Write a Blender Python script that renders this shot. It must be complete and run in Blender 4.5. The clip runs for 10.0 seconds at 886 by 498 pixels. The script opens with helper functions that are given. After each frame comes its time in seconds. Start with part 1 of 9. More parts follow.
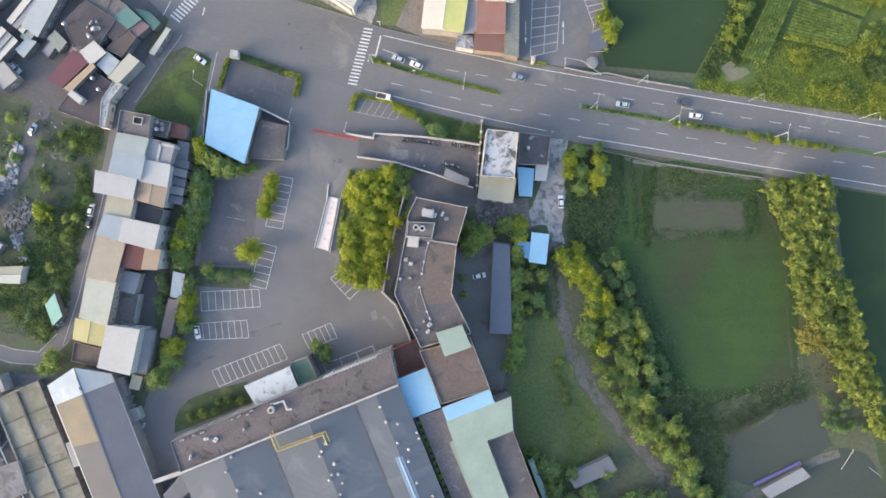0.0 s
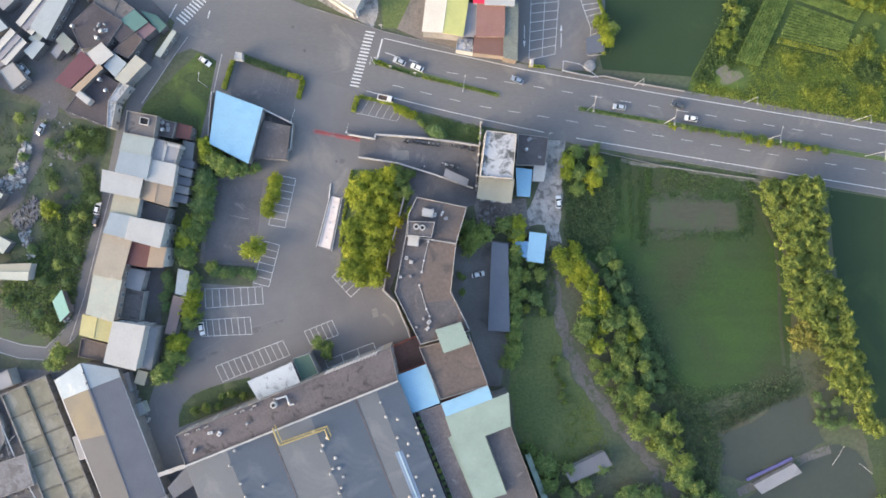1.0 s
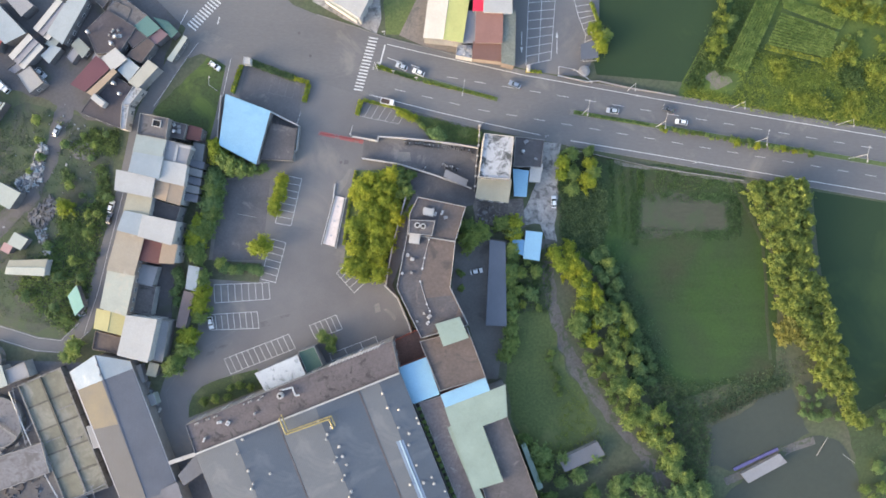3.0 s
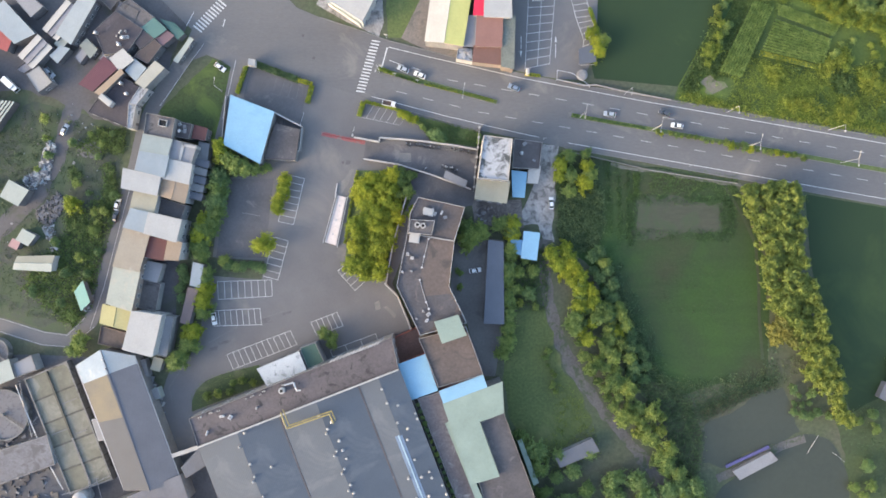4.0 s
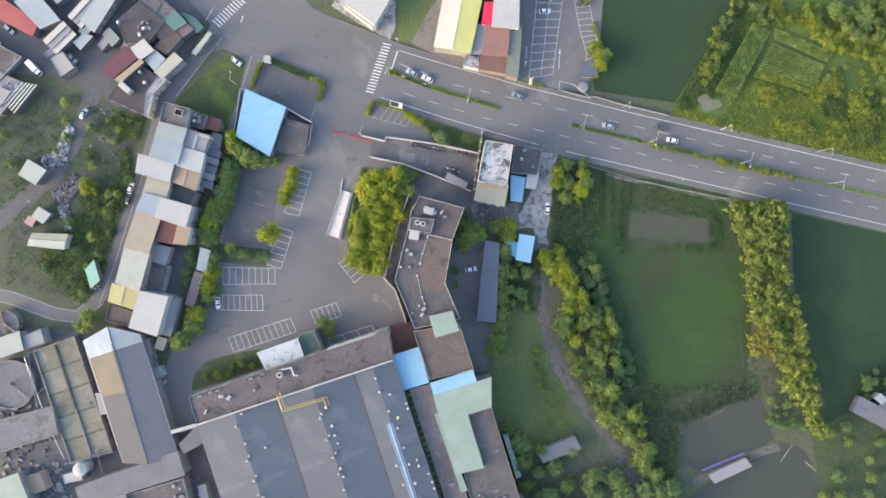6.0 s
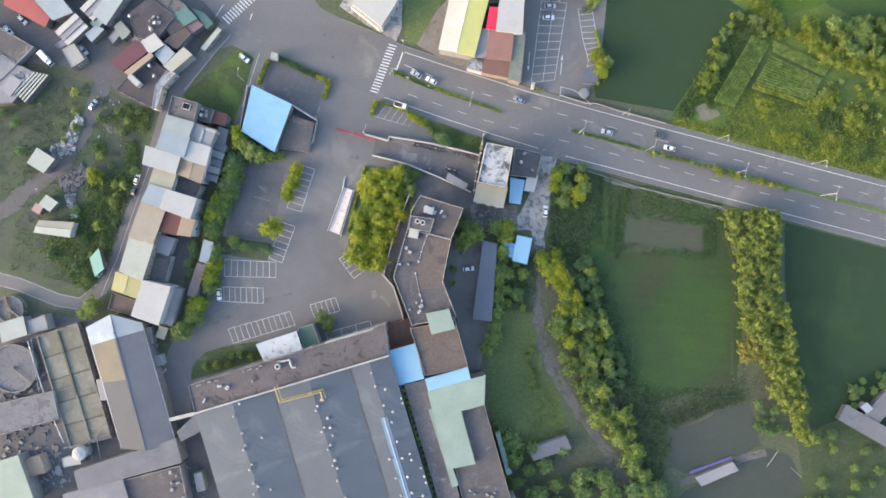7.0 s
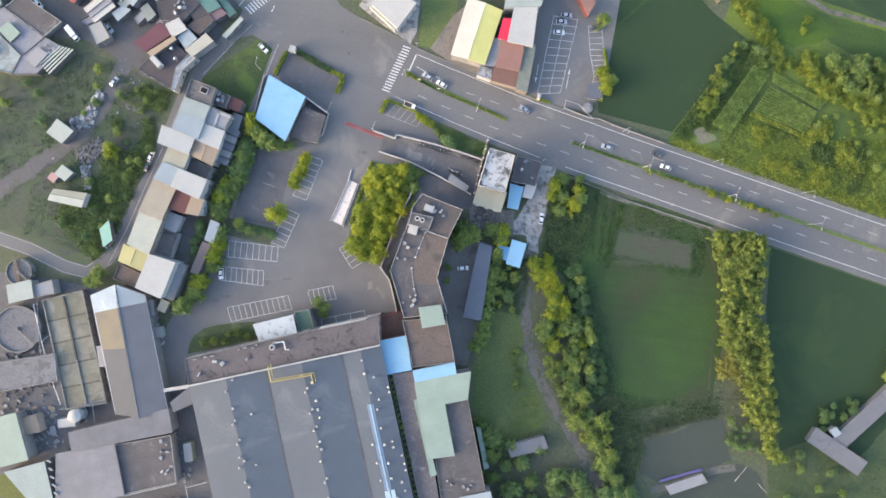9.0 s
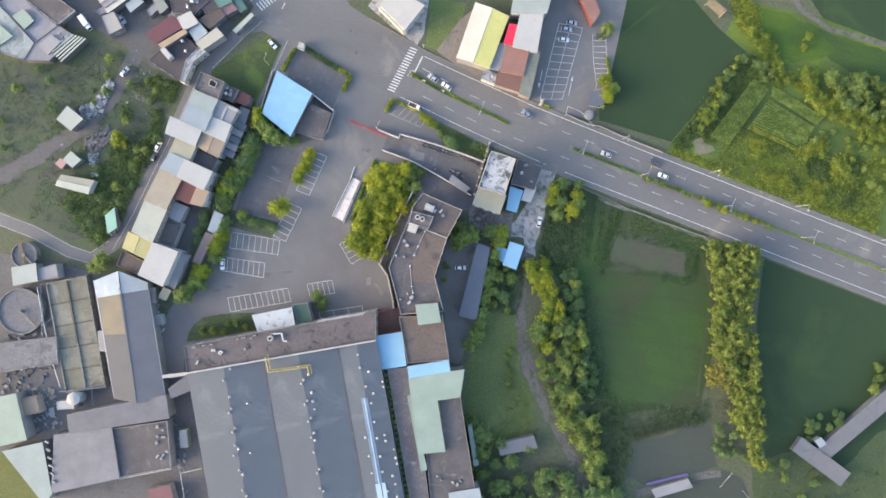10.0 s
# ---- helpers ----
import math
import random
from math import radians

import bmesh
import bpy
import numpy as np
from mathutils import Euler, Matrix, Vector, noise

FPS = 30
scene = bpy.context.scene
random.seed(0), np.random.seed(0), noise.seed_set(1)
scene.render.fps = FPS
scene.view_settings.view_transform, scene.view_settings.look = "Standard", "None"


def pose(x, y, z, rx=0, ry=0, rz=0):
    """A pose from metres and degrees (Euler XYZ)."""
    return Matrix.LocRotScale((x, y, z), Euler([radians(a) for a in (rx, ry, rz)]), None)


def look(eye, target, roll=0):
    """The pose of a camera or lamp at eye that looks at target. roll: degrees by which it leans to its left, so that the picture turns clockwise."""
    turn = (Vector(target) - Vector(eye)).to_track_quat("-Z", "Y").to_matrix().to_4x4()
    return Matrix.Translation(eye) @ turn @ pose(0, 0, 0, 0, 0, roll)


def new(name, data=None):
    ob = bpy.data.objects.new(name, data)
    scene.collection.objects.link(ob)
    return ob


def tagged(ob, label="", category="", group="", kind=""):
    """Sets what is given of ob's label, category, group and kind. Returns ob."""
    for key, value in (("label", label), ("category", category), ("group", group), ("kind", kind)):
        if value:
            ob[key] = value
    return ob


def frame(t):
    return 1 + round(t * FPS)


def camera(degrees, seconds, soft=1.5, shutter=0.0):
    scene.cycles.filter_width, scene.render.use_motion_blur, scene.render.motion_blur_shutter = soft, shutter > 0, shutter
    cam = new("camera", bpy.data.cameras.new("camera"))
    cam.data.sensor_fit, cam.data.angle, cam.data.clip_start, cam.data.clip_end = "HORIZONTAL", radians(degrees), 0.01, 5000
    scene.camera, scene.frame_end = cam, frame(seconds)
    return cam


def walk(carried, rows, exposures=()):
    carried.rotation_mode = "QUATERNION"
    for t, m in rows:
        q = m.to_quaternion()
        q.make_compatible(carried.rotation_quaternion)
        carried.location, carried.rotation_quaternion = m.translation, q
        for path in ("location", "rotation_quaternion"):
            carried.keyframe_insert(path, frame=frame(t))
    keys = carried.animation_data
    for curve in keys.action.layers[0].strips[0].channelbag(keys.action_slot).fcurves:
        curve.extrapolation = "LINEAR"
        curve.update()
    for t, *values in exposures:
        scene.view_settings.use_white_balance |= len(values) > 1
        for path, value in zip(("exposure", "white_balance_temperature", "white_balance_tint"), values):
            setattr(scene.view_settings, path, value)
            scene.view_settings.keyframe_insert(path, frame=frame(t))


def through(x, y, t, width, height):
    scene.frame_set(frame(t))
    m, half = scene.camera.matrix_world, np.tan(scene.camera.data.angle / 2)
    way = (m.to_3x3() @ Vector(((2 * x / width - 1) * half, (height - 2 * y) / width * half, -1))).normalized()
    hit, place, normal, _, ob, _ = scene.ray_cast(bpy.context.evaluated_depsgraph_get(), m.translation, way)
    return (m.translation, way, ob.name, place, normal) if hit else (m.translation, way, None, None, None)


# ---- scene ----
cam = camera(72.0, 10.0, soft=1.65)
# seconds, x, y, height, turn
ROWS = [
    (0.0, 0.00, 0.10, 205.03, 0.073), (0.5, 0.08, -0.09, 207.02, 0.173), (1.0, 0.13, -0.26, 209.17, 0.273),
    (1.5, 0.21, -0.46, 211.34, 0.309), (2.0, 0.20, -0.68, 213.58, 0.393), (2.5, 0.16, -0.90, 215.62, 0.406),
    (4.0, 0.42, -1.29, 222.02, 0.875), (4.5, 0.62, -1.49, 224.29, 1.421), (5.0, 0.77, -1.64, 226.49, 2.091),
    (5.5, 0.94, -1.78, 228.73, 2.958), (7.0, 1.72, -2.24, 235.14, 5.544), (7.5, 1.99, -2.39, 237.32, 6.454),
    (8.0, 2.27, -2.56, 239.53, 7.430), (8.5, 2.60, -2.72, 241.51, 8.560), (9.0, 3.04, -2.80, 243.62, 10.070),
    (9.5, 3.44, -2.91, 245.82, 11.479), (10.0, 3.65, -2.99, 247.78, 12.215),
]
walk(cam, [(t, pose(x, y, z, 0, 0, turn)) for t, x, y, z, turn in ROWS], [(0.0, 2.57, 6280, 16), (10.0, 2.65, 6280, 16)])

# ---- light: low, hazy evening sun from the west-south-west ----
SUN_HEIGHT, SUN_FROM = 10.0, 245.0
world = bpy.data.worlds.new("evening_sky")
scene.world = world
world.use_nodes = True
wt = world.node_tree
sky = wt.nodes.new("ShaderNodeTexSky")
sky.sky_type, sky.sun_disc = "NISHITA", False
sky.sun_elevation, sky.sun_rotation = radians(SUN_HEIGHT), radians(SUN_FROM)
sky.air_density, sky.dust_density, sky.ozone_density = 1.0, 3.4, 1.1
wt.links.new(sky.outputs[0], wt.nodes["Background"].inputs[0])
wt.nodes["Background"].inputs[1].default_value = 0.15
lamp = bpy.data.lights.new("sun", "SUN")
lamp.energy, lamp.angle, lamp.color = 1.0, radians(36.0), (1.0, 0.86, 0.6)
az, el = radians(SUN_FROM), radians(SUN_HEIGHT)
toward = Vector((math.sin(az) * math.cos(el), math.cos(az) * math.cos(el), math.sin(el)))
new("sun", lamp).matrix_world = look(toward * 400, (0, 0, 0))

rng = random.Random(7)


# ---- materials ----
def nd(tree, kind, **inputs):
    n = tree.nodes.new(kind)
    for key, value in inputs.items():
        n.inputs[key.replace("_", " ")].default_value = value
    return n


def ramp(tree, fac, stops):
    n = tree.nodes.new("ShaderNodeValToRGB")
    while len(n.color_ramp.elements) < len(stops):
        n.color_ramp.elements.new(0.5)
    for e, (p, c) in zip(n.color_ramp.elements, stops):
        e.position, e.color = p, (*c, 1)
    tree.links.new(fac, n.inputs[0])
    return n.outputs[0]


def mixed(tree, fac, a, b, how="MIX"):
    n = tree.nodes.new("ShaderNodeMix")
    n.data_type, n.blend_type = "RGBA", how
    for sock, v in ((n.inputs[0], fac), (n.inputs[6], a), (n.inputs[7], b)):
        if isinstance(v, (int, float)):
            sock.default_value = v
        elif isinstance(v, tuple):
            sock.default_value = (*v, 1)
        else:
            tree.links.new(v, sock)
    return n.outputs[2]


def surf(name, base, other=None, rough=0.85, scale=0.15, fine=3.0, bump=0.25, stain=None, stain_at=0.62, stain_scale=0.35,
         ribs=0.0, metal=0.0, vary=0.0, grain=0.35, spec=0.3, stretch=(1, 1, 1)):
    """A weathered surface: two sizes of mottling, optional stains with soft edges, optional ribs of pressed sheet along x."""
    m = bpy.data.materials.new(name)
    m.use_nodes = True
    t = m.node_tree
    b = t.nodes["Principled BSDF"]
    b.inputs["Metallic"].default_value = metal
    b.inputs["Specular IOR Level"].default_value = spec
    co = t.nodes.new("ShaderNodeTexCoord")
    mp = t.nodes.new("ShaderNodeMapping")
    mp.inputs["Scale"].default_value = stretch
    t.links.new(co.outputs["Object"], mp.inputs[0])
    other = other or tuple(c * 0.72 for c in base)
    n1 = nd(t, "ShaderNodeTexNoise", Scale=scale, Detail=6.0, Roughness=0.62)
    n2 = nd(t, "ShaderNodeTexNoise", Scale=fine, Detail=4.0, Roughness=0.7)
    t.links.new(mp.outputs[0], n1.inputs["Vector"])
    t.links.new(mp.outputs[0], n2.inputs["Vector"])
    col = ramp(t, n1.outputs["Fac"], [(0.32, other), (0.64, base)])
    g = ramp(t, n2.outputs["Fac"], [(0.3, (1 - grain,) * 3), (0.7, (1 + grain * 0.4,) * 3)])
    col = mixed(t, 1.0, col, g, "MULTIPLY")
    if stain:
        n3 = nd(t, "ShaderNodeTexNoise", Scale=stain_scale, Detail=7.0, Roughness=0.66, Distortion=0.6)
        t.links.new(co.outputs["Object"], n3.inputs["Vector"])
        f = ramp(t, n3.outputs["Fac"], [(stain_at - 0.05, (0, 0, 0)), (stain_at + 0.06, (1, 1, 1))])
        col = mixed(t, f, col, stain)
    if vary:
        oi = t.nodes.new("ShaderNodeObjectInfo")
        v = ramp(t, oi.outputs["Random"], [(0.0, (1 - vary,) * 3), (1.0, (1 + vary * 0.5,) * 3)])
        col = mixed(t, 1.0, col, v, "MULTIPLY")
    t.links.new(col, b.inputs["Base Color"])
    r = t.nodes.new("ShaderNodeMapRange")
    r.inputs["To Min"].default_value, r.inputs["To Max"].default_value = max(0.05, rough - 0.12), min(1, rough + 0.1)
    t.links.new(n2.outputs["Fac"], r.inputs[0])
    t.links.new(r.outputs[0], b.inputs["Roughness"])
    bm_ = t.nodes.new("ShaderNodeBump")
    bm_.inputs["Strength"].default_value, bm_.inputs["Distance"].default_value = bump, 0.05
    if ribs:
        w = nd(t, "ShaderNodeTexWave", Scale=1.0)
        w.wave_profile = "SIN"
        w.inputs["Scale"].default_value = 0.314 / ribs
        t.links.new(co.outputs["Object"], w.inputs["Vector"])
        t.links.new(w.outputs["Fac"], bm_.inputs["Height"])
    else:
        t.links.new(n2.outputs["Fac"], bm_.inputs["Height"])
    t.links.new(bm_.outputs[0], b.inputs["Normal"])
    return m


def meadow(name, lush, plain, dry, slope=0.0, broad=0.02):
    """A mown field: broad drifts between lush, plain and dry growth, drawn-out mowing streaks across it, fine blades."""
    m = bpy.data.materials.new(name)
    m.use_nodes = True
    t = m.node_tree
    b = t.nodes["Principled BSDF"]
    b.inputs["Roughness"].default_value, b.inputs["Specular IOR Level"].default_value = 0.9, 0.15
    co = t.nodes.new("ShaderNodeTexCoord")
    mp = t.nodes.new("ShaderNodeMapping")
    mp.inputs["Rotation"].default_value = (0, 0, radians(slope))
    mp.inputs["Scale"].default_value = (0.09, 1, 1)
    t.links.new(co.outputs["Object"], mp.inputs[0])
    n1 = nd(t, "ShaderNodeTexNoise", Scale=broad, Detail=5.0, Roughness=0.6, Distortion=0.4)
    n2 = nd(t, "ShaderNodeTexNoise", Scale=0.34, Detail=4.0, Roughness=0.62)
    n3 = nd(t, "ShaderNodeTexNoise", Scale=1.1, Detail=5.0, Roughness=0.75)
    t.links.new(co.outputs["Object"], n1.inputs["Vector"])
    t.links.new(mp.outputs[0], n2.inputs["Vector"])
    t.links.new(co.outputs["Object"], n3.inputs["Vector"])
    col = ramp(t, n1.outputs["Fac"], [(0.36, dry), (0.5, plain), (0.64, lush)])
    col = mixed(t, 1.0, col, ramp(t, n2.outputs["Fac"], [(0.3, (0.93, 0.935, 0.935)), (0.7, (1.07, 1.065, 1.05))]), "MULTIPLY")
    col = mixed(t, 1.0, col, ramp(t, n3.outputs["Fac"], [(0.3, (0.78, 0.8, 0.8)), (0.7, (1.16, 1.16, 1.12))]), "MULTIPLY")
    t.links.new(col, b.inputs["Base Color"])
    bp = t.nodes.new("ShaderNodeBump")
    bp.inputs["Strength"].default_value, bp.inputs["Distance"].default_value = 0.5, 0.2
    t.links.new(n3.outputs["Fac"], bp.inputs["Height"])
    t.links.new(bp.outputs[0], b.inputs["Normal"])
    return m


def leafy(name, a, b, through=0.45):
    """Leaves: colour varies leaf by leaf and plant by plant, some light passes through."""
    m = bpy.data.materials.new(name)
    m.use_nodes = True
    t = m.node_tree
    p = t.nodes["Principled BSDF"]
    p.inputs["Roughness"].default_value = 0.6
    p.inputs["Specular IOR Level"].default_value = 0.25
    geo = t.nodes.new("ShaderNodeNewGeometry")
    oi = t.nodes.new("ShaderNodeObjectInfo")
    co = t.nodes.new("ShaderNodeTexCoord")
    n1 = nd(t, "ShaderNodeTexNoise", Scale=0.42, Detail=3.0, Roughness=0.6)
    t.links.new(co.outputs["Object"], n1.inputs["Vector"])
    n2 = nd(t, "ShaderNodeMapRange", From_Min=0.33, From_Max=0.67)
    t.links.new(n1.outputs["Fac"], n2.inputs[0])
    n3 = t.nodes.new("ShaderNodeMix")
    n3.inputs[0].default_value = 0.35
    t.links.new(n2.outputs[0], n3.inputs[2])
    t.links.new(geo.outputs["Random Per Island"], n3.inputs[3])
    col = ramp(t, n3.outputs[0], [(0.12, tuple(v * 0.8 for v in a)), (0.88, b)])
    v = ramp(t, oi.outputs["Random"], [(0.0, (0.7, 0.75, 0.75)), (0.5, (1, 1, 1)), (1.0, (1.25, 1.12, 0.9))])
    col = mixed(t, 1.0, col, v, "MULTIPLY")
    t.links.new(col, p.inputs["Base Color"])
    tr = t.nodes.new("ShaderNodeBsdfTranslucent")
    t.links.new(col, tr.inputs[0])
    mx = t.nodes.new("ShaderNodeMixShader")
    mx.inputs[0].default_value = through
    t.links.new(p.outputs[0], mx.inputs[1])
    t.links.new(tr.outputs[0], mx.inputs[2])
    t.links.new(mx.outputs[0], t.nodes["Material Output"].inputs[0])
    return m


def glass(name, tint=(0.05, 0.06, 0.07), rough=0.08):
    m = bpy.data.materials.new(name)
    m.use_nodes = True
    b = m.node_tree.nodes["Principled BSDF"]
    b.inputs["Base Color"].default_value = (*tint, 1)
    b.inputs["Roughness"].default_value = rough
    b.inputs["Specular IOR Level"].default_value = 0.7
    return m


ASPHALT = surf("worn_asphalt", (0.1416, 0.1368, 0.1358), (0.1048, 0.1018, 0.1038), scale=0.035, fine=2.2, grain=0.12, stain=(0.1736, 0.1591, 0.1445), stain_scale=0.03, stain_at=0.6)
ROADTAR = surf("road_asphalt", (0.1339, 0.1303, 0.1295), (0.1045, 0.1027, 0.1035), scale=0.03, fine=1.6, grain=0.12, stain=(0.1653, 0.1539, 0.1425), stain_scale=0.05, stretch=(0.35, 1, 1))
DARKTAR = surf("dark_asphalt", (0.118, 0.114, 0.118), (0.0785, 0.0775, 0.081), scale=0.08, fine=1.5, grain=0.2, stain=(0.18, 0.166, 0.16), stain_scale=0.1)
YARDTAR = surf("dusty_yard_asphalt", (0.15, 0.142, 0.134), (0.112, 0.106, 0.102), scale=0.08, fine=1.5, grain=0.2, stain=(0.09, 0.088, 0.084), stain_scale=0.1)
CONCRETE = surf("broken_concrete", (0.34, 0.325, 0.305), (0.21, 0.2, 0.19), scale=0.12, fine=1.2, grain=0.3, stain=(0.11, 0.105, 0.1), stain_at=0.55)
DIRT = surf("bare_dirt", (0.1, 0.096, 0.099), (0.08, 0.077, 0.079), scale=0.08, fine=1.0, grain=0.22, stain=(0.068, 0.072, 0.06), stain_at=0.58, stain_scale=0.12)
PATH = surf("gravel_track", (0.128, 0.119, 0.108), (0.09, 0.085, 0.077), scale=0.15, fine=1.2, grain=0.3, stain=(0.056, 0.07, 0.04), stain_at=0.55, stain_scale=0.3)
EARTH = surf("weedy_earth", (0.0702, 0.0903, 0.0467), (0.0874, 0.0851, 0.0595), scale=0.04, fine=0.7, grain=0.35, stain=(0.0546, 0.074, 0.0382), stain_scale=0.08)
GRASS = surf("mown_grass", (0.108, 0.135, 0.044), (0.076, 0.11, 0.038), scale=0.05, fine=1.3, grain=0.35, stain=(0.13, 0.142, 0.055), stain_scale=0.07)
FIELD = meadow("green_field", (0.036, 0.068, 0.022), (0.034, 0.056, 0.024), (0.042, 0.05, 0.028), -4, 0.028)
PADDY = surf("dark_rice_paddy", (0.0212, 0.0436, 0.0162), (0.0184, 0.0372, 0.015), scale=0.02, fine=2.5, grain=0.18, stain=(0.032, 0.056, 0.018), stain_scale=0.02)
PLOUGH = surf("ploughed_soil", (0.062, 0.064, 0.046), (0.051, 0.058, 0.039), scale=0.06, fine=0.8, grain=0.25, stain=(0.043, 0.06, 0.032), stain_scale=0.08, stain_at=0.54, stretch=(0.3, 1, 1))
WATER = surf("pond_water", (0.05394, 0.06116, 0.04761), (0.04435, 0.05192, 0.0411), rough=0.45, scale=0.03, fine=0.6, grain=0.08, bump=0.03, spec=0.2)
PAINT = surf("road_paint", (0.5456, 0.5456, 0.528), (0.3696, 0.3696, 0.3608), scale=0.9, fine=5, grain=0.2)
FAINT = surf("worn_road_paint", (0.42, 0.42, 0.41), (0.28, 0.28, 0.28), scale=0.6, fine=5, grain=0.25)
YELLOWP = surf("yellow_kerb_paint", (0.45, 0.36, 0.06), scale=0.9, fine=5)
KERB = surf("kerb_concrete", (0.189, 0.183, 0.176), scale=0.5, fine=4)
WHITE = surf("white_wall_paint", (0.3736, 0.3688, 0.3584), (0.2853, 0.2806, 0.2704), scale=0.25, fine=2, grain=0.12, stain=(0.1971, 0.1848, 0.1736), stain_at=0.68)
WALLG = surf("grey_render", (0.255, 0.247, 0.24), (0.18, 0.176, 0.173), scale=0.25, fine=2, grain=0.15, vary=0.3)
# darker copy of the grey render: the village walls' shade is put into the colour
VWALL = surf("dim_village_wall", (0.15, 0.146, 0.148), (0.10, 0.097, 0.10), scale=0.25, fine=2, grain=0.2, vary=0.3)
WALLT = surf("tiled_wall", (0.27, 0.225, 0.188), (0.203, 0.165, 0.143), scale=0.25, fine=2, grain=0.15, vary=0.3)
REDW = surf("red_paint", (0.2296, 0.041, 0.0451), (0.164, 0.0328, 0.0328), scale=0.6, fine=3, grain=0.15)
BRICKISH = surf("rusty_red_wall", (0.25, 0.08, 0.06), scale=0.4, fine=3)
FLATROOF = surf("grey_roof_screed", (0.135, 0.125, 0.122), (0.09, 0.082, 0.08), scale=0.12, fine=1.2, grain=0.22, stain=(0.055, 0.05, 0.05), stain_at=0.6, stain_scale=0.22)
BROWNROOF = surf("brown_roof_felt", (0.122, 0.097, 0.085), (0.085, 0.07, 0.064), scale=0.06, fine=1.0, grain=0.25, stain=(0.062, 0.054, 0.052), stain_at=0.57, stain_scale=0.12)
DARKROOF = surf("dark_roof_screed", (0.10, 0.092, 0.092), (0.07, 0.064, 0.066), scale=0.12, fine=1.4, grain=0.22, stain=(0.15, 0.135, 0.125), stain_at=0.63, stain_scale=0.2)
STAINED = surf("white_roof_with_mould", (0.3472, 0.3548, 0.366), (0.2815, 0.2891, 0.2966), scale=0.3, fine=2, grain=0.12, stain=(0.06109, 0.06672, 0.06672), stain_at=0.53, stain_scale=0.24)
GREENROOF = surf("green_roof_felt", (0.062, 0.108, 0.085), (0.05, 0.088, 0.07), scale=0.3, fine=2, grain=0.2)


def sheet(name, c, k=0.85, ribs=0.5, **kw):
    return surf(name, c, tuple(v * k for v in c), rough=0.62, scale=0.12, fine=2.5, grain=0.12, ribs=ribs, bump=0.3, spec=0.25, **kw)


BLUE = sheet("light_blue_sheet", (0.21, 0.375, 0.495), 0.9, stain=(0.175, 0.325, 0.44), stain_at=0.6, stain_scale=0.15)
PALEBLUE = sheet("pale_blue_sheet", (0.255, 0.2917, 0.3106), stain=(0.2447, 0.2687, 0.2797), stain_at=0.6, stain_scale=0.15)
MIDBLUE = sheet("sky_blue_sheet", (0.148, 0.311, 0.503))
WSHEET = sheet("white_sheet", (0.3604, 0.3548, 0.335), 0.88, stain=(0.305, 0.2909, 0.2684), stain_at=0.63, stain_scale=0.18)
PALEG = sheet("pale_green_sheet", (0.2209, 0.2790, 0.2358))
PALEW = sheet("pale_mint_sheet", (0.274, 0.304, 0.2806), stain=(0.2704, 0.2853, 0.2628), stain_at=0.6, stain_scale=0.15)
CREAM = sheet("cream_sheet", (0.3054, 0.2852, 0.2134))
BEIGE = sheet("beige_sheet", (0.2882, 0.2504, 0.1945), stain=(0.3594, 0.3459, 0.3026), stain_at=0.6, stain_scale=0.12)
TAN = sheet("tan_sheet", (0.2788, 0.2132, 0.1517), stain=(0.2214, 0.1558, 0.1148), stain_scale=0.2)
YELLOW = sheet("yellow_sheet", (0.34, 0.316, 0.154))
LIME = sheet("lime_yellow_sheet", (0.539, 0.487, 0.165))
MAROON = sheet("maroon_sheet", (0.098, 0.04, 0.054))
RUST = sheet("rust_red_sheet", (0.115, 0.05, 0.046))
BROWNS = sheet("brown_sheet", (0.22, 0.12, 0.10), stain=(0.28, 0.17, 0.14), stain_scale=0.15)
GREYS = sheet("grey_sheet", (0.23, 0.23, 0.238), stain=(0.17, 0.166, 0.17), stain_scale=0.2)
SLATE = sheet("blue_grey_sheet", (0.0963, 0.105, 0.125))
DARKS = sheet("dark_grey_sheet", (0.0978, 0.1088, 0.1318))
FACT = sheet("factory_blue_grey_sheet", (0.0774, 0.0928, 0.1125), 0.92, ribs=0.6, stain=(0.0989, 0.113, 0.131), stain_at=0.63, stain_scale=0.06)
OLIVE = surf("algae_water", (0.142, 0.138, 0.104), (0.1, 0.1, 0.076), rough=0.6, scale=0.14, fine=0.8, grain=0.15, stain=(0.165, 0.16, 0.135), stain_at=0.57, stain_scale=0.14, bump=0.05)
ALGAE = surf("algae_dark_concrete", (0.098, 0.095, 0.08), (0.07, 0.07, 0.058), scale=0.4, fine=2, grain=0.25)
FROTH = surf("frothy_tank_water", (0.172, 0.168, 0.14), (0.128, 0.126, 0.1), rough=0.6, scale=0.14, fine=0.8, grain=0.15, stain=(0.11, 0.108, 0.082), stain_at=0.55, stain_scale=0.14, bump=0.05)
TANKWALL = surf("damp_tank_concrete", (0.19, 0.186, 0.18), (0.13, 0.127, 0.122), scale=0.3, fine=2, grain=0.25, stain=(0.085, 0.084, 0.075), stain_at=0.56)
GREYW = surf("grey_settling_water", (0.125, 0.12, 0.125), (0.10, 0.097, 0.10), rough=0.3, scale=0.1, fine=0.8, grain=0.08, bump=0.05)
STEEL = surf("painted_steel", (0.468, 0.468, 0.468), rough=0.45, scale=1, fine=6, grain=0.1, bump=0.05)
ZINC = surf("galvanised_steel", (0.42, 0.43, 0.44), rough=0.4, metal=0.6, scale=1, fine=6, grain=0.15, bump=0.05)
GOLD = surf("yellow_pipe_paint", (0.33, 0.265, 0.1), rough=0.5, scale=1, fine=6, grain=0.15)
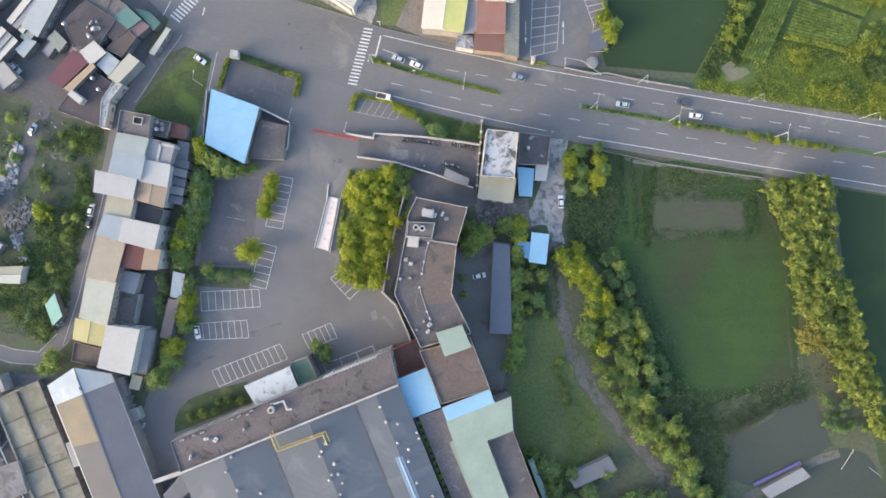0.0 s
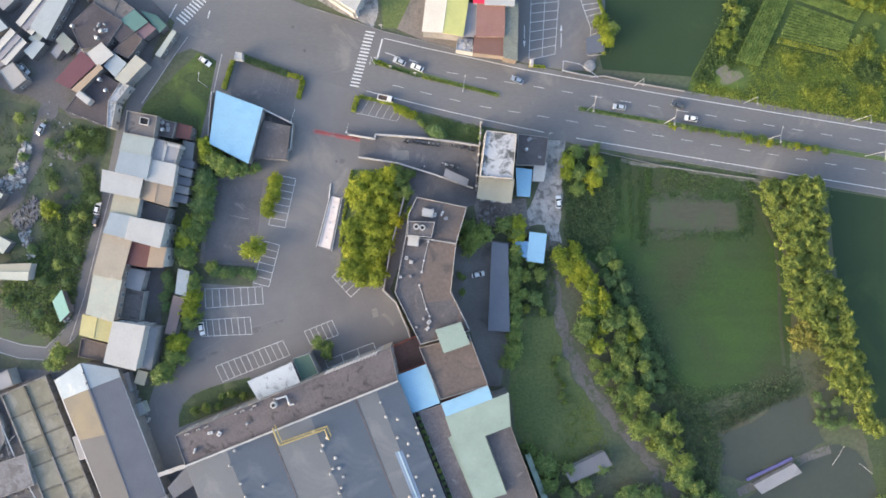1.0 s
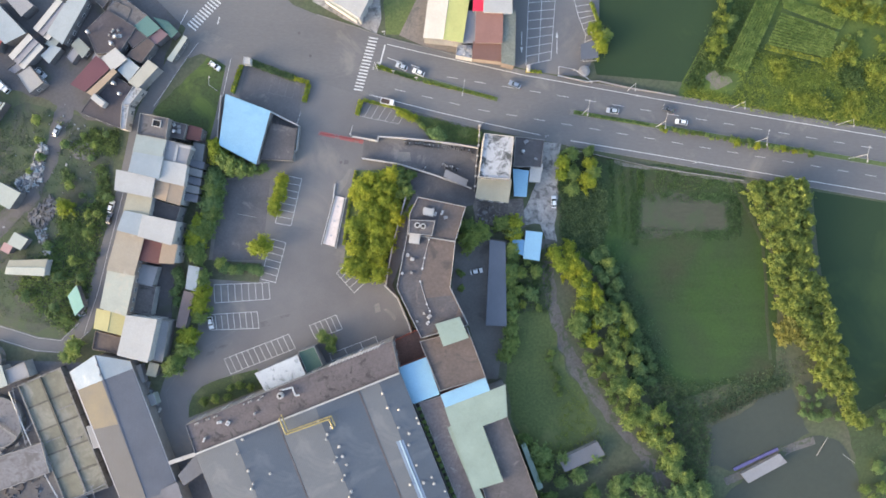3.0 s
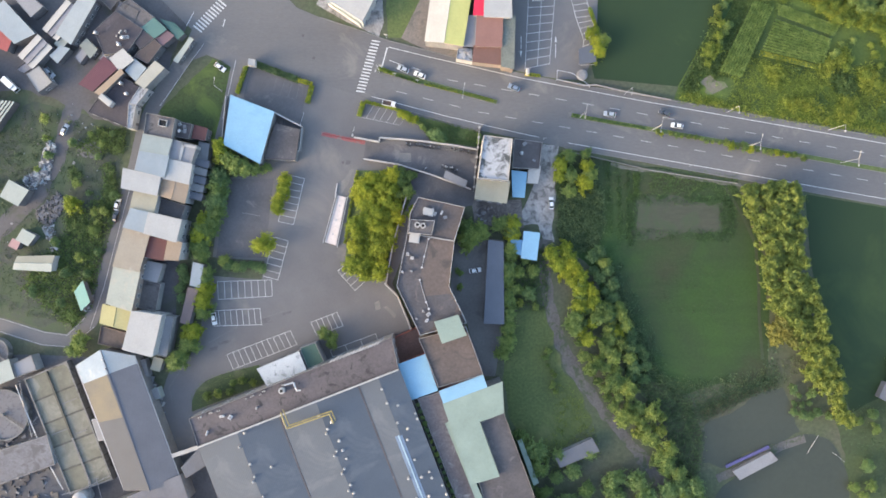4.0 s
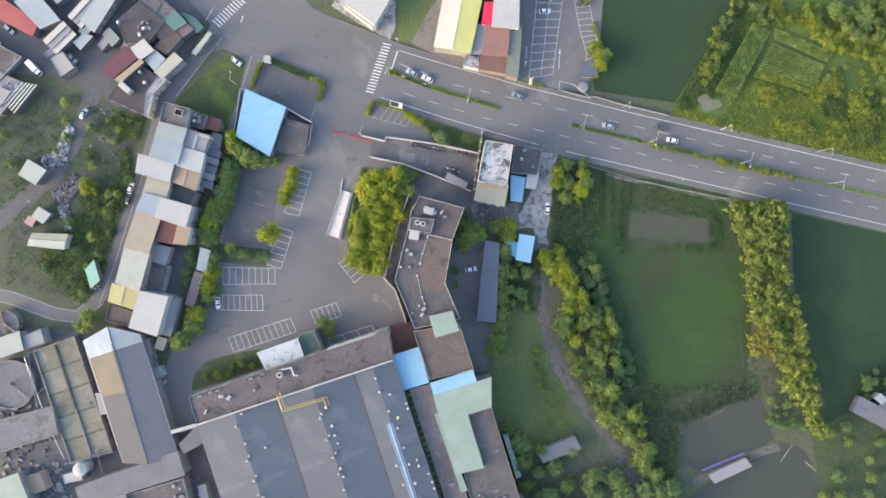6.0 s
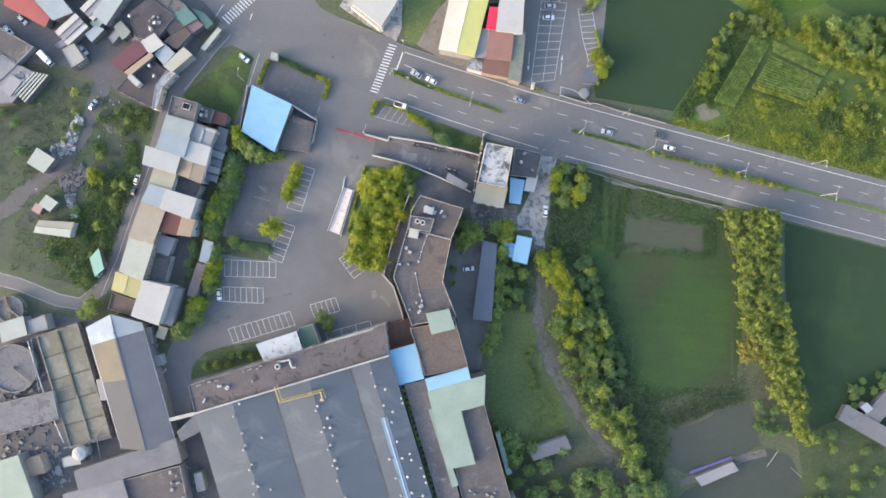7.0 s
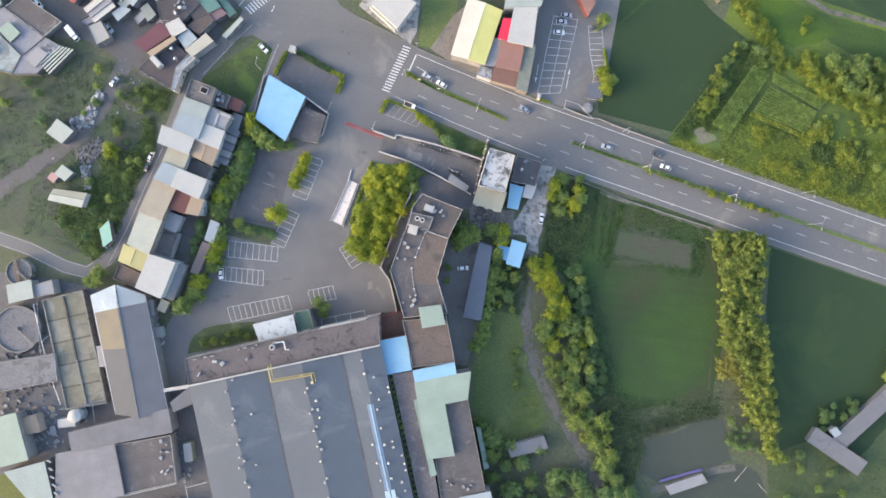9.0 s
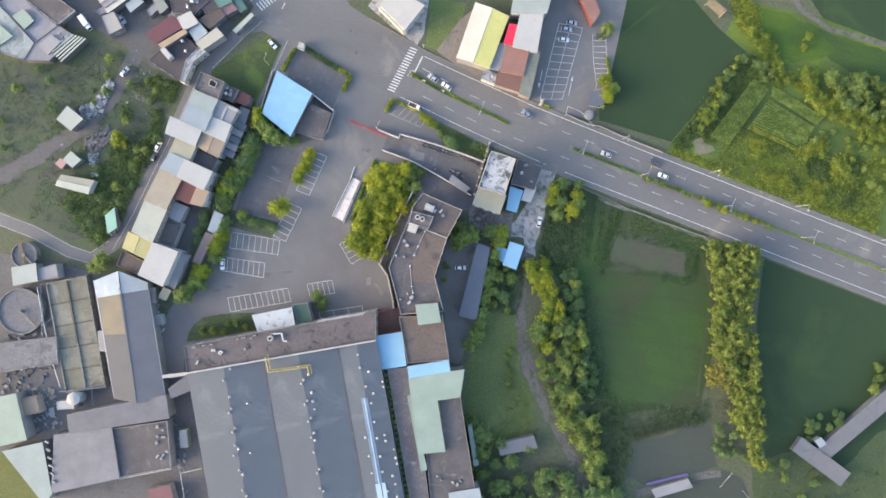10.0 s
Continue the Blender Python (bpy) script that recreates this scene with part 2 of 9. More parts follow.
RUBBER = surf("black_rubber", (0.02, 0.02, 0.02), rough=0.8, scale=2, fine=8)
BARK = surf("tree_bark", (0.11, 0.085, 0.065), (0.06, 0.05, 0.04), scale=1.2, fine=9, bump=0.6, stretch=(1, 1, 0.25))
PANE = glass("window_glass", (0.10, 0.11, 0.12))
CARGLASS = glass("car_glass", (0.015, 0.018, 0.02), 0.05)
LENS = glass("lamp_lens", (0.6, 0.6, 0.58), 0.2)
REDLENS = glass("red_lens", (0.35, 0.01, 0.01), 0.2)
PURPLE = surf("violet_tarpaulin", (0.117, 0.11, 0.255), rough=0.6, scale=0.5, fine=3, grain=0.15)
RUBBLE = surf("mixed_rubble", (0.221, 0.208, 0.195), (0.104, 0.0975, 0.091), scale=0.8, fine=3, grain=0.3, vary=0.5)
LEAF_Y = leafy("yellow_green_leaves", (0.17, 0.235, 0.026), (0.36, 0.405, 0.045))
LEAF_M = leafy("mid_green_leaves", (0.1236, 0.2041, 0.06429), (0.2349, 0.3066, 0.08902))
LEAF_D = leafy("dark_green_leaves", (0.09574, 0.1718, 0.07462), (0.1831, 0.2745, 0.1056))
LEAF_B = leafy("feathery_olive_leaves", (0.088, 0.144, 0.042), (0.195, 0.256, 0.064))
LEAF_L = leafy("lime_shrub_leaves", (0.1375, 0.2035, 0.0374), (0.275, 0.3355, 0.0605))
LEAF_C = leafy("dry_ochre_leaves", (0.162, 0.175, 0.0427), (0.246, 0.255, 0.0712))
HEDGE = leafy("clipped_yellow_hedge", (0.18, 0.235, 0.022), (0.32, 0.36, 0.04))
CORN = leafy("crop_leaves", (0.1299, 0.2203, 0.0678), (0.2147, 0.3051, 0.09266))
WEED = leafy("weed_leaves", (0.0975, 0.176, 0.0351), (0.254, 0.302, 0.0585))
WEEDG = leafy("lush_weed_leaves", (0.135, 0.19, 0.034), (0.26, 0.31, 0.055))
WEEDF = leafy("meadow_leaves", (0.09, 0.154, 0.0456), (0.15, 0.21, 0.066))
# grass again in a darker tone, with the strip's shade put into the colour
SHADEG = surf("shaded_grass", (0.085, 0.109, 0.034), (0.062, 0.088, 0.03), scale=0.06, fine=1.1, grain=0.4, stain=(0.105, 0.118, 0.045), stain_scale=0.09)
DAMP = surf("damp_weed_ground", (0.0558, 0.0792, 0.0324), (0.045, 0.063, 0.0288), scale=0.08, fine=0.9, grain=0.35, stain=(0.0765, 0.09, 0.045), stain_scale=0.12)
CROPB = meadow("lush_ground_growth", (0.0975, 0.1326, 0.02652), (0.0741, 0.1053, 0.02808), (0.0546, 0.0819, 0.02808), 20, 0.05)
LIMEG = meadow("lime_green_meadow", (0.06864, 0.1076, 0.01716), (0.05148, 0.0897, 0.01716), (0.039, 0.07176, 0.01872), 30, 0.05)
FIELDL = leafy("field_grass_blades", (0.048, 0.098, 0.03), (0.075, 0.13, 0.042), 0.3)
WEEDM = leafy("scrub_leaves", (0.072, 0.12, 0.0432), (0.132, 0.192, 0.0624), 0.35)
WEEDW = leafy("waste_weed_leaves", (0.06, 0.0936, 0.0456), (0.1176, 0.156, 0.0696), 0.3)
WEEDD = leafy("dark_weed_leaves", (0.05152, 0.09632, 0.04928), (0.09632, 0.1456, 0.06944), 0.35)


# ---- building blocks ----
def part(name, bm, material, parent=None, label="", smooth=False):
    """Links a bmesh as one mesh object under a thing or a part."""
    bmesh.ops.recalc_face_normals(bm, faces=bm.faces[:])
    me = bpy.data.meshes.new(name)
    bm.to_mesh(me)
    bm.free()
    me.materials.append(material)
    if smooth:
        me.shade_smooth()
    ob = new(name, me)
    ob.parent = parent
    if label:
        ob["label"] = label
    return ob


def raw(name, verts, faces, material, parent=None, label=""):
    me = bpy.data.meshes.new(name)
    me.from_pydata(verts, [], faces)
    me.materials.append(material)
    ob = new(name, me)
    ob.parent = parent
    if label:
        ob["label"] = label
    return ob


def thing(name, label, category, m=None, group="", kind=""):
    e = new(name)
    e.matrix_basis = m or Matrix()
    return tagged(e, label, category, group, kind)


def area2(pts):
    return sum(a[0] * b[1] - b[0] * a[1] for a, b in zip(pts, pts[1:] + pts[:1])) / 2


def prism(bm, pts, z0, z1, taper=0.0):
    """An upright block on a polygon, its top edges rounded off by taper."""
    lo = [bm.verts.new((x, y, z0)) for x, y in pts]
    hi = [bm.verts.new((x, y, z1)) for x, y in pts]
    n = len(pts)
    for i in range(n):
        bm.faces.new((lo[i], lo[(i + 1) % n], hi[(i + 1) % n], hi[i]))
    bm.faces.new(hi)
    bm.faces.new(lo[::-1])


def box(bm, x0, x1, y0, y1, z0, z1):
    prism(bm, [(x0, y0), (x1, y0), (x1, y1), (x0, y1)], z0, z1)


def rounded_box(bm, x0, x1, y0, y1, z0, z1, r=0.05):
    b2 = bmesh.new()
    box(b2, x0, x1, y0, y1, z0, z1)
    bmesh.ops.bevel(b2, geom=b2.edges[:], offset=r, segments=2, profile=0.6, affect="EDGES")
    me = bpy.data.meshes.new("tmp")
    b2.to_mesh(me)
    b2.free()
    bm.from_mesh(me)
    bpy.data.meshes.remove(me)


def inset(pts, d):
    """The polygon drawn in by d (out, where d is negative)."""
    s = 1 if area2(pts) > 0 else -1
    n, out = len(pts), []
    for i in range(n):
        a, b, c = Vector(pts[i - 1]), Vector(pts[i]), Vector(pts[(i + 1) % n])
        u, v = (b - a).normalized(), (c - b).normalized()
        nu, nv = Vector((-u.y, u.x)) * s, Vector((-v.y, v.x)) * s
        k = (nu + nv) / max(0.35, 1 + nu.dot(nv))
        out.append(tuple(b + k * d))
    return out


def ring(bm, pts, inner, z0, z1):
    n = len(pts)
    V = [[bm.verts.new((x, y, z)) for x, y in q] for q, z in ((pts, z0), (pts, z1), (inner, z1), (inner, z0))]
    for i in range(n):
        j = (i + 1) % n
        for k in range(4):
            a, b = V[k], V[(k + 1) % 4]
            bm.faces.new((a[i], a[j], b[j], b[i]))


def tube(bm, a, b, r, n=8, r2=None):
    """A round bar from a to b."""
    a, b = Vector(a), Vector(b)
    q = (b - a).to_track_quat("Z", "Y").to_matrix()
    r2 = r if r2 is None else r2
    lo = [bm.verts.new(a + q @ Vector((r * math.cos(k * math.tau / n), r * math.sin(k * math.tau / n), 0))) for k in range(n)]
    hi = [bm.verts.new(b + q @ Vector((r2 * math.cos(k * math.tau / n), r2 * math.sin(k * math.tau / n), 0))) for k in range(n)]
    for k in range(n):
        bm.faces.new((lo[k], lo[(k + 1) % n], hi[(k + 1) % n], hi[k]))
    bm.faces.new(hi)
    bm.faces.new(lo[::-1])


def local(pts):
    """A frame at the polygon's middle, x along its first edge, and the corners in it."""
    c = sum((Vector(p) for p in pts), Vector((0, 0))) / len(pts)
    d = Vector(pts[1]) - Vector(pts[0])
    yaw = math.atan2(d.y, d.x)
    r = Matrix.Rotation(-yaw, 2)
    return c, math.degrees(yaw), [tuple(r @ (Vector(p) - c)) for p in pts]


def ragged(pts, step=2.5, amp=0.7, seed=3):
    """The outline broken up by small irregular bends, as grown or trodden edges are."""
    out = []
    for i, a in enumerate(pts):
        b = pts[(i + 1) % len(pts)]
        n = max(1, int(math.dist(a, b) / step))
        for k in range(n):
            x, y = lerp(a, b, k / n)
            out.append((x + amp * noise.noise((x * 0.21 + seed, y * 0.21, 0.0)) * 1.6, y + amp * noise.noise((x * 0.21, y * 0.21 + seed, 7.3)) * 1.6))
    return out


def beside(pts, d):
    """The line moved sideways by d."""
    out = []
    for i, p in enumerate(pts):
        v = (Vector(pts[min(i + 1, len(pts) - 1)]) - Vector(pts[max(i - 1, 0)])).normalized()
        out.append((p[0] - v.y * d, p[1] + v.x * d))
    return out


def trodden(pts, w, step=1.6, amp=0.5):
    """The outline of a worn way w wide along a line."""
    return ragged(beside(pts, -w / 2) + beside(pts, w / 2)[::-1], step, amp)


def flat_sheet(name, pts, z, material, label, category, thick=0.3, kind="structure"):
    """A piece of ground surface, slightly proud of the ground."""
    bm = bmesh.new()
    prism(bm, pts, z - thick, z)
    ob = part(name, bm, material)
    return tagged(ob, label, category, kind=kind)


def strip(bm, a, b, w, z, t=0.008):
    a, b = Vector(a), Vector(b)
    d = (b - a).normalized()
    n = Vector((-d.y, d.x)) * w / 2
    prism(bm, [tuple(a - n), tuple(b - n), tuple(b + n), tuple(a + n)], z, z + t)


def ribbon(bm, pts, w, z0, z1):
    """A bending strip of even width along a line of points."""
    n = len(pts)
    L, R_ = [], []
    for i in range(n):
        a, b = Vector(pts[max(0, i - 1)]), Vector(pts[min(n - 1, i + 1)])
        d = (b - a).normalized()
        p, s = Vector(pts[i]), Vector((-d.y, d.x)) * w / 2
        L.append(p + s)
        R_.append(p - s)
    V = [[bm.verts.new((*q, z)) for q in side] for side, z in ((L, z0), (L, z1), (R_, z1), (R_, z0))]
    for k in range(4):
        for i in range(n - 1):
            bm.faces.new((V[k][i], V[k][i + 1], V[(k + 1) % 4][i + 1], V[(k + 1) % 4][i]))
    for i in (0, n - 1):
        bm.faces.new([V[k][i] for k in range(4)])


def lerp(a, b, k):
    return (a[0] + (b[0] - a[0]) * k, a[1] + (b[1] - a[1]) * k)


def along(line, step, start=0.0):
    """Points every step metres along a line of corners, each with its heading."""
    out, rest = [], start
    for a, b in zip(line, line[1:]):
        a, b = Vector(a), Vector(b)
        n = (b - a).length
        while rest < n:
            p = a + (b - a) * (rest / n)
            out.append((p.x, p.y, math.degrees(math.atan2(b.y - a.y, b.x - a.x))))
            rest += step
        rest -= n
    return out


def inside(p, poly):
    x, y = p
    c = False
    for (x1, y1), (x2, y2) in zip(poly, poly[1:] + poly[:1]):
        if (y1 > y) != (y2 > y) and x < (x2 - x1) * (y - y1) / (y2 - y1) + x1:
            c = not c
    return c


def scatter(poly, n, seed, apart=0.0):
    r = random.Random(seed)
    xs, ys = [p[0] for p in poly], [p[1] for p in poly]
    out, tries = [], 0
    while len(out) < n and tries < n * 40:
        tries += 1
        p = (r.uniform(min(xs), max(xs)), r.uniform(min(ys), max(ys)))
        if inside(p, poly) and (not apart or all((p[0] - q[0]) ** 2 + (p[1] - q[1]) ** 2 > apart * apart for q in out)):
            out.append(p)
    return out


# ---- windows and doors, shared between all houses ----
def shared(name, bm, material):
    bmesh.ops.recalc_face_normals(bm, faces=bm.faces[:])
    me = bpy.data.meshes.new(name)
    bm.to_mesh(me)
    bm.free()
    me.materials.append(material)
    return me


def window_meshes():
    bm = bmesh.new()
    V = [[bm.verts.new((x, y, z)) for x, z in ((-w, 0.65 - h), (w, 0.65 - h), (w, 0.65 + h), (-w, 0.65 + h))] for w, h, y in ((0.8, 0.65, -0.02), (0.8, 0.65, 0.1), (0.7, 0.55, 0.1), (0.7, 0.55, -0.02))]
    for k in range(4):
        for i in range(4):
            bm.faces.new((V[k][i], V[k][(i + 1) % 4], V[(k + 1) % 4][(i + 1) % 4], V[(k + 1) % 4][i]))
    f = shared("window", bm, STEEL)
    bm = bmesh.new()
    box(bm, -0.71, 0.71, 0.0, 0.04, 0.09, 1.21)
    p = shared("pane", bm, PANE)
    bm = bmesh.new()
    box(bm, -0.9, 0.9, -0.02, 0.22, -0.1, 0.0)
    s = shared("sill", bm, KERB)
    bm = bmesh.new()
    box(bm, -0.5, 0.5, -0.02, 0.08, 0.0, 2.05)
    return f, p, s, shared("door", bm, WALLG)


WFRAME, WPANE, WSILL, DOOR = window_meshes()


def put_windows(parent, lp, h, skip=(), storey=3.2, step=3.4):
    """Rows of windows on the walls of a building, storey by storey, and one door."""
    s = 1 if area2(lp) > 0 else -1
    n, doors = len(lp), 0
    for i in range(n):
        if i in skip:
            continue
        a, b = Vector(lp[i]), Vector(lp[(i + 1) % n])
        d = b - a
        length = d.length
        if length < 3.0:
            continue
        u = d / length
        out = Vector((u.y, -u.x)) * s
        yaw = math.degrees(math.atan2(out.y, out.x)) - 90
        k = max(1, min(9, int(length / step)))
        for f in range(max(1, min(4, int(h / storey)))):
            for j in range(k):
                p = a + u * (length * (j + 0.5) / k)
                if f == 0 and j == 0 and not doors:
                    dr = new("door", DOOR)
                    dr.parent, dr.matrix_basis, doors = parent, pose(p.x, p.y, 0, 0, 0, yaw), 1
                    continue
                w = new("window", WFRAME)
                w.parent, w.matrix_basis = parent, pose(p.x, p.y, f * storey + 1.0, 0, 0, yaw)
                new("pane", WPANE).parent = w
                new("sill", WSILL).parent = w


def flat_house(pts, h, wall, roof, label, name="house", category="house", parapet=0.5, lip=None, skip=(), windows=True, base=0.0, group="", roof_label=""):
    """A block with a flat roof inside a parapet."""
    c, yaw, lp = local(pts)
    e = thing(name, label, category, pose(c.x, c.y, base, 0, 0, yaw), group)
    bm = bmesh.new()
    prism(bm, lp, 0, h - 0.25)
    part("wall", bm, wall, e)
    bm = bmesh.new()
    prism(bm, inset(lp, 0.15), h - 0.25, h)
    part("roof", bm, roof, e, roof_label)
    bm = bmesh.new()
    ring(bm, lp, inset(lp, 0.16), h - 0.25, h + parapet)
    part("parapet", bm, lip or wall, e)
    if windows:
        put_windows(e, lp, h, skip)
    return e


def sheet_house(pts, h, wall, roof, label, name="house", category="house", rise=0.5, skip=(), windows=True, over=0.25, gable=False, group="", open_sides=False, roofs=None):
    """A block under a roof of pressed sheet: one slope, or a gable whose ridge runs from the first edge to the third."""
    c, yaw, lp = local(pts)
    e = thing(name, label, category, pose(c.x, c.y, 0, 0, 0, yaw), group)
    op = inset(lp, -over)
    z = [h, h, h + rise, h + rise] if not gable else [h] * 4
    th = 0.12
    if gable:
        m1, m2 = lerp(op[0], op[1], 0.5), lerp(op[2], op[3], 0.5)
        slopes = [([op[0], m1, m2, op[3]], [h, h + rise, h + rise, h]), ([m1, op[1], op[2], m2], [h + rise, h, h, h + rise])]
    else:
        slopes = [(op, z)]
    for k, (q, zz) in enumerate(slopes):
        bm = bmesh.new()
        lo = [bm.verts.new((x, y, v)) for (x, y), v in zip(q, zz)]
        hi = [bm.verts.new((x, y, v + th)) for (x, y), v in zip(q, zz)]
        for i in range(4):
            bm.faces.new((lo[i], lo[(i + 1) % 4], hi[(i + 1) % 4], hi[i]))
        bm.faces.new(hi)
        bm.faces.new(lo[::-1])
        part("roof", bm, roofs[k] if roofs else roof, e)
    if gable:
        bm = bmesh.new()
        tube(bm, (*m1, h + rise + th * 0.9), (*m2, h + rise + th * 0.9), 0.16, 6)
        part("ridge_cap", bm, roofs[0] if roofs else roof, e)
    if open_sides:
        for k, (x, y) in enumerate(inset(lp, 0.3)):
            bm = bmesh.new()
            tube(bm, (x, y, 0), (x, y, z[k] + 0.02), 0.09)
            part("post", bm, ZINC, e)
        return e
    bm = bmesh.new()
    n = len(lp)
    lo = [bm.verts.new((x, y, 0)) for x, y in lp]
    hi = [bm.verts.new((x, y, v + 0.01)) for (x, y), v in zip(lp, z)]
    tops = {}
    if gable:
        for i in (0, 2):
            x, y = lerp(lp[i], lp[i + 1], 0.5)
            tops[i] = bm.verts.new((x, y, h + rise))
    for i in range(n):
        j = (i + 1) % n
        f = [lo[i], lo[j], hi[j]] + ([tops[i]] if i in tops else []) + [hi[i]]
        bm.faces.new(f)
    bm.faces.new(lo[::-1])
    part("wall", bm, wall, e)
    if windows:
        put_windows(e, lp, h, skip)
    return e


# ---- plants ----
def leaves(n, blobs, size, seed, up=0.8):
    """Leaf quads scattered over the shells of clumps: vertices and faces."""
    r = np.random.RandomState(seed)
    bl = np.array(blobs)
    w = bl[:, 3] ** 2
    k = r.choice(len(bl), n, p=w / w.sum())
    d = r.normal(size=(n, 3))
    d /= np.linalg.norm(d, axis=1)[:, None]
    d[:, 2] = np.where(d[:, 2] < -0.35, -d[:, 2], d[:, 2])
    far = np.where(r.rand(n) < 0.2, 1.2 + 0.7 * r.rand(n), 0.35 + 0.95 * np.sqrt(r.rand(n)))
    rad = bl[k, 3] * far
    spray = r.normal(size=(len(bl), 3)) * np.array((1, 1, 0.55)) + np.array((0, 0, 0.25))
    spray = (spray / np.linalg.norm(spray, axis=1)[:, None])[k]
    run = (d * spray).sum(1)[:, None] * spray
    c = bl[k, :3] + (d * 0.72 + run * 1.15) * rad[:, None] * np.array((1, 1, 0.8))
    nrm = d * 0.7 + r.normal(size=(n, 3)) * 0.55 + np.array((0, 0, up))
    nrm /= np.linalg.norm(nrm, axis=1)[:, None]
    t = np.cross(nrm, np.cross(spray, nrm)) + r.normal(size=(n, 3)) * 0.5
    t -= (t * nrm).sum(1)[:, None] * nrm
    t /= np.linalg.norm(t, axis=1)[:, None]
    b = np.cross(nrm, t)
    s = size * (0.6 + 0.8 * r.rand(n))[:, None]
    quad = np.stack([c - t * s, c - b * s * 0.55, c + t * s, c + b * s * 0.55], 1).reshape(-1, 3)
    return quad, np.arange(n * 4).reshape(-1, 4)


def fill_mesh(name, v, f, material):
    me = bpy.data.meshes.new(name)
    me.vertices.add(len(v))
    me.vertices.foreach_set("co", np.asarray(v, dtype=np.float32).ravel())
    me.loops.add(f.size)
    me.loops.foreach_set("vertex_index", f.astype(np.int32).ravel())
    me.polygons.add(len(f))
    me.polygons.foreach_set("loop_start", np.arange(0, f.size, f.shape[1], dtype=np.int32))
    me.update(calc_edges=True)
    me.materials.append(material)
    return me


def tree_kind(label, leaf, height, spread, n, size, seed, clumps=16, clump=0.42, tall=1.0):
    """One tree: a tapered trunk with limbs under a crown of clumps."""
    r = random.Random(seed)
    e = thing("tree", label, "tree", pose(0, 0, -60))
    bm = bmesh.new()
    z0 = height * 0.34
    lean = (r.uniform(-0.3, 0.3), r.uniform(-0.3, 0.3))
    tube(bm, (0, 0, -0.3), (lean[0] * 0.5, lean[1] * 0.5, z0), spread * 0.075, 8, spread * 0.055)
    tube(bm, (lean[0] * 0.5, lean[1] * 0.5, z0), (*lean, height * 0.8), spread * 0.055, 7, spread * 0.02)
    blobs = []
    for i in range(clumps):
        a = r.uniform(0, math.tau)
        q = math.sqrt(r.random()) * (0.82 + 0.6 * noise.noise((math.cos(a) * 1.6 + seed, math.sin(a) * 1.6, seed * 0.37)))
        x, y = math.cos(a) * q * spread * 0.86, math.sin(a) * q * spread * 0.86
        rad = spread * clump * (0.45 + 1.2 * r.random() ** 1.6)
        z = height * (0.95 - 0.45 * tall * q * q) - rad * 0.6 - r.random() ** 2 * height * 0.3
        blobs.append((x + lean[0], y + lean[1], z, rad))
        if i % 2 == 0:
            k = r.uniform(0.6, 1.1)
            tube(bm, (lean[0] * 0.5, lean[1] * 0.5, z0 * k), (x * 0.85, y * 0.85, z), spread * 0.03, 5, spread * 0.01)
    part("trunk", bm, BARK, e)
    v, f = leaves(n, blobs, size, seed)
    o = new("crown", fill_mesh("crown", v, f, leaf))
    o.parent = e
    return e


KINDS = {}
made = set()


def plant(kind, x, y, scale=1.0, seed=None, tall=1.0, group="", z=0.0):
    r = random.Random(hash((round(x, 1), round(y, 1))) if seed is None else seed)
    proto = r.choice(KINDS[kind])
    m = pose(x, y, z, 0, 0, r.uniform(0, 360)) @ Matrix.Diagonal((scale, scale * r.uniform(0.9, 1.1), scale * tall, 1))
    if proto.name not in made:
        made.add(proto.name)
        proto.matrix_basis = m
        o = proto
    else:
        o = proto.copy()
        scene.collection.objects.link(o)
        for ch in proto.children:
            q = ch.copy()
            scene.collection.objects.link(q)
            q.parent = o
        o.matrix_basis = m
    if group:
        o["group"] = group
    return o


def row_of_trees(kinds, line, step, wander, s0, s1, seed, tall=1.0, group=""):
    r = random.Random(seed)
    for x, y, _ in along(line, step):
        plant(r.choice(kinds), x + r.uniform(-wander, wander), y + r.uniform(-wander, wander), r.uniform(s0, s1), r.random(), tall, group)


def thicket(kinds, poly, n, gap, s0, s1, seed, label, category="trees"):
    """A stand of trees too close to count: all crowns in one mesh, all trunks in another."""
    r = random.Random(seed)
    e = thing("thicket", label, category, kind="stuff")
    sets = {}
    for x, y in scatter(poly, n, seed, gap):
        proto = r.choice(KINDS[r.choice(kinds)])
        s = r.uniform(s0, s1)
        m = np.array(pose(x, y, 0, 0, 0, r.uniform(0, 360)) @ Matrix.Diagonal((s, s, s, 1)))
        for ch in proto.children:
            me = ch.data
            v = np.empty(len(me.vertices) * 3, np.float32)
            me.vertices.foreach_get("co", v)
            v = v.reshape(-1, 3) @ m[:3, :3].T + m[:3, 3]
            if ch.name.startswith("crown"):
                sets.setdefault(me.materials[0].name, []).append(v)
            else:
                sets.setdefault("bark", []).append((v, [tuple(p.vertices) for p in me.polygons]))
    for key, chunks in sets.items():
        if key == "bark":
            V, F, k = [], [], 0
            for v, f in chunks:
                V.append(v)
                F += [tuple(i + k for i in q) for q in f]
                k += len(v)
            raw("trunks", np.concatenate(V).tolist(), F, BARK, e)
        else:
            v = np.concatenate(chunks)
            new("crowns", fill_mesh("crowns", v, np.arange(len(v)).reshape(-1, 4), bpy.data.materials[key])).parent = e


def wood(kinds, poly, n, gap, s0, s1, seed, tall=1.0, group=""):
    r = random.Random(seed)
    for x, y in scatter(poly, n, seed, gap):
        plant(r.choice(kinds), x, y, r.uniform(s0, s1), r.random(), tall, group)


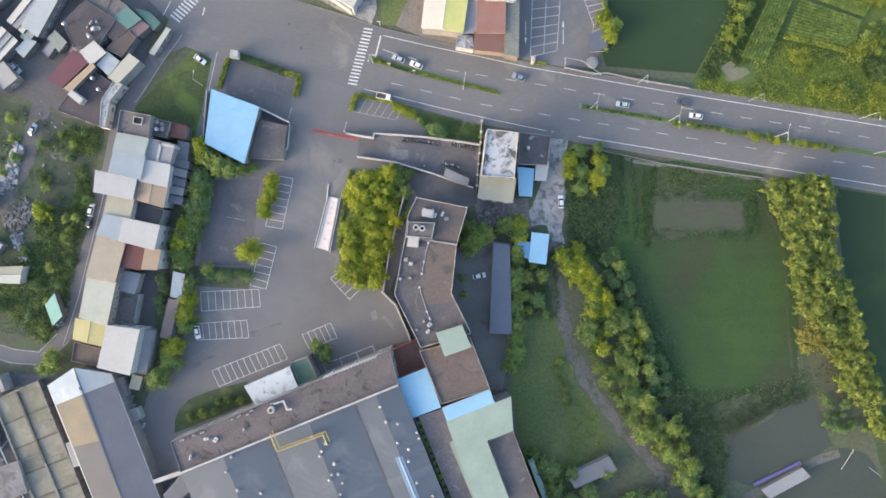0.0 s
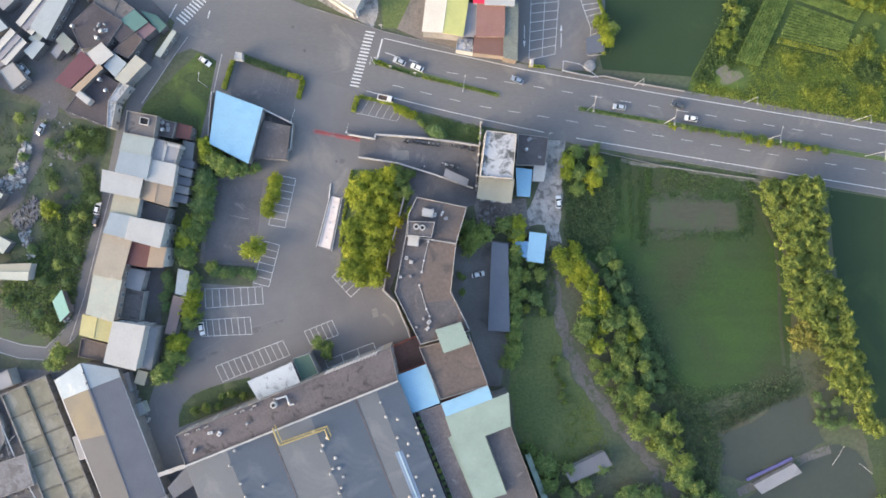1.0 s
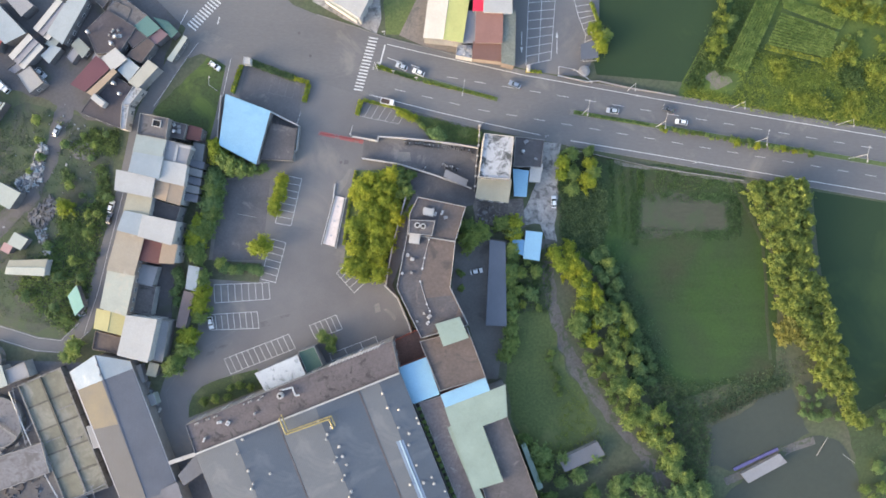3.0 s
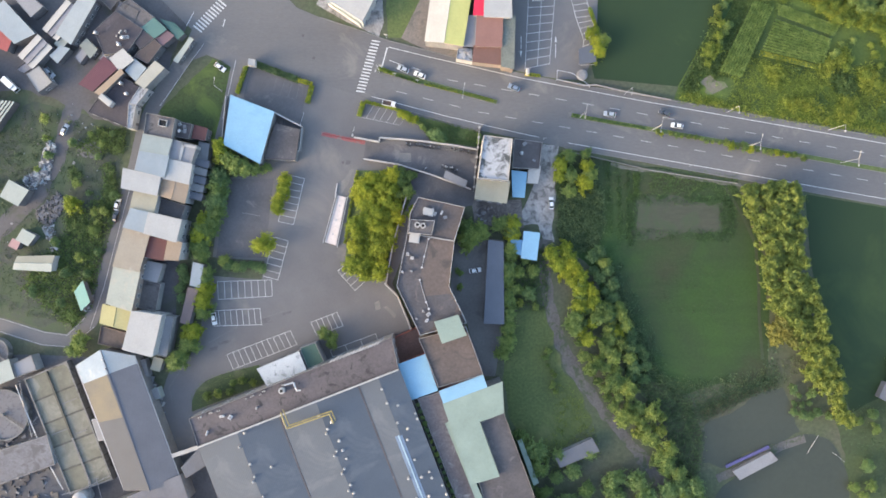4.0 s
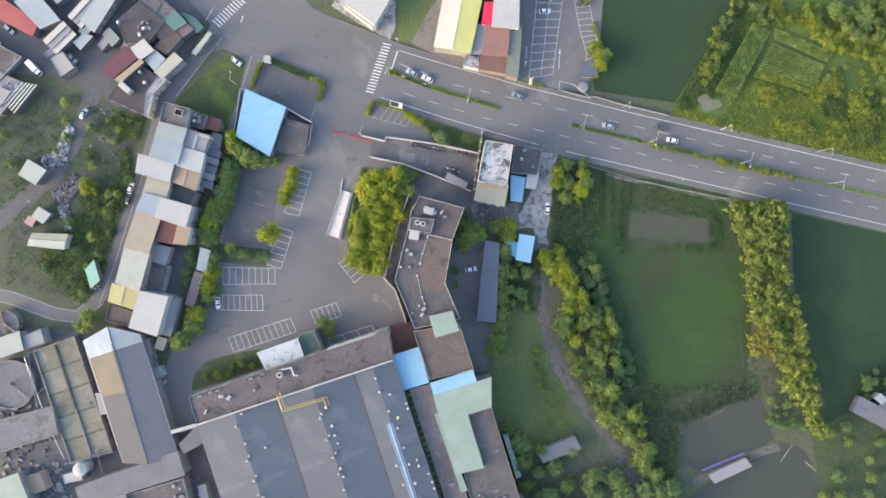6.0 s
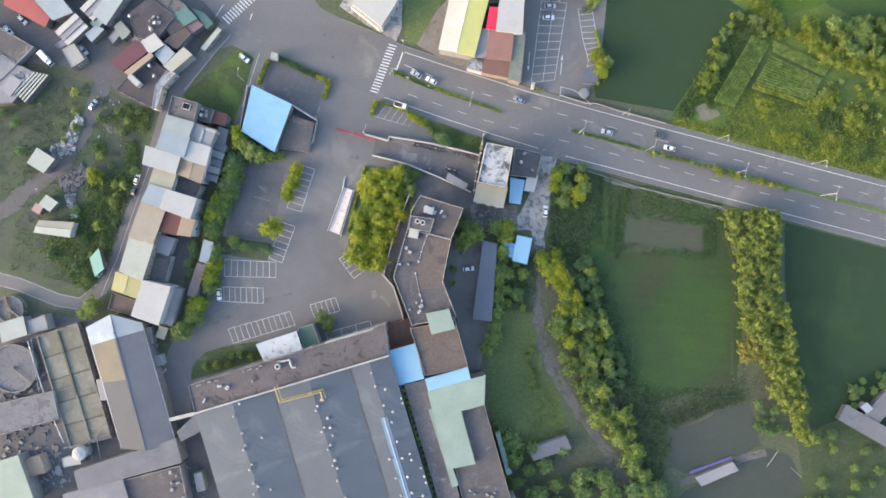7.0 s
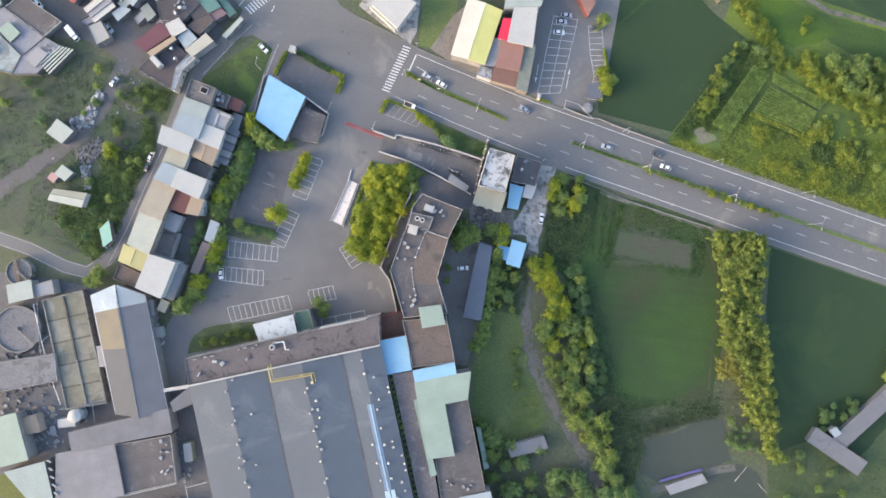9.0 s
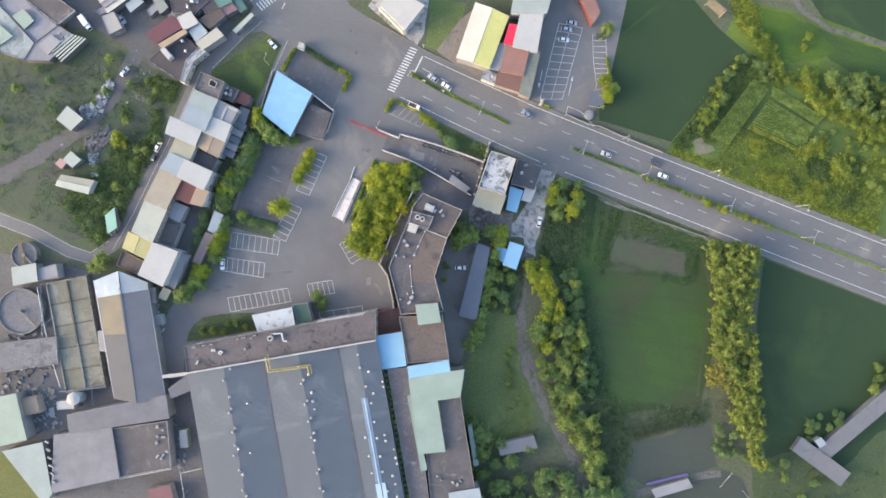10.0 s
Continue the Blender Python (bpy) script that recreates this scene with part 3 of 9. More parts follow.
def cover(name, poly, n, size, height, leaf, seed, label, category="undergrowth", clumpy=0.0, clear=(), half=2.6):
    """Low growth over a stretch of ground: tufts of leaves, denser in patches."""
    r = np.random.RandomState(seed)
    pts = np.array(scatter(poly, max(6, n // 5), seed))
    for a, b in zip(clear, clear[1:]):
        a, d = np.array(a), np.array(b) - np.array(a)
        k = np.clip(((pts - a) @ d) / (d @ d), 0, 1)
        pts = pts[np.linalg.norm(pts - a - k[:, None] * d, axis=1) > half]
    if clumpy:
        keep = np.array([noise.noise((p[0] * 0.09 + seed, p[1] * 0.09, 0)) > clumpy - 0.35 for p in pts])
        pts = pts[keep] if keep.sum() > 4 else pts
    k = r.randint(0, len(pts), n)
    c = np.zeros((n, 3))
    c[:, :2] = pts[k] + r.normal(size=(n, 2)) * size * 2.0
    hk = np.random.RandomState(seed + 1).rand(len(pts))[k]
    c[:, 2] = height * (0.15 + 0.85 * r.rand(n)) * (0.4 + 0.6 * hk)
    nrm = r.normal(size=(n, 3)) * 0.6 + np.array((0, 0, 0.8))
    nrm /= np.linalg.norm(nrm, axis=1)[:, None]
    t = np.cross(nrm, r.normal(size=(n, 3)))
    t /= np.linalg.norm(t, axis=1)[:, None]
    b = np.cross(nrm, t)
    s = size * (0.4 + 0.8 * r.rand(n))[:, None]
    quad = np.stack([c - t * s, c - b * s * 0.5, c + t * s, c + b * s * 0.5], 1).reshape(-1, 3)
    o = new(name, fill_mesh(name, quad, np.arange(n * 4).reshape(-1, 4), leaf))
    return tagged(o, label, category, kind="stuff")


def hedge(line, w, h, label, leaf=None, seed=1):
    """A clipped hedge: a woody core under a dense skin of small leaves."""
    e = thing("hedge", label, "hedge")
    r = np.random.RandomState(seed)
    bm = bmesh.new()
    total = []
    for a, b in zip(line, line[1:]):
        strip(bm, a, b, w * 0.7, 0.0, h * 0.8)
        n = int(math.dist(a, b) * w * 34) + 20
        k = r.rand(n)
        d = np.array(b) - np.array(a)
        d = d / np.linalg.norm(d)
        c = np.zeros((n, 3))
        c[:, :2] = np.array(a) + k[:, None] * (np.array(b) - np.array(a)) + np.array((-d[1], d[0])) * ((r.rand(n) - 0.5) * w)[:, None]
        c[:, 2] = h * (0.35 + 0.75 * r.rand(n) ** 0.5)
        total.append(c)
    part("core", bm, LEAF_D, e)
    c = np.concatenate(total)
    n = len(c)
    nrm = r.normal(size=(n, 3)) * 0.6 + np.array((0, 0, 0.7))
    nrm /= np.linalg.norm(nrm, axis=1)[:, None]
    t = np.cross(nrm, r.normal(size=(n, 3)))
    t /= np.linalg.norm(t, axis=1)[:, None]
    b = np.cross(nrm, t)
    s = 0.22 * (0.6 + 0.8 * r.rand(n))[:, None]
    quad = np.stack([c - t * s, c - b * s * 0.7, c + t * s, c + b * s * 0.7], 1).reshape(-1, 3)
    o = new("foliage", fill_mesh("foliage", quad, np.arange(n * 4).reshape(-1, 4), leaf or HEDGE))
    o.parent = e
    return e


KINDS["yellow"] = [tree_kind("broad yellow-green tree with a dense rounded crown", LEAF_Y, 7.5, 4.6, 2900, 0.34, 11 + i, 90, 0.15) for i in range(4)]
KINDS["green"] = [tree_kind("mid-green leafy tree with an uneven crown", LEAF_M, 7.0, 4.6, 2600, 0.35, 31 + i, 80, 0.155) for i in range(4)]
KINDS["dark"] = [tree_kind("dark green leafy tree with a loose crown", LEAF_D, 6.5, 4.6, 2400, 0.36, 51 + i, 70, 0.165) for i in range(4)]
KINDS["feather"] = [tree_kind("slender olive-green tree with a feathery tufted crown", LEAF_B, 8.0, 3.6, 2000, 0.37, 71 + i, 60, 0.13) for i in range(4)]
KINDS["ochre"] = [tree_kind("drying tree with ochre leaves", LEAF_C, 7.5, 3.8, 1200, 0.46, 91, 50, 0.15)]
KINDS["lime"] = [tree_kind("loose yellow-green shrub with many stems", LEAF_L, 5.5, 4.6, 2300, 0.34, 111 + i, 70, 0.13) for i in range(3)]


# ---- ground ----
bm = bmesh.new()
bmesh.ops.create_grid(bm, x_segments=24, y_segments=24, size=2600)
tagged(part("ground", bm, EARTH), "weedy earth and rough grass reaching to the horizon", "ground", kind="structure")

ROAD_Z, LOT_Z = 0.06, 0.04
flat_sheet("corner_pavement", [(-89.0, 74.7), (-81.1, 73.2), (-74.3, 70.9), (-74.2, 63.8), (-77.7, 63.7), (-81.3, 66.1), (-86.7, 68.1), (-91.3, 66.3)], 0.054, ASPHALT, "worn grey pavement at the junction corner", "pavement")
flat_sheet("road", [(288.0, 21.3), (149.0, 43.5), (75.2, 55.3), (41.0, 60.8), (23.6, 64.0), (7.0, 67.6), (-7.3, 71.1), (-20.4, 74.2), (-31.2, 77.9), (-45.5, 82.3), (-54.0, 85.7), (-76.8, 108.5), (-124.3, 108.5), (-95.8, 80.4), (-87.8, 73.2), (-74.9, 67.8), (-48.3, 59.5), (-27.4, 52.8), (12.5, 42.2), (41.0, 36.9), (75.2, 31.2), (149.0, 19.0), (288.0, -3.2)],
           ROAD_Z, ROADTAR, "wide grey asphalt main road with a broad junction", "road")
flat_sheet("car_park", [(-75.4, 67.9), (-68.2, 67.4), (-48.3, 62.3), (-33.1, 57.8), (-27.4, 56.0), (12.5, 45.0), (12.9, 20.1), (-8.0, 16.9), (-11.2, 4.0), (-17.9, -14.1), (-9.3, -31.2), (-15.0, -37.8), (-90.1, -65.4), (-88.5, -75.4), (-96.7, -80.0), (-99.2, -98.6), (-106.2, -98.6), (-104.9, -68.2), (-99.2, -49.2), (-94.8, -39.7), (-90.1, -22.6), (-87.2, -5.5), (-84.7, 26.8), (-82.1, 37.2)],
           LOT_Z, ASPHALT, "grey asphalt car park with faded patches", "car park")
flat_sheet("dark_lot", [(-78.7, 23.0), (-61.6, 23.4), (-64.4, -5.5), (-82.1, -5.5)], 0.05, DARKTAR, "dark asphalt court beside the car park", "car park")
flat_sheet("dark_lot_north", [(-70.1, 64.8), (-50.2, 58.1), (-51.1, 50.5), (-53.0, 30.2), (-65.4, 30.2), (-73.0, 53.4)], 0.052, DARKTAR, "dark asphalt parking court by the blue roof", "car park")
flat_sheet("service_lot", [(6.8, 3.0), (14.8, 3.0), (23.0, 2.1), (22.6, -30.2), (20.1, -47.3), (14.8, -47.3), (9.7, -28.3), (3.4, -15.0), (4.6, 0.2)], 0.045, YARDTAR, "dusty asphalt service yard behind the long building", "yard")
flat_sheet("gate_yard", [(-28.3, 37.2), (12.5, 35.1), (12.2, 15.0), (3.0, 13.1), (-8.0, 16.9), (-16.0, 29.1), (-28.9, 31.0)], 0.05, DARKTAR, "dark asphalt yard behind the gate wall", "yard")
flat_sheet("concrete_lane", ragged([(35.7, 37.6), (41.4, 36.3), (41.0, 21.1), (40.3, 2.1), (36.9, 1.7), (35.0, 7.8), (28.7, 8.2), (28.9, 13.1), (33.1, 21.1)], 2.0, 0.8), 0.05, CONCRETE, "broken pale concrete lane", "lane")
track = [(37.6, 3.0), (37.4, -8.0), (39.5, -21.5), (44.3, -35.5), (51.2, -49.0), (59.2, -58.4), (67.5, -68.5), (75.5, -77.5), (83.2, -88.0), (91.0, -104.0)]
flat_sheet("track", trodden(track, 4.0, 1.3, 0.9), 0.052, PATH, "brown gravel track between the trees", "track")
flat_sheet("north_lot", [(23.0, 112.3), (55.3, 112.3), (55.3, 72.4), (50.5, 61.0), (41.0, 61.4), (33.4, 62.5), (23.0, 64.8)], 0.045, ASPHALT, "asphalt car park with white bays north of the road", "car park")
flat_sheet("north_grass", ragged([(-22.8, 95.2), (-8.7, 97.1), (-8.7, 80.9), (-16.0, 75.0), (-20.5, 75.8)], 2.0, 0.6), 0.045, GRASS, "rough grass beside the roadside store", "grass")
flat_sheet("north_forecourt", [(-16.0, 75.2), (-9.3, 89.5), (-4.6, 95.2), (-5.5, 74.3), (9.5, 71.5), (23.0, 66.0), (23.0, 64.2), (7.0, 67.8), (-7.3, 71.3)], 0.05, surf("dusty_forecourt", (0.2, 0.172, 0.148), (0.15, 0.132, 0.118), scale=0.1, fine=1.2, grain=0.25, stain=(0.1, 0.1, 0.085), stain_scale=0.12), "bare earth forecourt with dusty concrete", "forecourt")
lane = [*[(-89.7, 76.2), (-92.0, 70.9), (-97.1, 63.3), (-102.2, 55.3), (-106.4, 47.7), (-109.4, 39.1), (-111.9, 26.8), (-116.3, 8.7), (-120.8, -7.4), (-124.6, -22.6), (-127.7, -29.8)], *[(-135.1, -36.9), (-144.6, -36.1), (-159.6, -31.6), (-174.1, -29.3), (-202.9, -25.6)]]
bm = bmesh.new()
ribbon(bm, lane, 5.4, -0.2, 0.048)
tagged(part("west_lane", bm, ROADTAR), "narrow grey asphalt lane past the terrace", "lane", kind="structure")
bm = bmesh.new()
ribbon(bm, [(-75.2, 66.3), (-79.4, 44.8), (-82.1, 34.0)], 4.2, -0.2, 0.056)
tagged(part("side_lane", bm, ROADTAR), "short asphalt side lane beside the blue-roofed shed", "lane", kind="structure")
flat_sheet("grass_plot", ragged([(-84.7, 66.3), (-75.8, 63.3), (-80.2, 47.7), (-83.4, 37.2), (-88.2, 37.2), (-101.5, 42.9), (-103.4, 47.7)], 2.0, 0.6), 0.05, surf("rank_green_grass", (0.052, 0.082, 0.024), (0.042, 0.062, 0.024), scale=0.06, fine=1.1, grain=0.4, stain=(0.078, 0.112, 0.026), stain_scale=0.05, stain_at=0.56), "rough green grass plot between two lanes", "grass")
flat_sheet("village_yard", ragged([(-177.5, 108.5), (-92.0, 108.5), (-93.9, 80.0), (-99.2, 65.7), (-106.2, 55.3), (-113.2, 41.0), (-126.2, 44.3), (-135.7, 48.5), (-149.0, 53.4), (-177.5, 55.3)], 2.0, 1.2), 0.033, DIRT, "trodden grey-brown yard between village houses", "yard")
flat_sheet("plant_yard", [(-198.3, -47.5), (-171.3, -42.7), (-148.1, -42.0), (-126.9, -42.6), (-109.9, -45.5), (-85.2, -68.3), (-50.9, -135.7), (-180.6, -163.4)], 0.022, surf("stained_concrete_yard", (0.112, 0.11, 0.114), (0.085, 0.083, 0.086), scale=0.06, fine=0.9, grain=0.25, stain=(0.07, 0.068, 0.07), stain_scale=0.1), "stained concrete yard of the treatment works", "yard")
flat_sheet("meadow", ragged([(42.0, 34.0), (60.0, 31.5), (106.6, 24.5), (116.1, 2.1), (119.9, -22.6), (118.9, -49.2), (103.7, -49.2), (88.5, -53.0), (75.2, -47.3), (63.8, -30.2), (55.3, -7.4), (42.9, 2.1), (41.6, 21.1)], 2.0, 1.2), 0.035, FIELD, "open green field with uneven mowing", "field")
flat_sheet("bare_plot", ragged([(68.2, 18.2), (88.5, 18.2), (101.8, 17.3), (102.2, 7.8), (92.3, 5.5), (69.5, 3.0)], 1.4, 1.5), 0.05, PLOUGH, "bare brown soil plot in the field", "field")
flat_sheet("paddy_north", [(54.6, 61.6), (85.0, 59.2), (107.9, 101.0), (93.6, 108.7), (82.5, 117.1), (73.8, 150.2), (35.8, 142.1)], 0.03, PADDY, "dark green rice paddy north of the road", "field")
flat_sheet("paddy_east", [(131.9, 20.7), (149.0, 18.1), (288.0, -4.0), (288.0, -49.2), (212.0, -60.6), (162.6, -87.2), (147.4, -53.0), (137.9, -22.6), (134.1, -1.7)], 0.03, PADDY, "dark green rice paddy beyond the tree belt", "field")
flat_sheet("paddy_far", [*[(117.2, 138.5), (134.9, 121.2), (160.9, 117.4), (191.6, 118.2), (199.9, 188.8), (110.5, 169.8)]], 0.036, PADDY, "dark green paddy beyond the curved lane", "field")
flat_sheet("crop_ground", ragged([(101.5, 121.8), (212.0, 121.8), (212.0, 34.0), (149.0, 44.8), (83.8, 54.9)], 2.0, 0.6), 0.026, CROPB, "weedy ground round the vegetable plots", "field")
flat_sheet("grass_strip", ragged([(25.5, -22.6), (38.2, -22.6), (42.6, -37.8), (50.5, -52.1), (56.2, -64.4), (42.9, -73.9), (30.6, -73.9), (25.5, -60.6), (23.0, -47.3)], 2.0, 1.2), 0.04, SHADEG, "smooth green grass strip beside the track", "grass")
flat_sheet("pond", ragged([(95.2, -64.4), (106.6, -58.7), (116.1, -52.1), (124.6, -49.2), (131.3, -66.3), (122.7, -69.7), (103.7, -79.2), (96.1, -77.7)], 2.0, 1.0), 0.06, WATER, "still grey-green fish pond", "water", kind="structure")
flat_sheet("south_pond", ragged([(100.6, -90.5), (108.1, -81.7), (123.7, -72.7), (129.1, -68.3), (135.6, -66.0), (142.3, -69.2), (149.1, -79.0), (150.5, -99.7), (104.7, -109.5)], 2.0, 0.9), 0.06, WATER, "still grey-green second pond", "water", kind="structure")
flat_sheet("farm_ground", ragged([(144.5, -60.8), (161.4, -52.3), (178.1, -59.3), (193.9, -37.2), (220.4, -17.0), (234.8, -84.1), (153.2, -101.5)], 2.0, 1.0), 0.036, DAMP, "weedy green ground round the farm sheds", "ground")
flat_sheet("far_field", ragged([(128.3, 118.9), (136.3, 116.4), (161.6, 114.3), (196.8, 115.8), (199.6, 102.3), (164.2, 101.8), (145.5, 103.2), (135.7, 108.3)], 2.0, 0.8), 0.04, meadow("far_green_field", (0.042, 0.074, 0.02), (0.035, 0.062, 0.021), (0.032, 0.054, 0.022), 15), "dark green field below the curved lane", "field")
flat_sheet("bare_patch", ragged([(93.4, 61.7), (97.1, 63.3), (101.1, 61.5), (102.6, 58.6), (98.6, 55.8), (94.2, 56.8)], 0.7, 1.5), 0.055, surf("pinkish_soil", (0.165, 0.14, 0.115), (0.125, 0.125, 0.08), scale=0.3, fine=1.5, grain=0.3, stain=(0.1, 0.125, 0.05), stain_at=0.52), "bare pinkish soil patch among the weeds", "ground")
far_lane = [(112.7, 137.5), (125.2, 122.7), (137.9, 117.7), (161.1, 116.3), (196.3, 118.0)]
bm = bmesh.new()
ribbon(bm, far_lane, 2.0, -0.2, 0.044)
tagged(part("far_lane", bm, PATH), "narrow lane curving past the far paddy", "lane", kind="structure")
bm = bmesh.new()
ribbon(bm, [(101.5, -83.4), (106.6, -81.1), (124.6, -71.2), (133.2, -68.2)], 3.0, -0.1, 0.1)
tagged(part("pond_dike", bm, PATH), "earth dike between the two ponds", "dike", kind="structure")
WASTE_TRACK = [(-134.9, 49.6), (-137.3, 40.9), (-140.7, 28.5), (-148.7, 15.8), (-159.3, 5.2), (-170.0, -5.1), (-183.6, -18.0), (-194.8, -30.9)]
flat_sheet("dirt_track", trodden(WASTE_TRACK, 6.4, 1.8, 0.9), 0.047, DIRT, "grey-brown dirt track through the waste ground", "track")
WASTE = surf("rank_waste_ground", (0.05163, 0.06622, 0.04153), (0.0651, 0.06959, 0.05836), scale=0.05, fine=0.8, grain=0.35, stain=(0.05163, 0.07183, 0.03816), stain_scale=0.09, stain_at=0.5)
flat_sheet("waste_ground", ragged([(-113.5, 41.0), (-118.5, 22.0), (-126.0, -8.0), (-131.5, -28.0), (-145.0, -32.0), (-176.0, -25.0), (-215.0, -22.0), (-215.0, 40.0), (-176.0, 34.0), (-150.0, 50.0), (-134.0, 46.0)], 2.0, 0.8), 0.028, WASTE, "rank weedy waste ground west of the lane", "ground")
# grassy dykes round the paddies
for a, b, w in (((86.5, 58.6), (108.6, 99.7), 2.2),):
    bm = bmesh.new()
    strip(bm, a, b, w, -0.1, 0.4)
    tagged(part("field_bank", bm, FIELD), "low grassy bank along a field edge", "bank", kind="structure")


bm = bmesh.new()
ribbon(bm, [(102.8, 23.0), (109.8, 11.6), (114.2, 2.1), (115.5, -11.2), (115.9, -24.5), (117.4, -39.7)], 1.1, -0.1, 0.07)
tagged(part("ditch_path", bm, surf("dark_ditch_soil", (0.05, 0.065, 0.035), (0.038, 0.052, 0.028), scale=0.2, fine=1.5)), "dark damp ditch path along the field", "path", kind="structure")
flat_sheet("rubble_verge", trodden([(61.0, 30.4), (75.2, 28.3), (90.4, 26.2), (110.4, 23.2)], 1.3, 1.0, 0.5), 0.09, surf("verge_rubble", (0.15, 0.148, 0.135), (0.09, 0.095, 0.075), scale=0.4, fine=1.5, grain=0.35, stain=(0.06, 0.075, 0.045), stain_at=0.52, stain_scale=0.3), "broken concrete and soil verge below the road", "verge")
flat_sheet("back_yard", ragged([(-109.8, 0.2), (-95.0, -1.3), (-96.5, -30.2), (-103.7, -30.2)], 2.0, 0.5), 0.13, DIRT, "trodden grey yard behind the terrace", "yard")
flat_sheet("grove_bed", [(-30.8, 26.8), (-12.5, 27.2), (-10.6, 18.2), (-16.0, 7.8), (-17.9, 0.2), (-21.3, -12.2), (-27.4, -13.5), (-35.3, -7.8), (-33.8, 7.8)], 0.2, GRASS, "planted bed under the grove", "planting bed")
flat_sheet("factory_bed", [(-90.1, -61.9), (-90.0, -57.6), (-88.6, -54.0), (-85.4, -50.7), (-79.6, -48.2), (-72.5, -46.1), (-65.9, -44.5), (-63.4, -51.0)], 0.15, DAMP, "rough planted bed before the factory", "planting bed")
flat_sheet("gate_bed", [(-16.0, 47.3), (-8.4, 46.5), (12.9, 41.2), (12.5, 35.9), (-4.9, 38.2), (-9.3, 44.8)], 0.15, GRASS, "planted bed along the gate wall", "planting bed")
flat_sheet("hedge_bed", [(-86.3, 34.0), (-66.9, 34.8), (-68.2, 24.5), (-80.2, 23.4), (-83.4, -5.5), (-64.4, -6.7), (-65.4, -13.5), (-85.3, -12.2), (-87.2, -30.2), (-91.0, -41.6), (-97.3, -47.3), (-99.2, -43.5), (-93.9, -30.2), (-90.1, -5.5)], 0.12, EARTH, "planted bed along the car park", "planting bed")


SOIL = surf("dark_garden_soil", (0.075, 0.112, 0.038), (0.062, 0.092, 0.034), scale=0.2, fine=2)
for q, z in (([(120.4, 84.9), (141.0, 77.6), (137.8, 67.0), (114.4, 71.9)], 0.06), ([(119.4, 88.2), (108.0, 62.3), (99.2, 64.6), (111.8, 91.6)], 0.064), ([(120.6, 90.3), (144.0, 82.3), (141.0, 77.8), (120.6, 85.1)], 0.068)):
    flat_sheet("garden_plot", q, z, SOIL, "dark soil of a vegetable plot", "plot")


flat_sheet("rubble_yard", ragged([(11.0, 16.9), (28.7, 17.3), (29.6, 7.4), (12.5, 7.0)], 2.0, 0.8), 0.055, surf("grey_rubble_soil", (0.17, 0.155, 0.145), (0.10, 0.092, 0.088), scale=0.3, fine=1.2, grain=0.35, stain=(0.06, 0.06, 0.05)), "grey rubble-strewn yard behind the gate house", "yard")


flat_sheet("lime_meadow", ragged([(107.1, 120.2), (119.3, 120.5), (131.8, 116.6), (142.9, 109.1), (134.7, 103.6), (125.9, 100.8), (118.0, 102.3), (111.5, 107.5)], 2.0, 1.0), 0.045, LIMEG, "bright lime-green meadow beyond the plots", "field")
bm = bmesh.new()
strip(bm, (56.2, 97.4), (68.7, 113.3), 0.7, 0.0, 0.07)
tagged(part("paddy_bund", bm, FIELD), "low grassy bund across the paddy", "bund", kind="structure")


TARSTAIN = surf("oily_asphalt", (0.112, 0.108, 0.108), (0.088, 0.085, 0.086), scale=0.3, fine=2, grain=0.2, stain=(0.13, 0.126, 0.125), stain_at=0.55)
PALEPATCH = surf("dusty_asphalt", (0.2, 0.186, 0.172), (0.16, 0.15, 0.142), scale=0.3, fine=2, grain=0.2, stain=(0.15, 0.145, 0.14), stain_at=0.52)
flat_sheet("oil_stain", ragged([(-81.5, -36.6), (-76.7, -35.2), (-75.9, -36.0), (-80.4, -37.8)], 0.8, 0.5, 1), 0.046, TARSTAIN, "dark oil stain soaked into the asphalt", "stain", 0.004)
flat_sheet("oil_stain", ragged([(-83.9, -38.9), (-80.8, -37.8), (-81.6, -39.5), (-84.1, -40.0)], 0.8, 0.5, 2), 0.046, TARSTAIN, "dark oil stain soaked into the asphalt", "stain", 0.004)
flat_sheet("oil_stain", ragged([(-65.3, -27.6), (-61.9, -26.7), (-61.5, -28.6), (-64.4, -29.7)], 0.8, 0.5, 3), 0.046, TARSTAIN, "dark oil stain soaked into the asphalt", "stain", 0.004)
flat_sheet("oil_stain", ragged([(-57.8, -25.4), (-54.5, -24.3), (-54.9, -25.3), (-57.4, -26.2)], 0.8, 0.5, 4), 0.046, TARSTAIN, "dark oil stain soaked into the asphalt", "stain", 0.004)
flat_sheet("oil_stain", ragged([(-35.1, 30.3), (-33.8, 30.3), (-33.8, 29.0), (-35.1, 28.8)], 0.8, 0.5, 5), 0.046, TARSTAIN, "dark oil stain soaked into the asphalt", "stain", 0.004)
flat_sheet("worn_patch", ragged([(-24.7, -21.4), (-23.0, -20.6), (-22.1, -23.7), (-23.8, -23.9)], 0.8, 0.5, 6), 0.046, PALEPATCH, "dusty pale worn patch on the asphalt", "patch", 0.004)
flat_sheet("worn_patch", ragged([(-20.9, -23.0), (-19.6, -22.6), (-15.8, -25.8), (-16.6, -27.1)], 0.8, 0.5, 7), 0.046, PALEPATCH, "dusty pale worn patch on the asphalt", "patch", 0.004)
flat_sheet("worn_patch", ragged([(-39.4, 20.6), (-37.0, 23.1), (-33.8, 27.0), (-32.5, 27.0), (-35.3, 20.7), (-37.7, 16.5)], 0.8, 0.5, 8), 0.046, PALEPATCH, "dusty pale worn patch on the asphalt", "patch", 0.004)
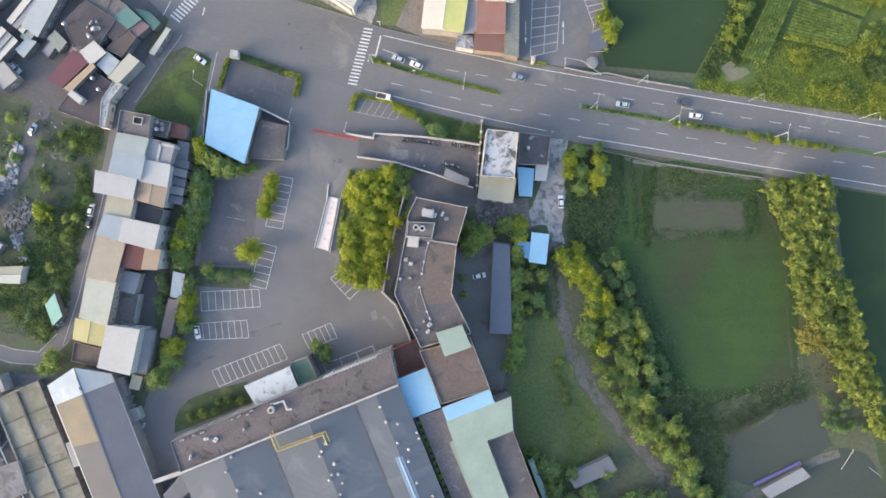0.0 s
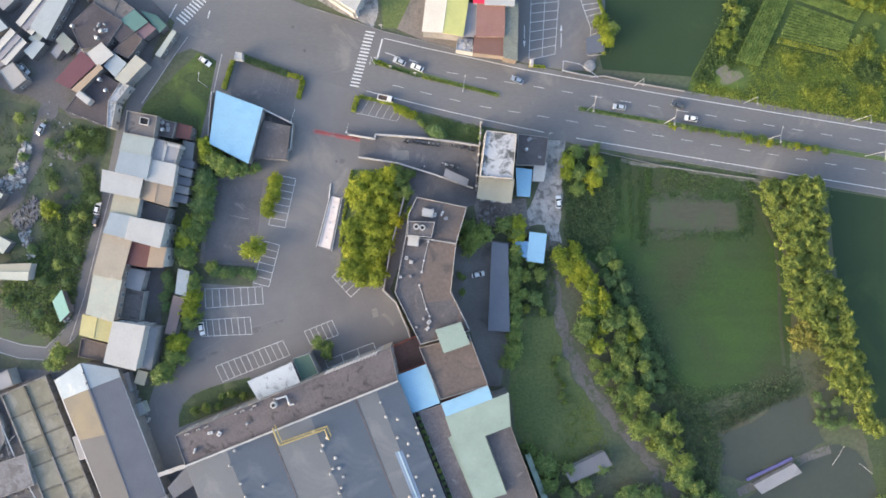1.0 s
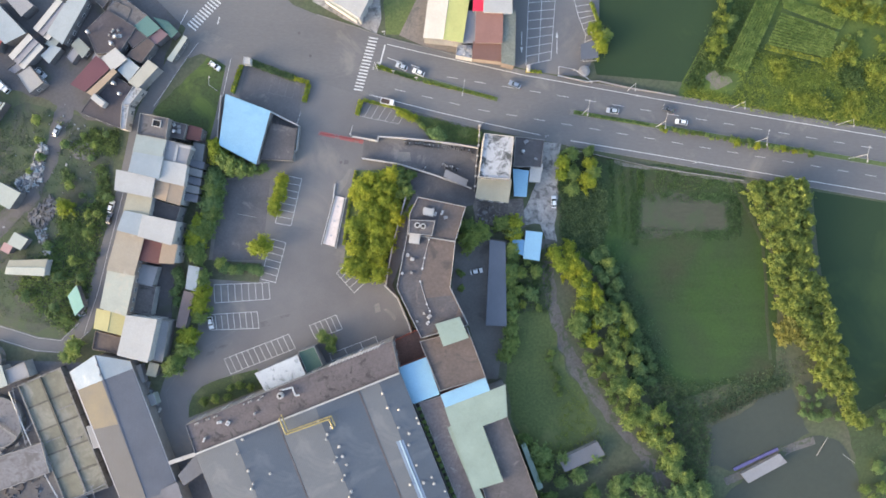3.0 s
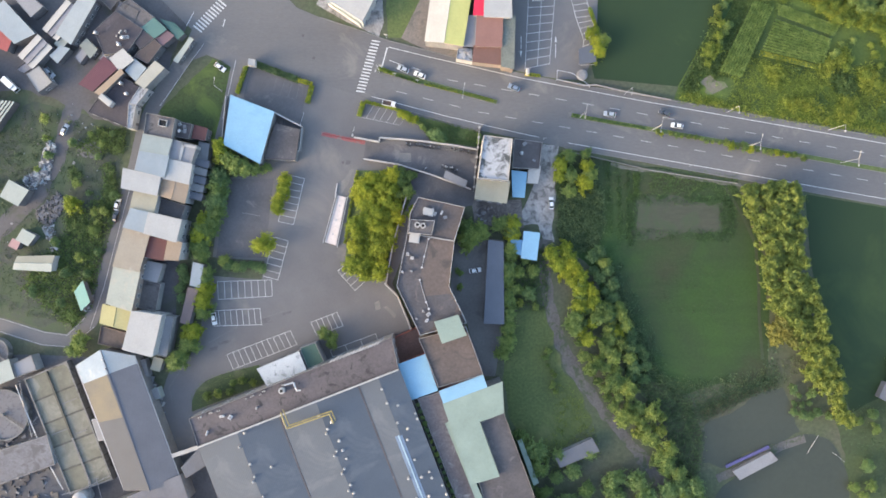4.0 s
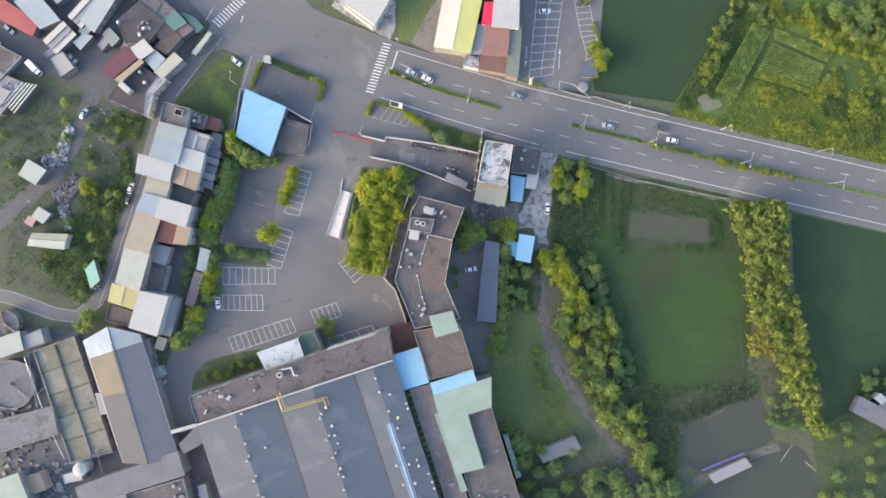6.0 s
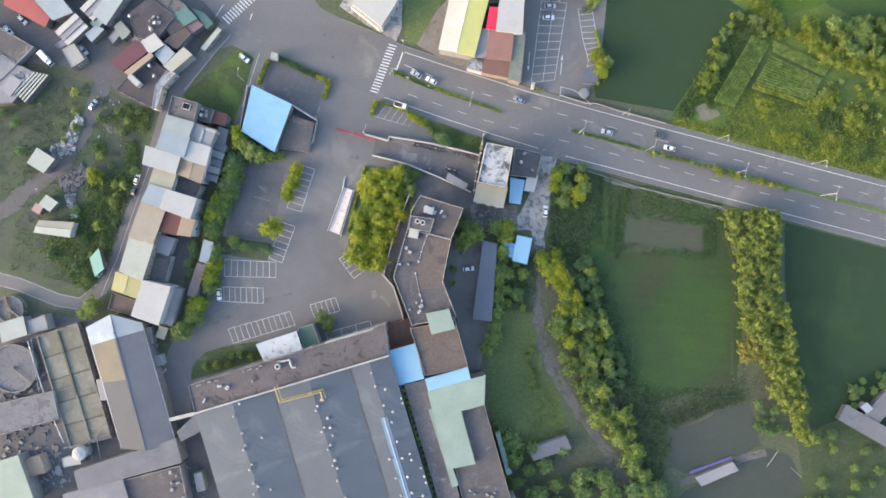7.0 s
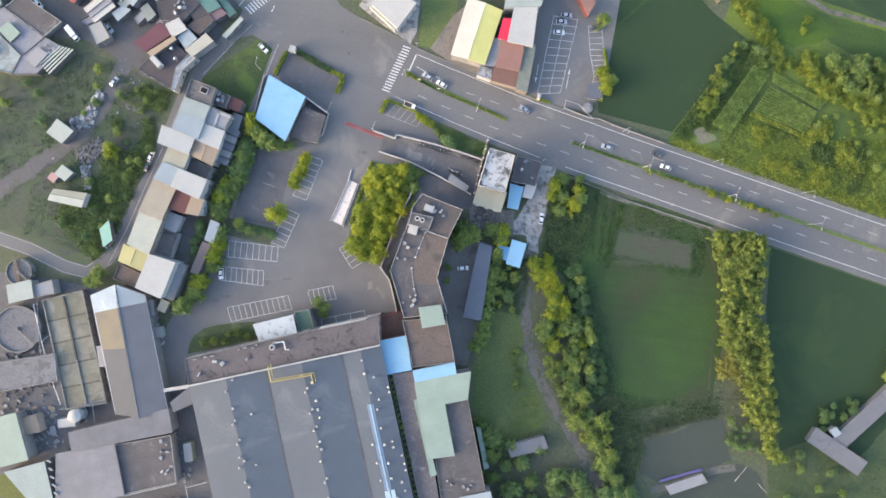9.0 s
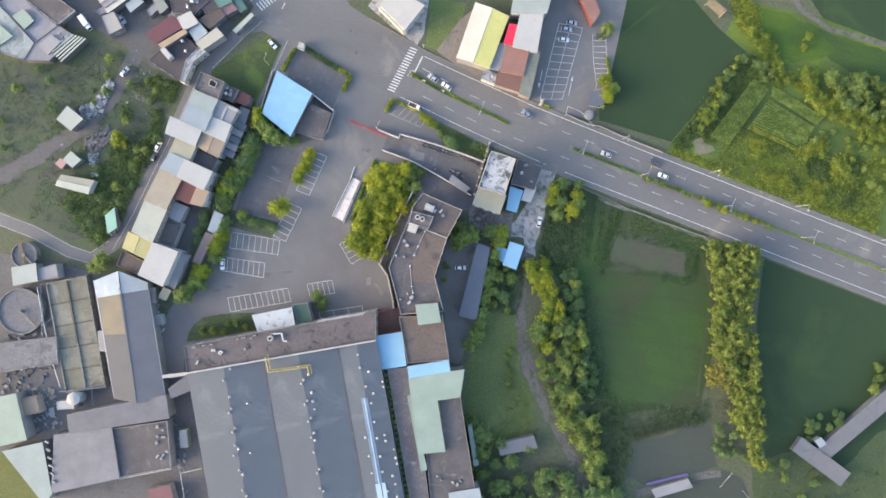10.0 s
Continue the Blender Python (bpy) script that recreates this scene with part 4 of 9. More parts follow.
flat_sheet("concrete_slab", ragged([(-16.0, 33.4), (-11.9, 33.5), (-11.6, 30.2), (-16.0, 30.1)], 0.8, 0.1, 9), 0.056, PALEPATCH, "pale concrete slab let into the yard", "slab", 0.004)


# ---- kerbs and painted lines ----
def kerb_line(pts, label="pale concrete kerb along the road", w=0.35, h=0.2):
    bm = bmesh.new()
    for a, b in zip(pts, pts[1:]):
        strip(bm, a, b, w, 0, h)
    tagged(part("kerb", bm, KERB), label, "kerb", kind="structure")


kerb_line([(288.0, 21.3), (149.0, 43.5), (75.2, 55.3), (55.3, 58.3)])
kerb_line([(288.0, -3.2), (149.0, 19.0), (75.2, 31.2), (43.9, 36.3)])
kerb_line([(12.5, 42.2), (-27.4, 52.6)])
kerb_line([(-45.5, 82.3), (-31.2, 77.9), (-20.4, 74.2), (-7.3, 71.1), (7.0, 67.6)])


def painted(name, segs, w, material, label, z=ROAD_Z + 0.004):
    bm = bmesh.new()
    for i, (a, b) in enumerate(segs):
        strip(bm, a, b, w, z, 0.012 if i < 2 else 0.02 if i == len(segs) - 1 else 0.008)
    return tagged(part(name, bm, material), label, "road marking", kind="structure")


def dashes(a, b, pitch, mark):
    n = int(math.dist(a, b) / pitch)
    u = ((b[0] - a[0]) / math.dist(a, b), (b[1] - a[1]) / math.dist(a, b))
    return [((a[0] + u[0] * pitch * i, a[1] + u[1] * pitch * i), (a[0] + u[0] * (pitch * i + mark), a[1] + u[1] * (pitch * i + mark))) for i in range(n)]


painted("edge_line", list(zip([(-20.4, 71.9), (-6.1, 68.6), (11.7, 64.9), (27.8, 61.4), (75.2, 53.2), (149.0, 41.4)], [(-6.1, 68.6), (11.7, 64.9), (27.8, 61.4), (75.2, 53.2), (149.0, 41.4), (288.0, 19.2)])), 0.22, PAINT, "white edge line along the north side")
painted("edge_line", list(zip([(-26.4, 53.8), (-0.8, 47.5), (16.3, 43.7)], [(-0.8, 47.5), (16.3, 43.7), (34.6, 39.9)])), 0.2, PAINT, "white edge line along the south side")
painted("edge_line", list(zip([(45.4, 38.0), (75.2, 33.2), (149.0, 21.3)], [(75.2, 33.2), (149.0, 21.3), (288.0, -0.9)])), 0.22, PAINT, "white edge line along the south side")
painted("lane_line", dashes((1.1, 60.4), (288.0, 14.6), 10.0, 4.0), 0.2, FAINT, "white dashed lane line")
painted("lane_line", dashes((-17.5, 55.9), (12.5, 48.8), 10.0, 4.0), 0.2, FAINT, "white dashed lane line")
painted("lane_line", dashes((12.5, 48.8), (288.0, 4.6), 10.0, 4.0), 0.2, FAINT, "white dashed lane line")
painted("lane_line", [((-20.1, 67.1), (-14.8, 65.2)), ((-11.8, 64.6), (-8.7, 63.6))], 0.22, PAINT, "white lane line before the crossing")
painted("stop_line", [((-21.0, 71.7), (-23.1, 63.5))], 0.5, PAINT, "white stop line across the lanes")
painted("stop_line", [((-80.2, 81.1), (-80.9, 78.5))], 0.4, PAINT, "white stop line by the north-west crossing")
painted("edge_line", list(zip([(-87.8, 72.0), (-93.5, 64.0), (-99.2, 55.3)], [(-93.5, 64.0), (-99.2, 55.3), (-103.4, 49.2)])), 0.18, FAINT, "thin white line beside the west lane")
painted("edge_line", list(zip([(-109.1, 40.1), (-112.9, 23.0), (-118.6, 0.2), (-122.7, -16.9)], [(-112.9, 23.0), (-118.6, 0.2), (-122.7, -16.9), (-127.7, -32.5)])), 0.18, FAINT, "thin white line along the west lane")
for d in (-2.3, 2.3):
    q = beside(lane[-6:], d)
    painted("edge_line", list(zip(q, q[1:])), 0.16, FAINT, "thin white line edging the bending lane")
painted("edge_line", [((-76.0, 66.3), (-80.6, 44.8))], 0.2, FAINT, "white line along the side lane")
painted("crossing", [((x - 1.55, y + 0.25), (x + 1.55, y - 0.25)) for x, y, _ in along([(-25.2, 74.0), (-30.8, 54.6)], 1.2)], 0.5, PAINT, "white zebra crossing bars over the main road")
painted("crossing", [((x - 1.5, y + 1.2), (x + 1.5, y - 1.2)) for x, y, _ in along([(-90.1, 77.5), (-81.0, 87.4)], 1.3)], 0.55, PAINT, "white zebra crossing bars at the north-west arm")
painted("edge_line", [((-94.2, 78.5), (-91.6, 83.4))], 0.25, PAINT, "white line beside the north-west crossing")


def bays(a, b, c, d, n, label="row of white-painted parking bays", double=False, material=None, w=0.16, z=0.062):
    """Bays between the front line a-b and the back line c-d."""
    segs = [(a, b), (c, d)] + [(lerp(a, b, i / n), lerp(c, d, i / n)) for i in range(n + 1)]
    if double:
        segs.append((lerp(a, c, 0.5), lerp(b, d, 0.5)))
    painted("parking_bays", segs, w, material or PAINT, label, z)


bays((-50.4, 23.6), (-54.1, 6.8), (-55.9, 24.7), (-59.7, 7.8), 7)
bays((-55.9, 0.8), (-59.5, -13.5), (-61.0, 2.1), (-64.8, -12.2), 6)
bays((-81.5, -14.4), (-61.9, -13.5), (-81.1, -20.9), (-61.4, -19.4), 8)
bays((-83.2, -25.1), (-65.9, -23.9), (-82.5, -30.6), (-65.2, -29.8), 8)
bays((-77.7, -40.9), (-54.7, -31.9), (-75.2, -46.2), (-52.2, -36.9), 11)
bays((-47.3, -28.7), (-37.8, -24.9), (-45.0, -33.4), (-35.5, -29.8), 5)
bays((-40.1, -38.8), (-23.6, -32.5), (-39.1, -41.2), (-22.8, -34.8), 3)
bays((-37.8, -9.9), (-31.4, -16.9), (-34.2, -6.7), (-26.6, -12.3), 4)
bays((30.3, 96.6), (29.3, 64.8), (40.1, 96.8), (38.2, 66.8), 10, double=True, z=0.055)
bays((44.6, 94.8), (47.5, 83.7), (49.8, 96.1), (52.9, 84.4), 5, z=0.055)
bays((47.5, 83.7), (50.5, 75.5), (52.9, 84.4), (55.0, 77.9), 4, z=0.055)
bays((50.5, 75.5), (49.6, 66.3), (55.0, 77.9), (54.5, 66.7), 4, z=0.055)
bays((-30.8, 46.4), (-16.0, 43.5), (-28.1, 51.1), (-13.1, 48.1), 6, material=FAINT, w=0.12)
bays((-62.5, 54.3), (-54.0, 52.4), (-61.0, 59.7), (-52.6, 57.6), 3, w=0.06, material=surf("rubbed_paint", (0.2, 0.2, 0.2), (0.14, 0.14, 0.14), scale=0.6, fine=5, grain=0.3))
painted("old_line", [((-73.0, 10.9), (-66.5, 9.7))], 0.09, FAINT, "faded remains of an old parking line", 0.062)
painted("arrow", [((27.7, 72.0), (27.7, 76.6))], 0.25, PAINT, "white arrow shaft on the car park", 0.056)
painted("arrow", [((40.3, 69.0), (40.3, 73.9))], 0.25, PAINT, "white arrow shaft on the car park", 0.056)
for x, y, s in ((*(27.7, 71.2), -1), (*(40.3, 74.7), 1)):
    bm = bmesh.new()
    prism(bm, [(x - 0.45, y), (x + 0.45, y), (x, y + s * 2.2)], 0.055, 0.063)
    tagged(part("arrow_head", bm, PAINT), "white painted arrow head", "road marking", kind="structure")
painted("kerb_edge", list(zip([(-97.1, -59.7), (-98.4, -53.0), (-94.8, -47.3), (-86.3, -37.8), (-73.0, -30.2)], [(-98.4, -53.0), (-94.8, -47.3), (-86.3, -37.8), (-73.0, -30.2), (-56.2, -24.5)])), 0.13, surf("drive_edging", (0.19, 0.185, 0.178), (0.14, 0.137, 0.135), scale=0.4, fine=3), "thin pale edging line on the drive", 0.05)


for x, y in ((-51.7, 75.6), (-47.7, 67.5), (-36.5, 29.6), (-16.0, 61.4)):
    bm = bmesh.new()
    tube(bm, (x, y, 0.03), (x, y, ROAD_Z + 0.012), 0.5, 16)
    tagged(part("manhole_cover", bm, DARKROOF), "round dark iron manhole cover", "manhole cover")


# ---- medians ----
def median(a, b, w, label):
    bm = bmesh.new()
    strip(bm, a, b, w, 0, 0.28)
    o = tagged(part("median", bm, KERB), label, "median", kind="structure")
    bm = bmesh.new()
    strip(bm, lerp(a, b, 0.005), lerp(a, b, 0.995), w - 0.4, 0.2, 0.12)
    part("planting_bed", bm, GRASS, o)


median((-24.6, 63.9), (19.4, 52.4), 1.9, "planted median island with concrete kerb")
median((45.2, 48.3), (288.0, 9.3), 1.9, "long planted median with concrete kerb")
hedge([(-17.9, 61.8), (-8.4, 58.9)], 1.1, 0.6, "low green hedge on the median", WEEDF, 5)
hedge([(-7.4, 58.7), (18.2, 52.8)], 1.0, 0.45, "low green hedge on the median", WEEDG, 6)
hedge([(46.7, 48.1), (73.3, 43.7)], 1.1, 0.5, "low green hedge on the median", LEAF_M, 7)
hedge([(-23.6, 64.2), (-18.2, 61.9)], 1.3, 0.8, "yellow-green clipped hedge at the island's nose", HEDGE, 8)


# ---- walls, gates, fences ----
def wall_run(name, pts, w, h, material, label, category="wall", cap=True):
    e = thing(name, label, category, kind="structure")
    for a, b in zip(pts, pts[1:]):
        bm = bmesh.new()
        strip(bm, a, b, w, 0, h)
        part("wall_panel", bm, material, e)
        if cap:
            bm = bmesh.new()
            strip(bm, a, b, w + 0.14, h, 0.08)
            part("coping", bm, WHITE, e)
    return e


wall_run("gate_wall", [(-32.4, 38.6), (-23.3, 37.1), (-23.0, 38.6), (-15.8, 38.2), (-5.3, 37.3), (3.0, 36.3), (12.4, 34.8)], 0.3, 2.2, WHITE, "white rendered boundary wall with a zigzag step")
wall_run("yard_wall", [(-28.8, 30.9), (-15.8, 29.0), (-2.6, 25.0), (10.2, 20.5)], 0.3, 2.0, WHITE, "white capped yard wall")
wall_run("court_wall", [(-61.4, 47.1), (-51.0, 42.0)], 0.35, 2.6, WHITE, "white capped wall of the dark court")
wall_run("court_wall", [(-51.0, 41.5), (-51.8, 33.6), (-53.3, 32.5), (-53.5, 30.2)], 0.25, 2.4, WALLG, "grey rendered court wall")
wall_run("terrace_wall", [(-20.0, -14.8), (-17.6, 0.2), (-12.9, 18.0)], 0.25, 3.0, WALLG, "grey wall along the planted bank")
wall_run("terrace_wall", [(-20.4, -14.0), (-15.7, -18.5), (-11.6, -27.9), (-7.9, -40.1)], 0.3, 3.2, WHITE, "white capped curved wall beside the long building")
wall_run("field_wall", [(43.7, 35.2), (56.0, 32.7), (74.9, 28.6), (88.1, 26.7), (107.0, 24.2)], 0.2, 0.6, WALLG, "low grey retaining wall along the field", cap=False)
wall_run("north_wall", [(40.8, 61.1), (50.3, 58.8), (55.0, 59.2), (63.5, 57.3), (82.4, 54.1)], 0.25, 1.1, WALLG, "low grey wall along the road verge", cap=False)
wall_run("lane_wall", [(-79.0, 53.0), (-80.3, 36.0)], 0.2, 1.4, WALLG, "grey block wall beside the side lane")

wall_run("yard_fence", [(12.9, 42.8), (12.5, 35.8), (11.7, 27.9), (11.2, 19.6)], 0.25, 2.0, WALLG, "grey block wall with white piers between yard and gate house", cap=False)
for x, y, _ in along([(12.9, 42.8), (12.5, 35.8), (11.7, 27.9), (11.2, 19.6)], 3.6):
    e = thing("wall_pier", "small white pier on the yard wall", "pier", pose(x, y, 0), "piers of the yard wall")
    bm = bmesh.new()
    rounded_box(bm, -0.32, 0.32, -0.32, 0.32, 0, 2.2, 0.04)
    part("shaft", bm, WALLG, e)
    bm = bmesh.new()
    rounded_box(bm, -0.38, 0.38, -0.38, 0.38, 2.18, 2.34, 0.03)
    part("cap", bm, WHITE, e)

gate = thing("sliding_gate", "red painted steel sliding gate across the entrance", "gate")
ga, gb = (-43.7, 39.9), (-29.5, 37.2)
for z in (0.15, 1.3):
    bm = bmesh.new()
    tube(bm, (*ga, z), (*gb, z), 0.06)
    part("rail", bm, REDW, gate)
for x, y, _ in along([ga, gb], 0.7):
    bm = bmesh.new()
    tube(bm, (x, y, 0.1), (x, y, 1.35), 0.05)
    part("bar", bm, REDW, gate)
bm = bmesh.new()
strip(bm, (-44.6, 40.1), (-28.5, 36.9), 1.5, 0.055, 0.01)
tagged(part("gate_track", bm, surf("crimson_floor_paint", (0.26, 0.085, 0.09), (0.19, 0.09, 0.09), scale=0.5, fine=3, grain=0.2, stain=(0.15, 0.14, 0.14), stain_at=0.58)), "rust-red strip of the gate track", "gate track", kind="structure")


def pole_barrier(a, b, label):
    e = thing("barrier", label, "barrier")
    bm = bmesh.new()
    rounded_box(bm, a[0] - 0.25, a[0] + 0.25, a[1] - 0.25, a[1] + 0.25, 0.04, 1.1, 0.05)
    part("cabinet", bm, STEEL, e)
    bm = bmesh.new()
    tube(bm, (*a, 1.0), (*b, 1.0), 0.06)
    part("boom", bm, STEEL, e)


pole_barrier((-52.1, 42.9), (-50.7, 47.3), "white boom barrier at the car park entrance")
pole_barrier((-33.1, 39.5), (-32.3, 42.6), "white boom barrier at the gate")

# ---- weighbridge beside the grove ----
wb = thing("weighbridge", "long pale concrete truck weighbridge with low side rails", "weighbridge")
c, yaw, lp = local([(-42.6, 0.6), (-38.4, -0.6), (-35.0, 16.9), (-38.2, 17.7)])
wb.matrix_basis = pose(c.x, c.y, 0, 0, 0, yaw)
bm = bmesh.new()
prism(bm, lp, 0, 0.45)
part("deck", bm, surf("pale_deck_concrete", (0.60, 0.53, 0.49), (0.47, 0.41, 0.38), scale=0.3, fine=2, grain=0.15, stain=(0.36, 0.31, 0.29)), wb)
for q in (inset(lp, 0.15), inset(lp, -0.5)):
    for i in (1, 3):
        bm = bmesh.new()
        strip(bm, q[i], q[(i + 1) % 4], 0.22, 0.3, 0.45)
        part("side_rail", bm, STEEL, wb)
for k in (0.2, 0.5, 0.8):
    x, y = lerp(lerp(lp[0], lp[1], 0.5), lerp(lp[2], lp[3], 0.5), k)
    bm = bmesh.new()
    rounded_box(bm, x - 0.35, x + 0.35, y - 0.35, y + 0.35, 0.44, 0.5, 0.02)
    part("hatch", bm, ZINC, wb)
bm = bmesh.new()
strip(bm, (-39.1, 16.9), (-38.4, 22.0), 0.35, 0.05, 0.5)
tagged(part("low_guard_rail", bm, STEEL), "thin pale guard rail before the weighbridge", "rail")


# ---- west terrace ----
G = "houses of the west terrace"
flat_house([(-104.0, 44.8), (-94.0, 43.0), (-95.1, 35.7), (-105.0, 37.5)], 8.4, WALLG, FLATROOF, "terrace house with a grey flat roof and a stair opening", group=G)
sheet_house([(-105.0, 37.4), (-95.1, 35.5), (-96.4, 30.1), (-106.0, 31.7)], 8.4, WHITE, PALEW, "terrace house under a pale mint sheet roof", group=G, rise=0.6)
sheet_house([(-106.0, 31.5), (-96.0, 29.9), (-97.3, 22.4), (-107.3, 24.8)], 8.7, WHITE, PALEBLUE, "terrace house under a pale blue-white sheet roof", group=G, rise=0.6)
sheet_house([(-111.7, 25.1), (-98.7, 22.4), (-99.8, 16.0), (-112.0, 18.4)], 8.8, WALLG, WSHEET, "terrace house under a white sheet roof", group=G, rise=0.5)
sheet_house([(-108.1, 17.7), (-99.9, 16.1), (-101.3, 9.1), (-109.4, 11.1)], 8.0, WHITE, CREAM, "terrace house under a cream sheet roof", group=G, rise=0.4)
sheet_house([(-109.0, 11.1), (-102.4, 9.8), (-103.9, 2.9), (-111.2, 4.7)], 8.7, WALLT, PALEBLUE, "terrace house under a faded white sheet roof", group=G, rise=0.4)
sheet_house([(-102.4, 9.8), (-91.1, 7.4), (-92.7, -0.2), (-103.8, 2.7)], 9.2, WHITE, WSHEET, "tall white terrace house with a bright sheet roof", group=G, rise=0.4)
sheet_house([(-111.8, 4.6), (-102.8, 2.6), (-106.1, -10.8), (-115.1, -9.0)], 7.6, WALLT, BEIGE, "long house under a beige sheet roof", group=G, rise=0.5)
sheet_house([(-115.1, -9.1), (-106.1, -11.0), (-108.7, -24.7), (-117.3, -22.1)], 7.6, WALLT, sheet("bleached_green_sheet", (0.335, 0.345, 0.29), stain=(0.36, 0.33, 0.265), stain_at=0.55, stain_scale=0.12), "long house under a bleached greenish sheet roof", group=G, rise=0.5)
sheet_house([(-103.3, 2.0), (-96.7, 0.6), (-97.8, -6.8), (-104.6, -5.5)], 6.7, WALLT, RUST, "low house under a dark red sheet roof", group=G, rise=0.4)
sheet_house([(-96.0, 0.5), (-91.3, -0.5), (-92.4, -6.6), (-97.1, -6.4)], 8.0, WHITE, TAN, "narrow white house under a tan sheet roof", group=G, rise=0.3)
sheet_house([(-119.3, -22.8), (-109.5, -24.6), (-110.8, -31.6), (-120.2, -29.2)], 6.7, WALLT, YELLOW, "corner house under a yellow sheet roof", group=G, rise=0.2, gable=True)
sheet_house([(-107.8, -24.7), (-97.6, -26.1), (-100.4, -40.3), (-110.5, -37.9)], 9.2, WHITE, WSHEET, "tall corner house under a bright white sheet roof", group=G, rise=0.5)
flat_house([(-95.9, 35.9), (-86.5, 33.8), (-88.4, 27.3), (-97.2, 29.3)], 7.6, WALLG, GREYS, "rear house with a grey roof terrace", group=G)
for q in ([(-91.8, 34.5), (-90.8, 34.4), (-92.3, 28.0), (-93.0, 28.1)], [(-91.8, 34.5), (-86.5, 33.4), (-86.6, 32.5), (-91.8, 33.6)]):
    flat_house(q, 7.9, WHITE, WSHEET, "white roof walkway on the grey terrace roof", "roof_walk", "roof walkway", parapet=0.05, windows=False)
sheet_house([(-97.1, 28.8), (-88.2, 27.0), (-89.1, 20.1), (-98.2, 22.1)], 8.0, WHITE, WSHEET, "rear house under a white sheet roof", group=G, rise=0.4)
sheet_house([(-98.4, 22.0), (-89.3, 19.9), (-90.7, 13.5), (-99.5, 16.1)], 7.6, WHITE, TAN, "rear house under a tan gable roof", group=G, rise=0.35, gable=True)
flat_house([(-100.5, 15.4), (-91.2, 12.8), (-92.9, 7.6), (-101.8, 9.8)], 5.0, WALLG, DARKROOF, "low house with a dark flat roof", group=G)
DUSTY = sheet("dusty_grey_sheet", (0.15, 0.158, 0.166))
for k in range(5):
    q = [lerp(a, b, t) for a, b, t in (((-88.6, 29.8), (-89.9, 14.6), k / 5), ((-83.4, 28.4), (-86.0, 13.9), k / 5), ((-83.4, 28.4), (-86.0, 13.9), (k + 0.72) / 5), ((-88.6, 29.8), (-89.9, 14.6), (k + 0.72) / 5))]
    sheet_house(q, 5 + 0.2 * (k % 2), WALLG, DUSTY if k % 2 else SLATE, "small lean-to under a dark grey sheet roof", "lean_to", "lean-to", rise=0.3, group="lean-tos behind the terrace", windows=False)
flat_house([(-94.5, 42.6), (-88.9, 41.5), (-90.1, 36.2), (-95.2, 37.1)], 5.9, WALLG, DARKROOF, "low house with a cluttered dark flat roof", group=G)
sheet_house([(-88.6, 41.3), (-84.2, 40.2), (-84.9, 36.1), (-89.3, 36.9)], 5.0, WALLG, RUST, "small house under a rusty sheet roof", group=G, rise=0.3)
sheet_house([(-87.2, 35.6), (-83.8, 34.8), (-84.4, 28.9), (-87.7, 29.6)], 4.0, WALLG, DUSTY, "rear shed under a grey sheet roof", "shed", "shed", rise=0.3, windows=False)
sheet_house([(-106.4, -7.2), (-99.9, -8.3), (-101.6, -14.6), (-107.5, -13.2)], 4, WALLG, GREYS, "small yard shed under a grey sheet roof", "shed", "shed", rise=0.3, windows=False)
flat_house([(-107.9, -13.8), (-100.4, -15.1), (-102.1, -25.0), (-109.4, -24.0)], 3.2, WALLG, FLATROOF, "low concrete outbuilding with a mouldy roof", "outbuilding", "outbuilding", windows=False)
sheet_house([(-88.7, -7.6), (-85.3, -8.4), (-86.4, -16.2), (-89.6, -15.5)], 4, WALLG, PALEBLUE, "narrow shed under a faded blue-white roof", "shed", "shed", rise=0.2, windows=False)
sheet_house([(-90.5, -16.6), (-87.2, -17.3), (-90.2, -29.6), (-93.1, -28.9)], 3.6, WALLG, sheet("grey_brown_sheet", (0.15, 0.115, 0.11)), "narrow shed under a grey-brown sheet roof", "shed", "shed", rise=0.2, windows=False)
flat_house([(-99.1, -26.3), (-94.8, -27.0), (-97.2, -41.2), (-101.3, -40.4)], 5, WALLG, GREYS, "narrow side wing with a grey roof", "side_wing", "side wing", windows=False)
sheet_house([(-102.6, -41.8), (-99.6, -42.5), (-100.7, -46.6), (-103.7, -45.9)], 3, WALLG, CREAM, "tiny outbuilding under a cream roof", "outbuilding", "outbuilding", rise=0.2, windows=False)
flat_house([(-121.5, -30.7), (-112.1, -33.0), (-112.9, -38.9), (-122.6, -37.1)], 3.5, WALLT, BROWNROOF, "cluttered low yard building with a brown roof", "outbuilding", "outbuilding", windows=False)

# ---- village, north-west ----
V = "houses of the north-west village"
VROOF = surf("sooty_roof_screed", (0.068, 0.06, 0.067), (0.05, 0.045, 0.05), scale=0.12, fine=1.4, grain=0.22, stain=(0.092, 0.084, 0.09), stain_at=0.64, stain_scale=0.2)
flat_house([(-127.9, 45.9), (-117.8, 60.2), (-108.3, 54.3), (-112.3, 40.1)], 2.92, VWALL, VROOF, "village house with a dark brown flat roof", group=V, parapet=0.15)
sheet_house([(-130.8, 55.9), (-122.2, 65.6), (-116.6, 61.8), (-125.6, 53.3)], 3.4, VWALL, MAROON, "village house under a maroon sheet roof", group=V, rise=0.8)
sheet_house([(-124.3, 52.7), (-115.4, 60.9), (-114.3, 59.7), (-122.4, 51.6)], 4.76, VWALL, TAN, "narrow wing under a tan sheet roof", "side_wing", "side wing", rise=0.2, windows=False)
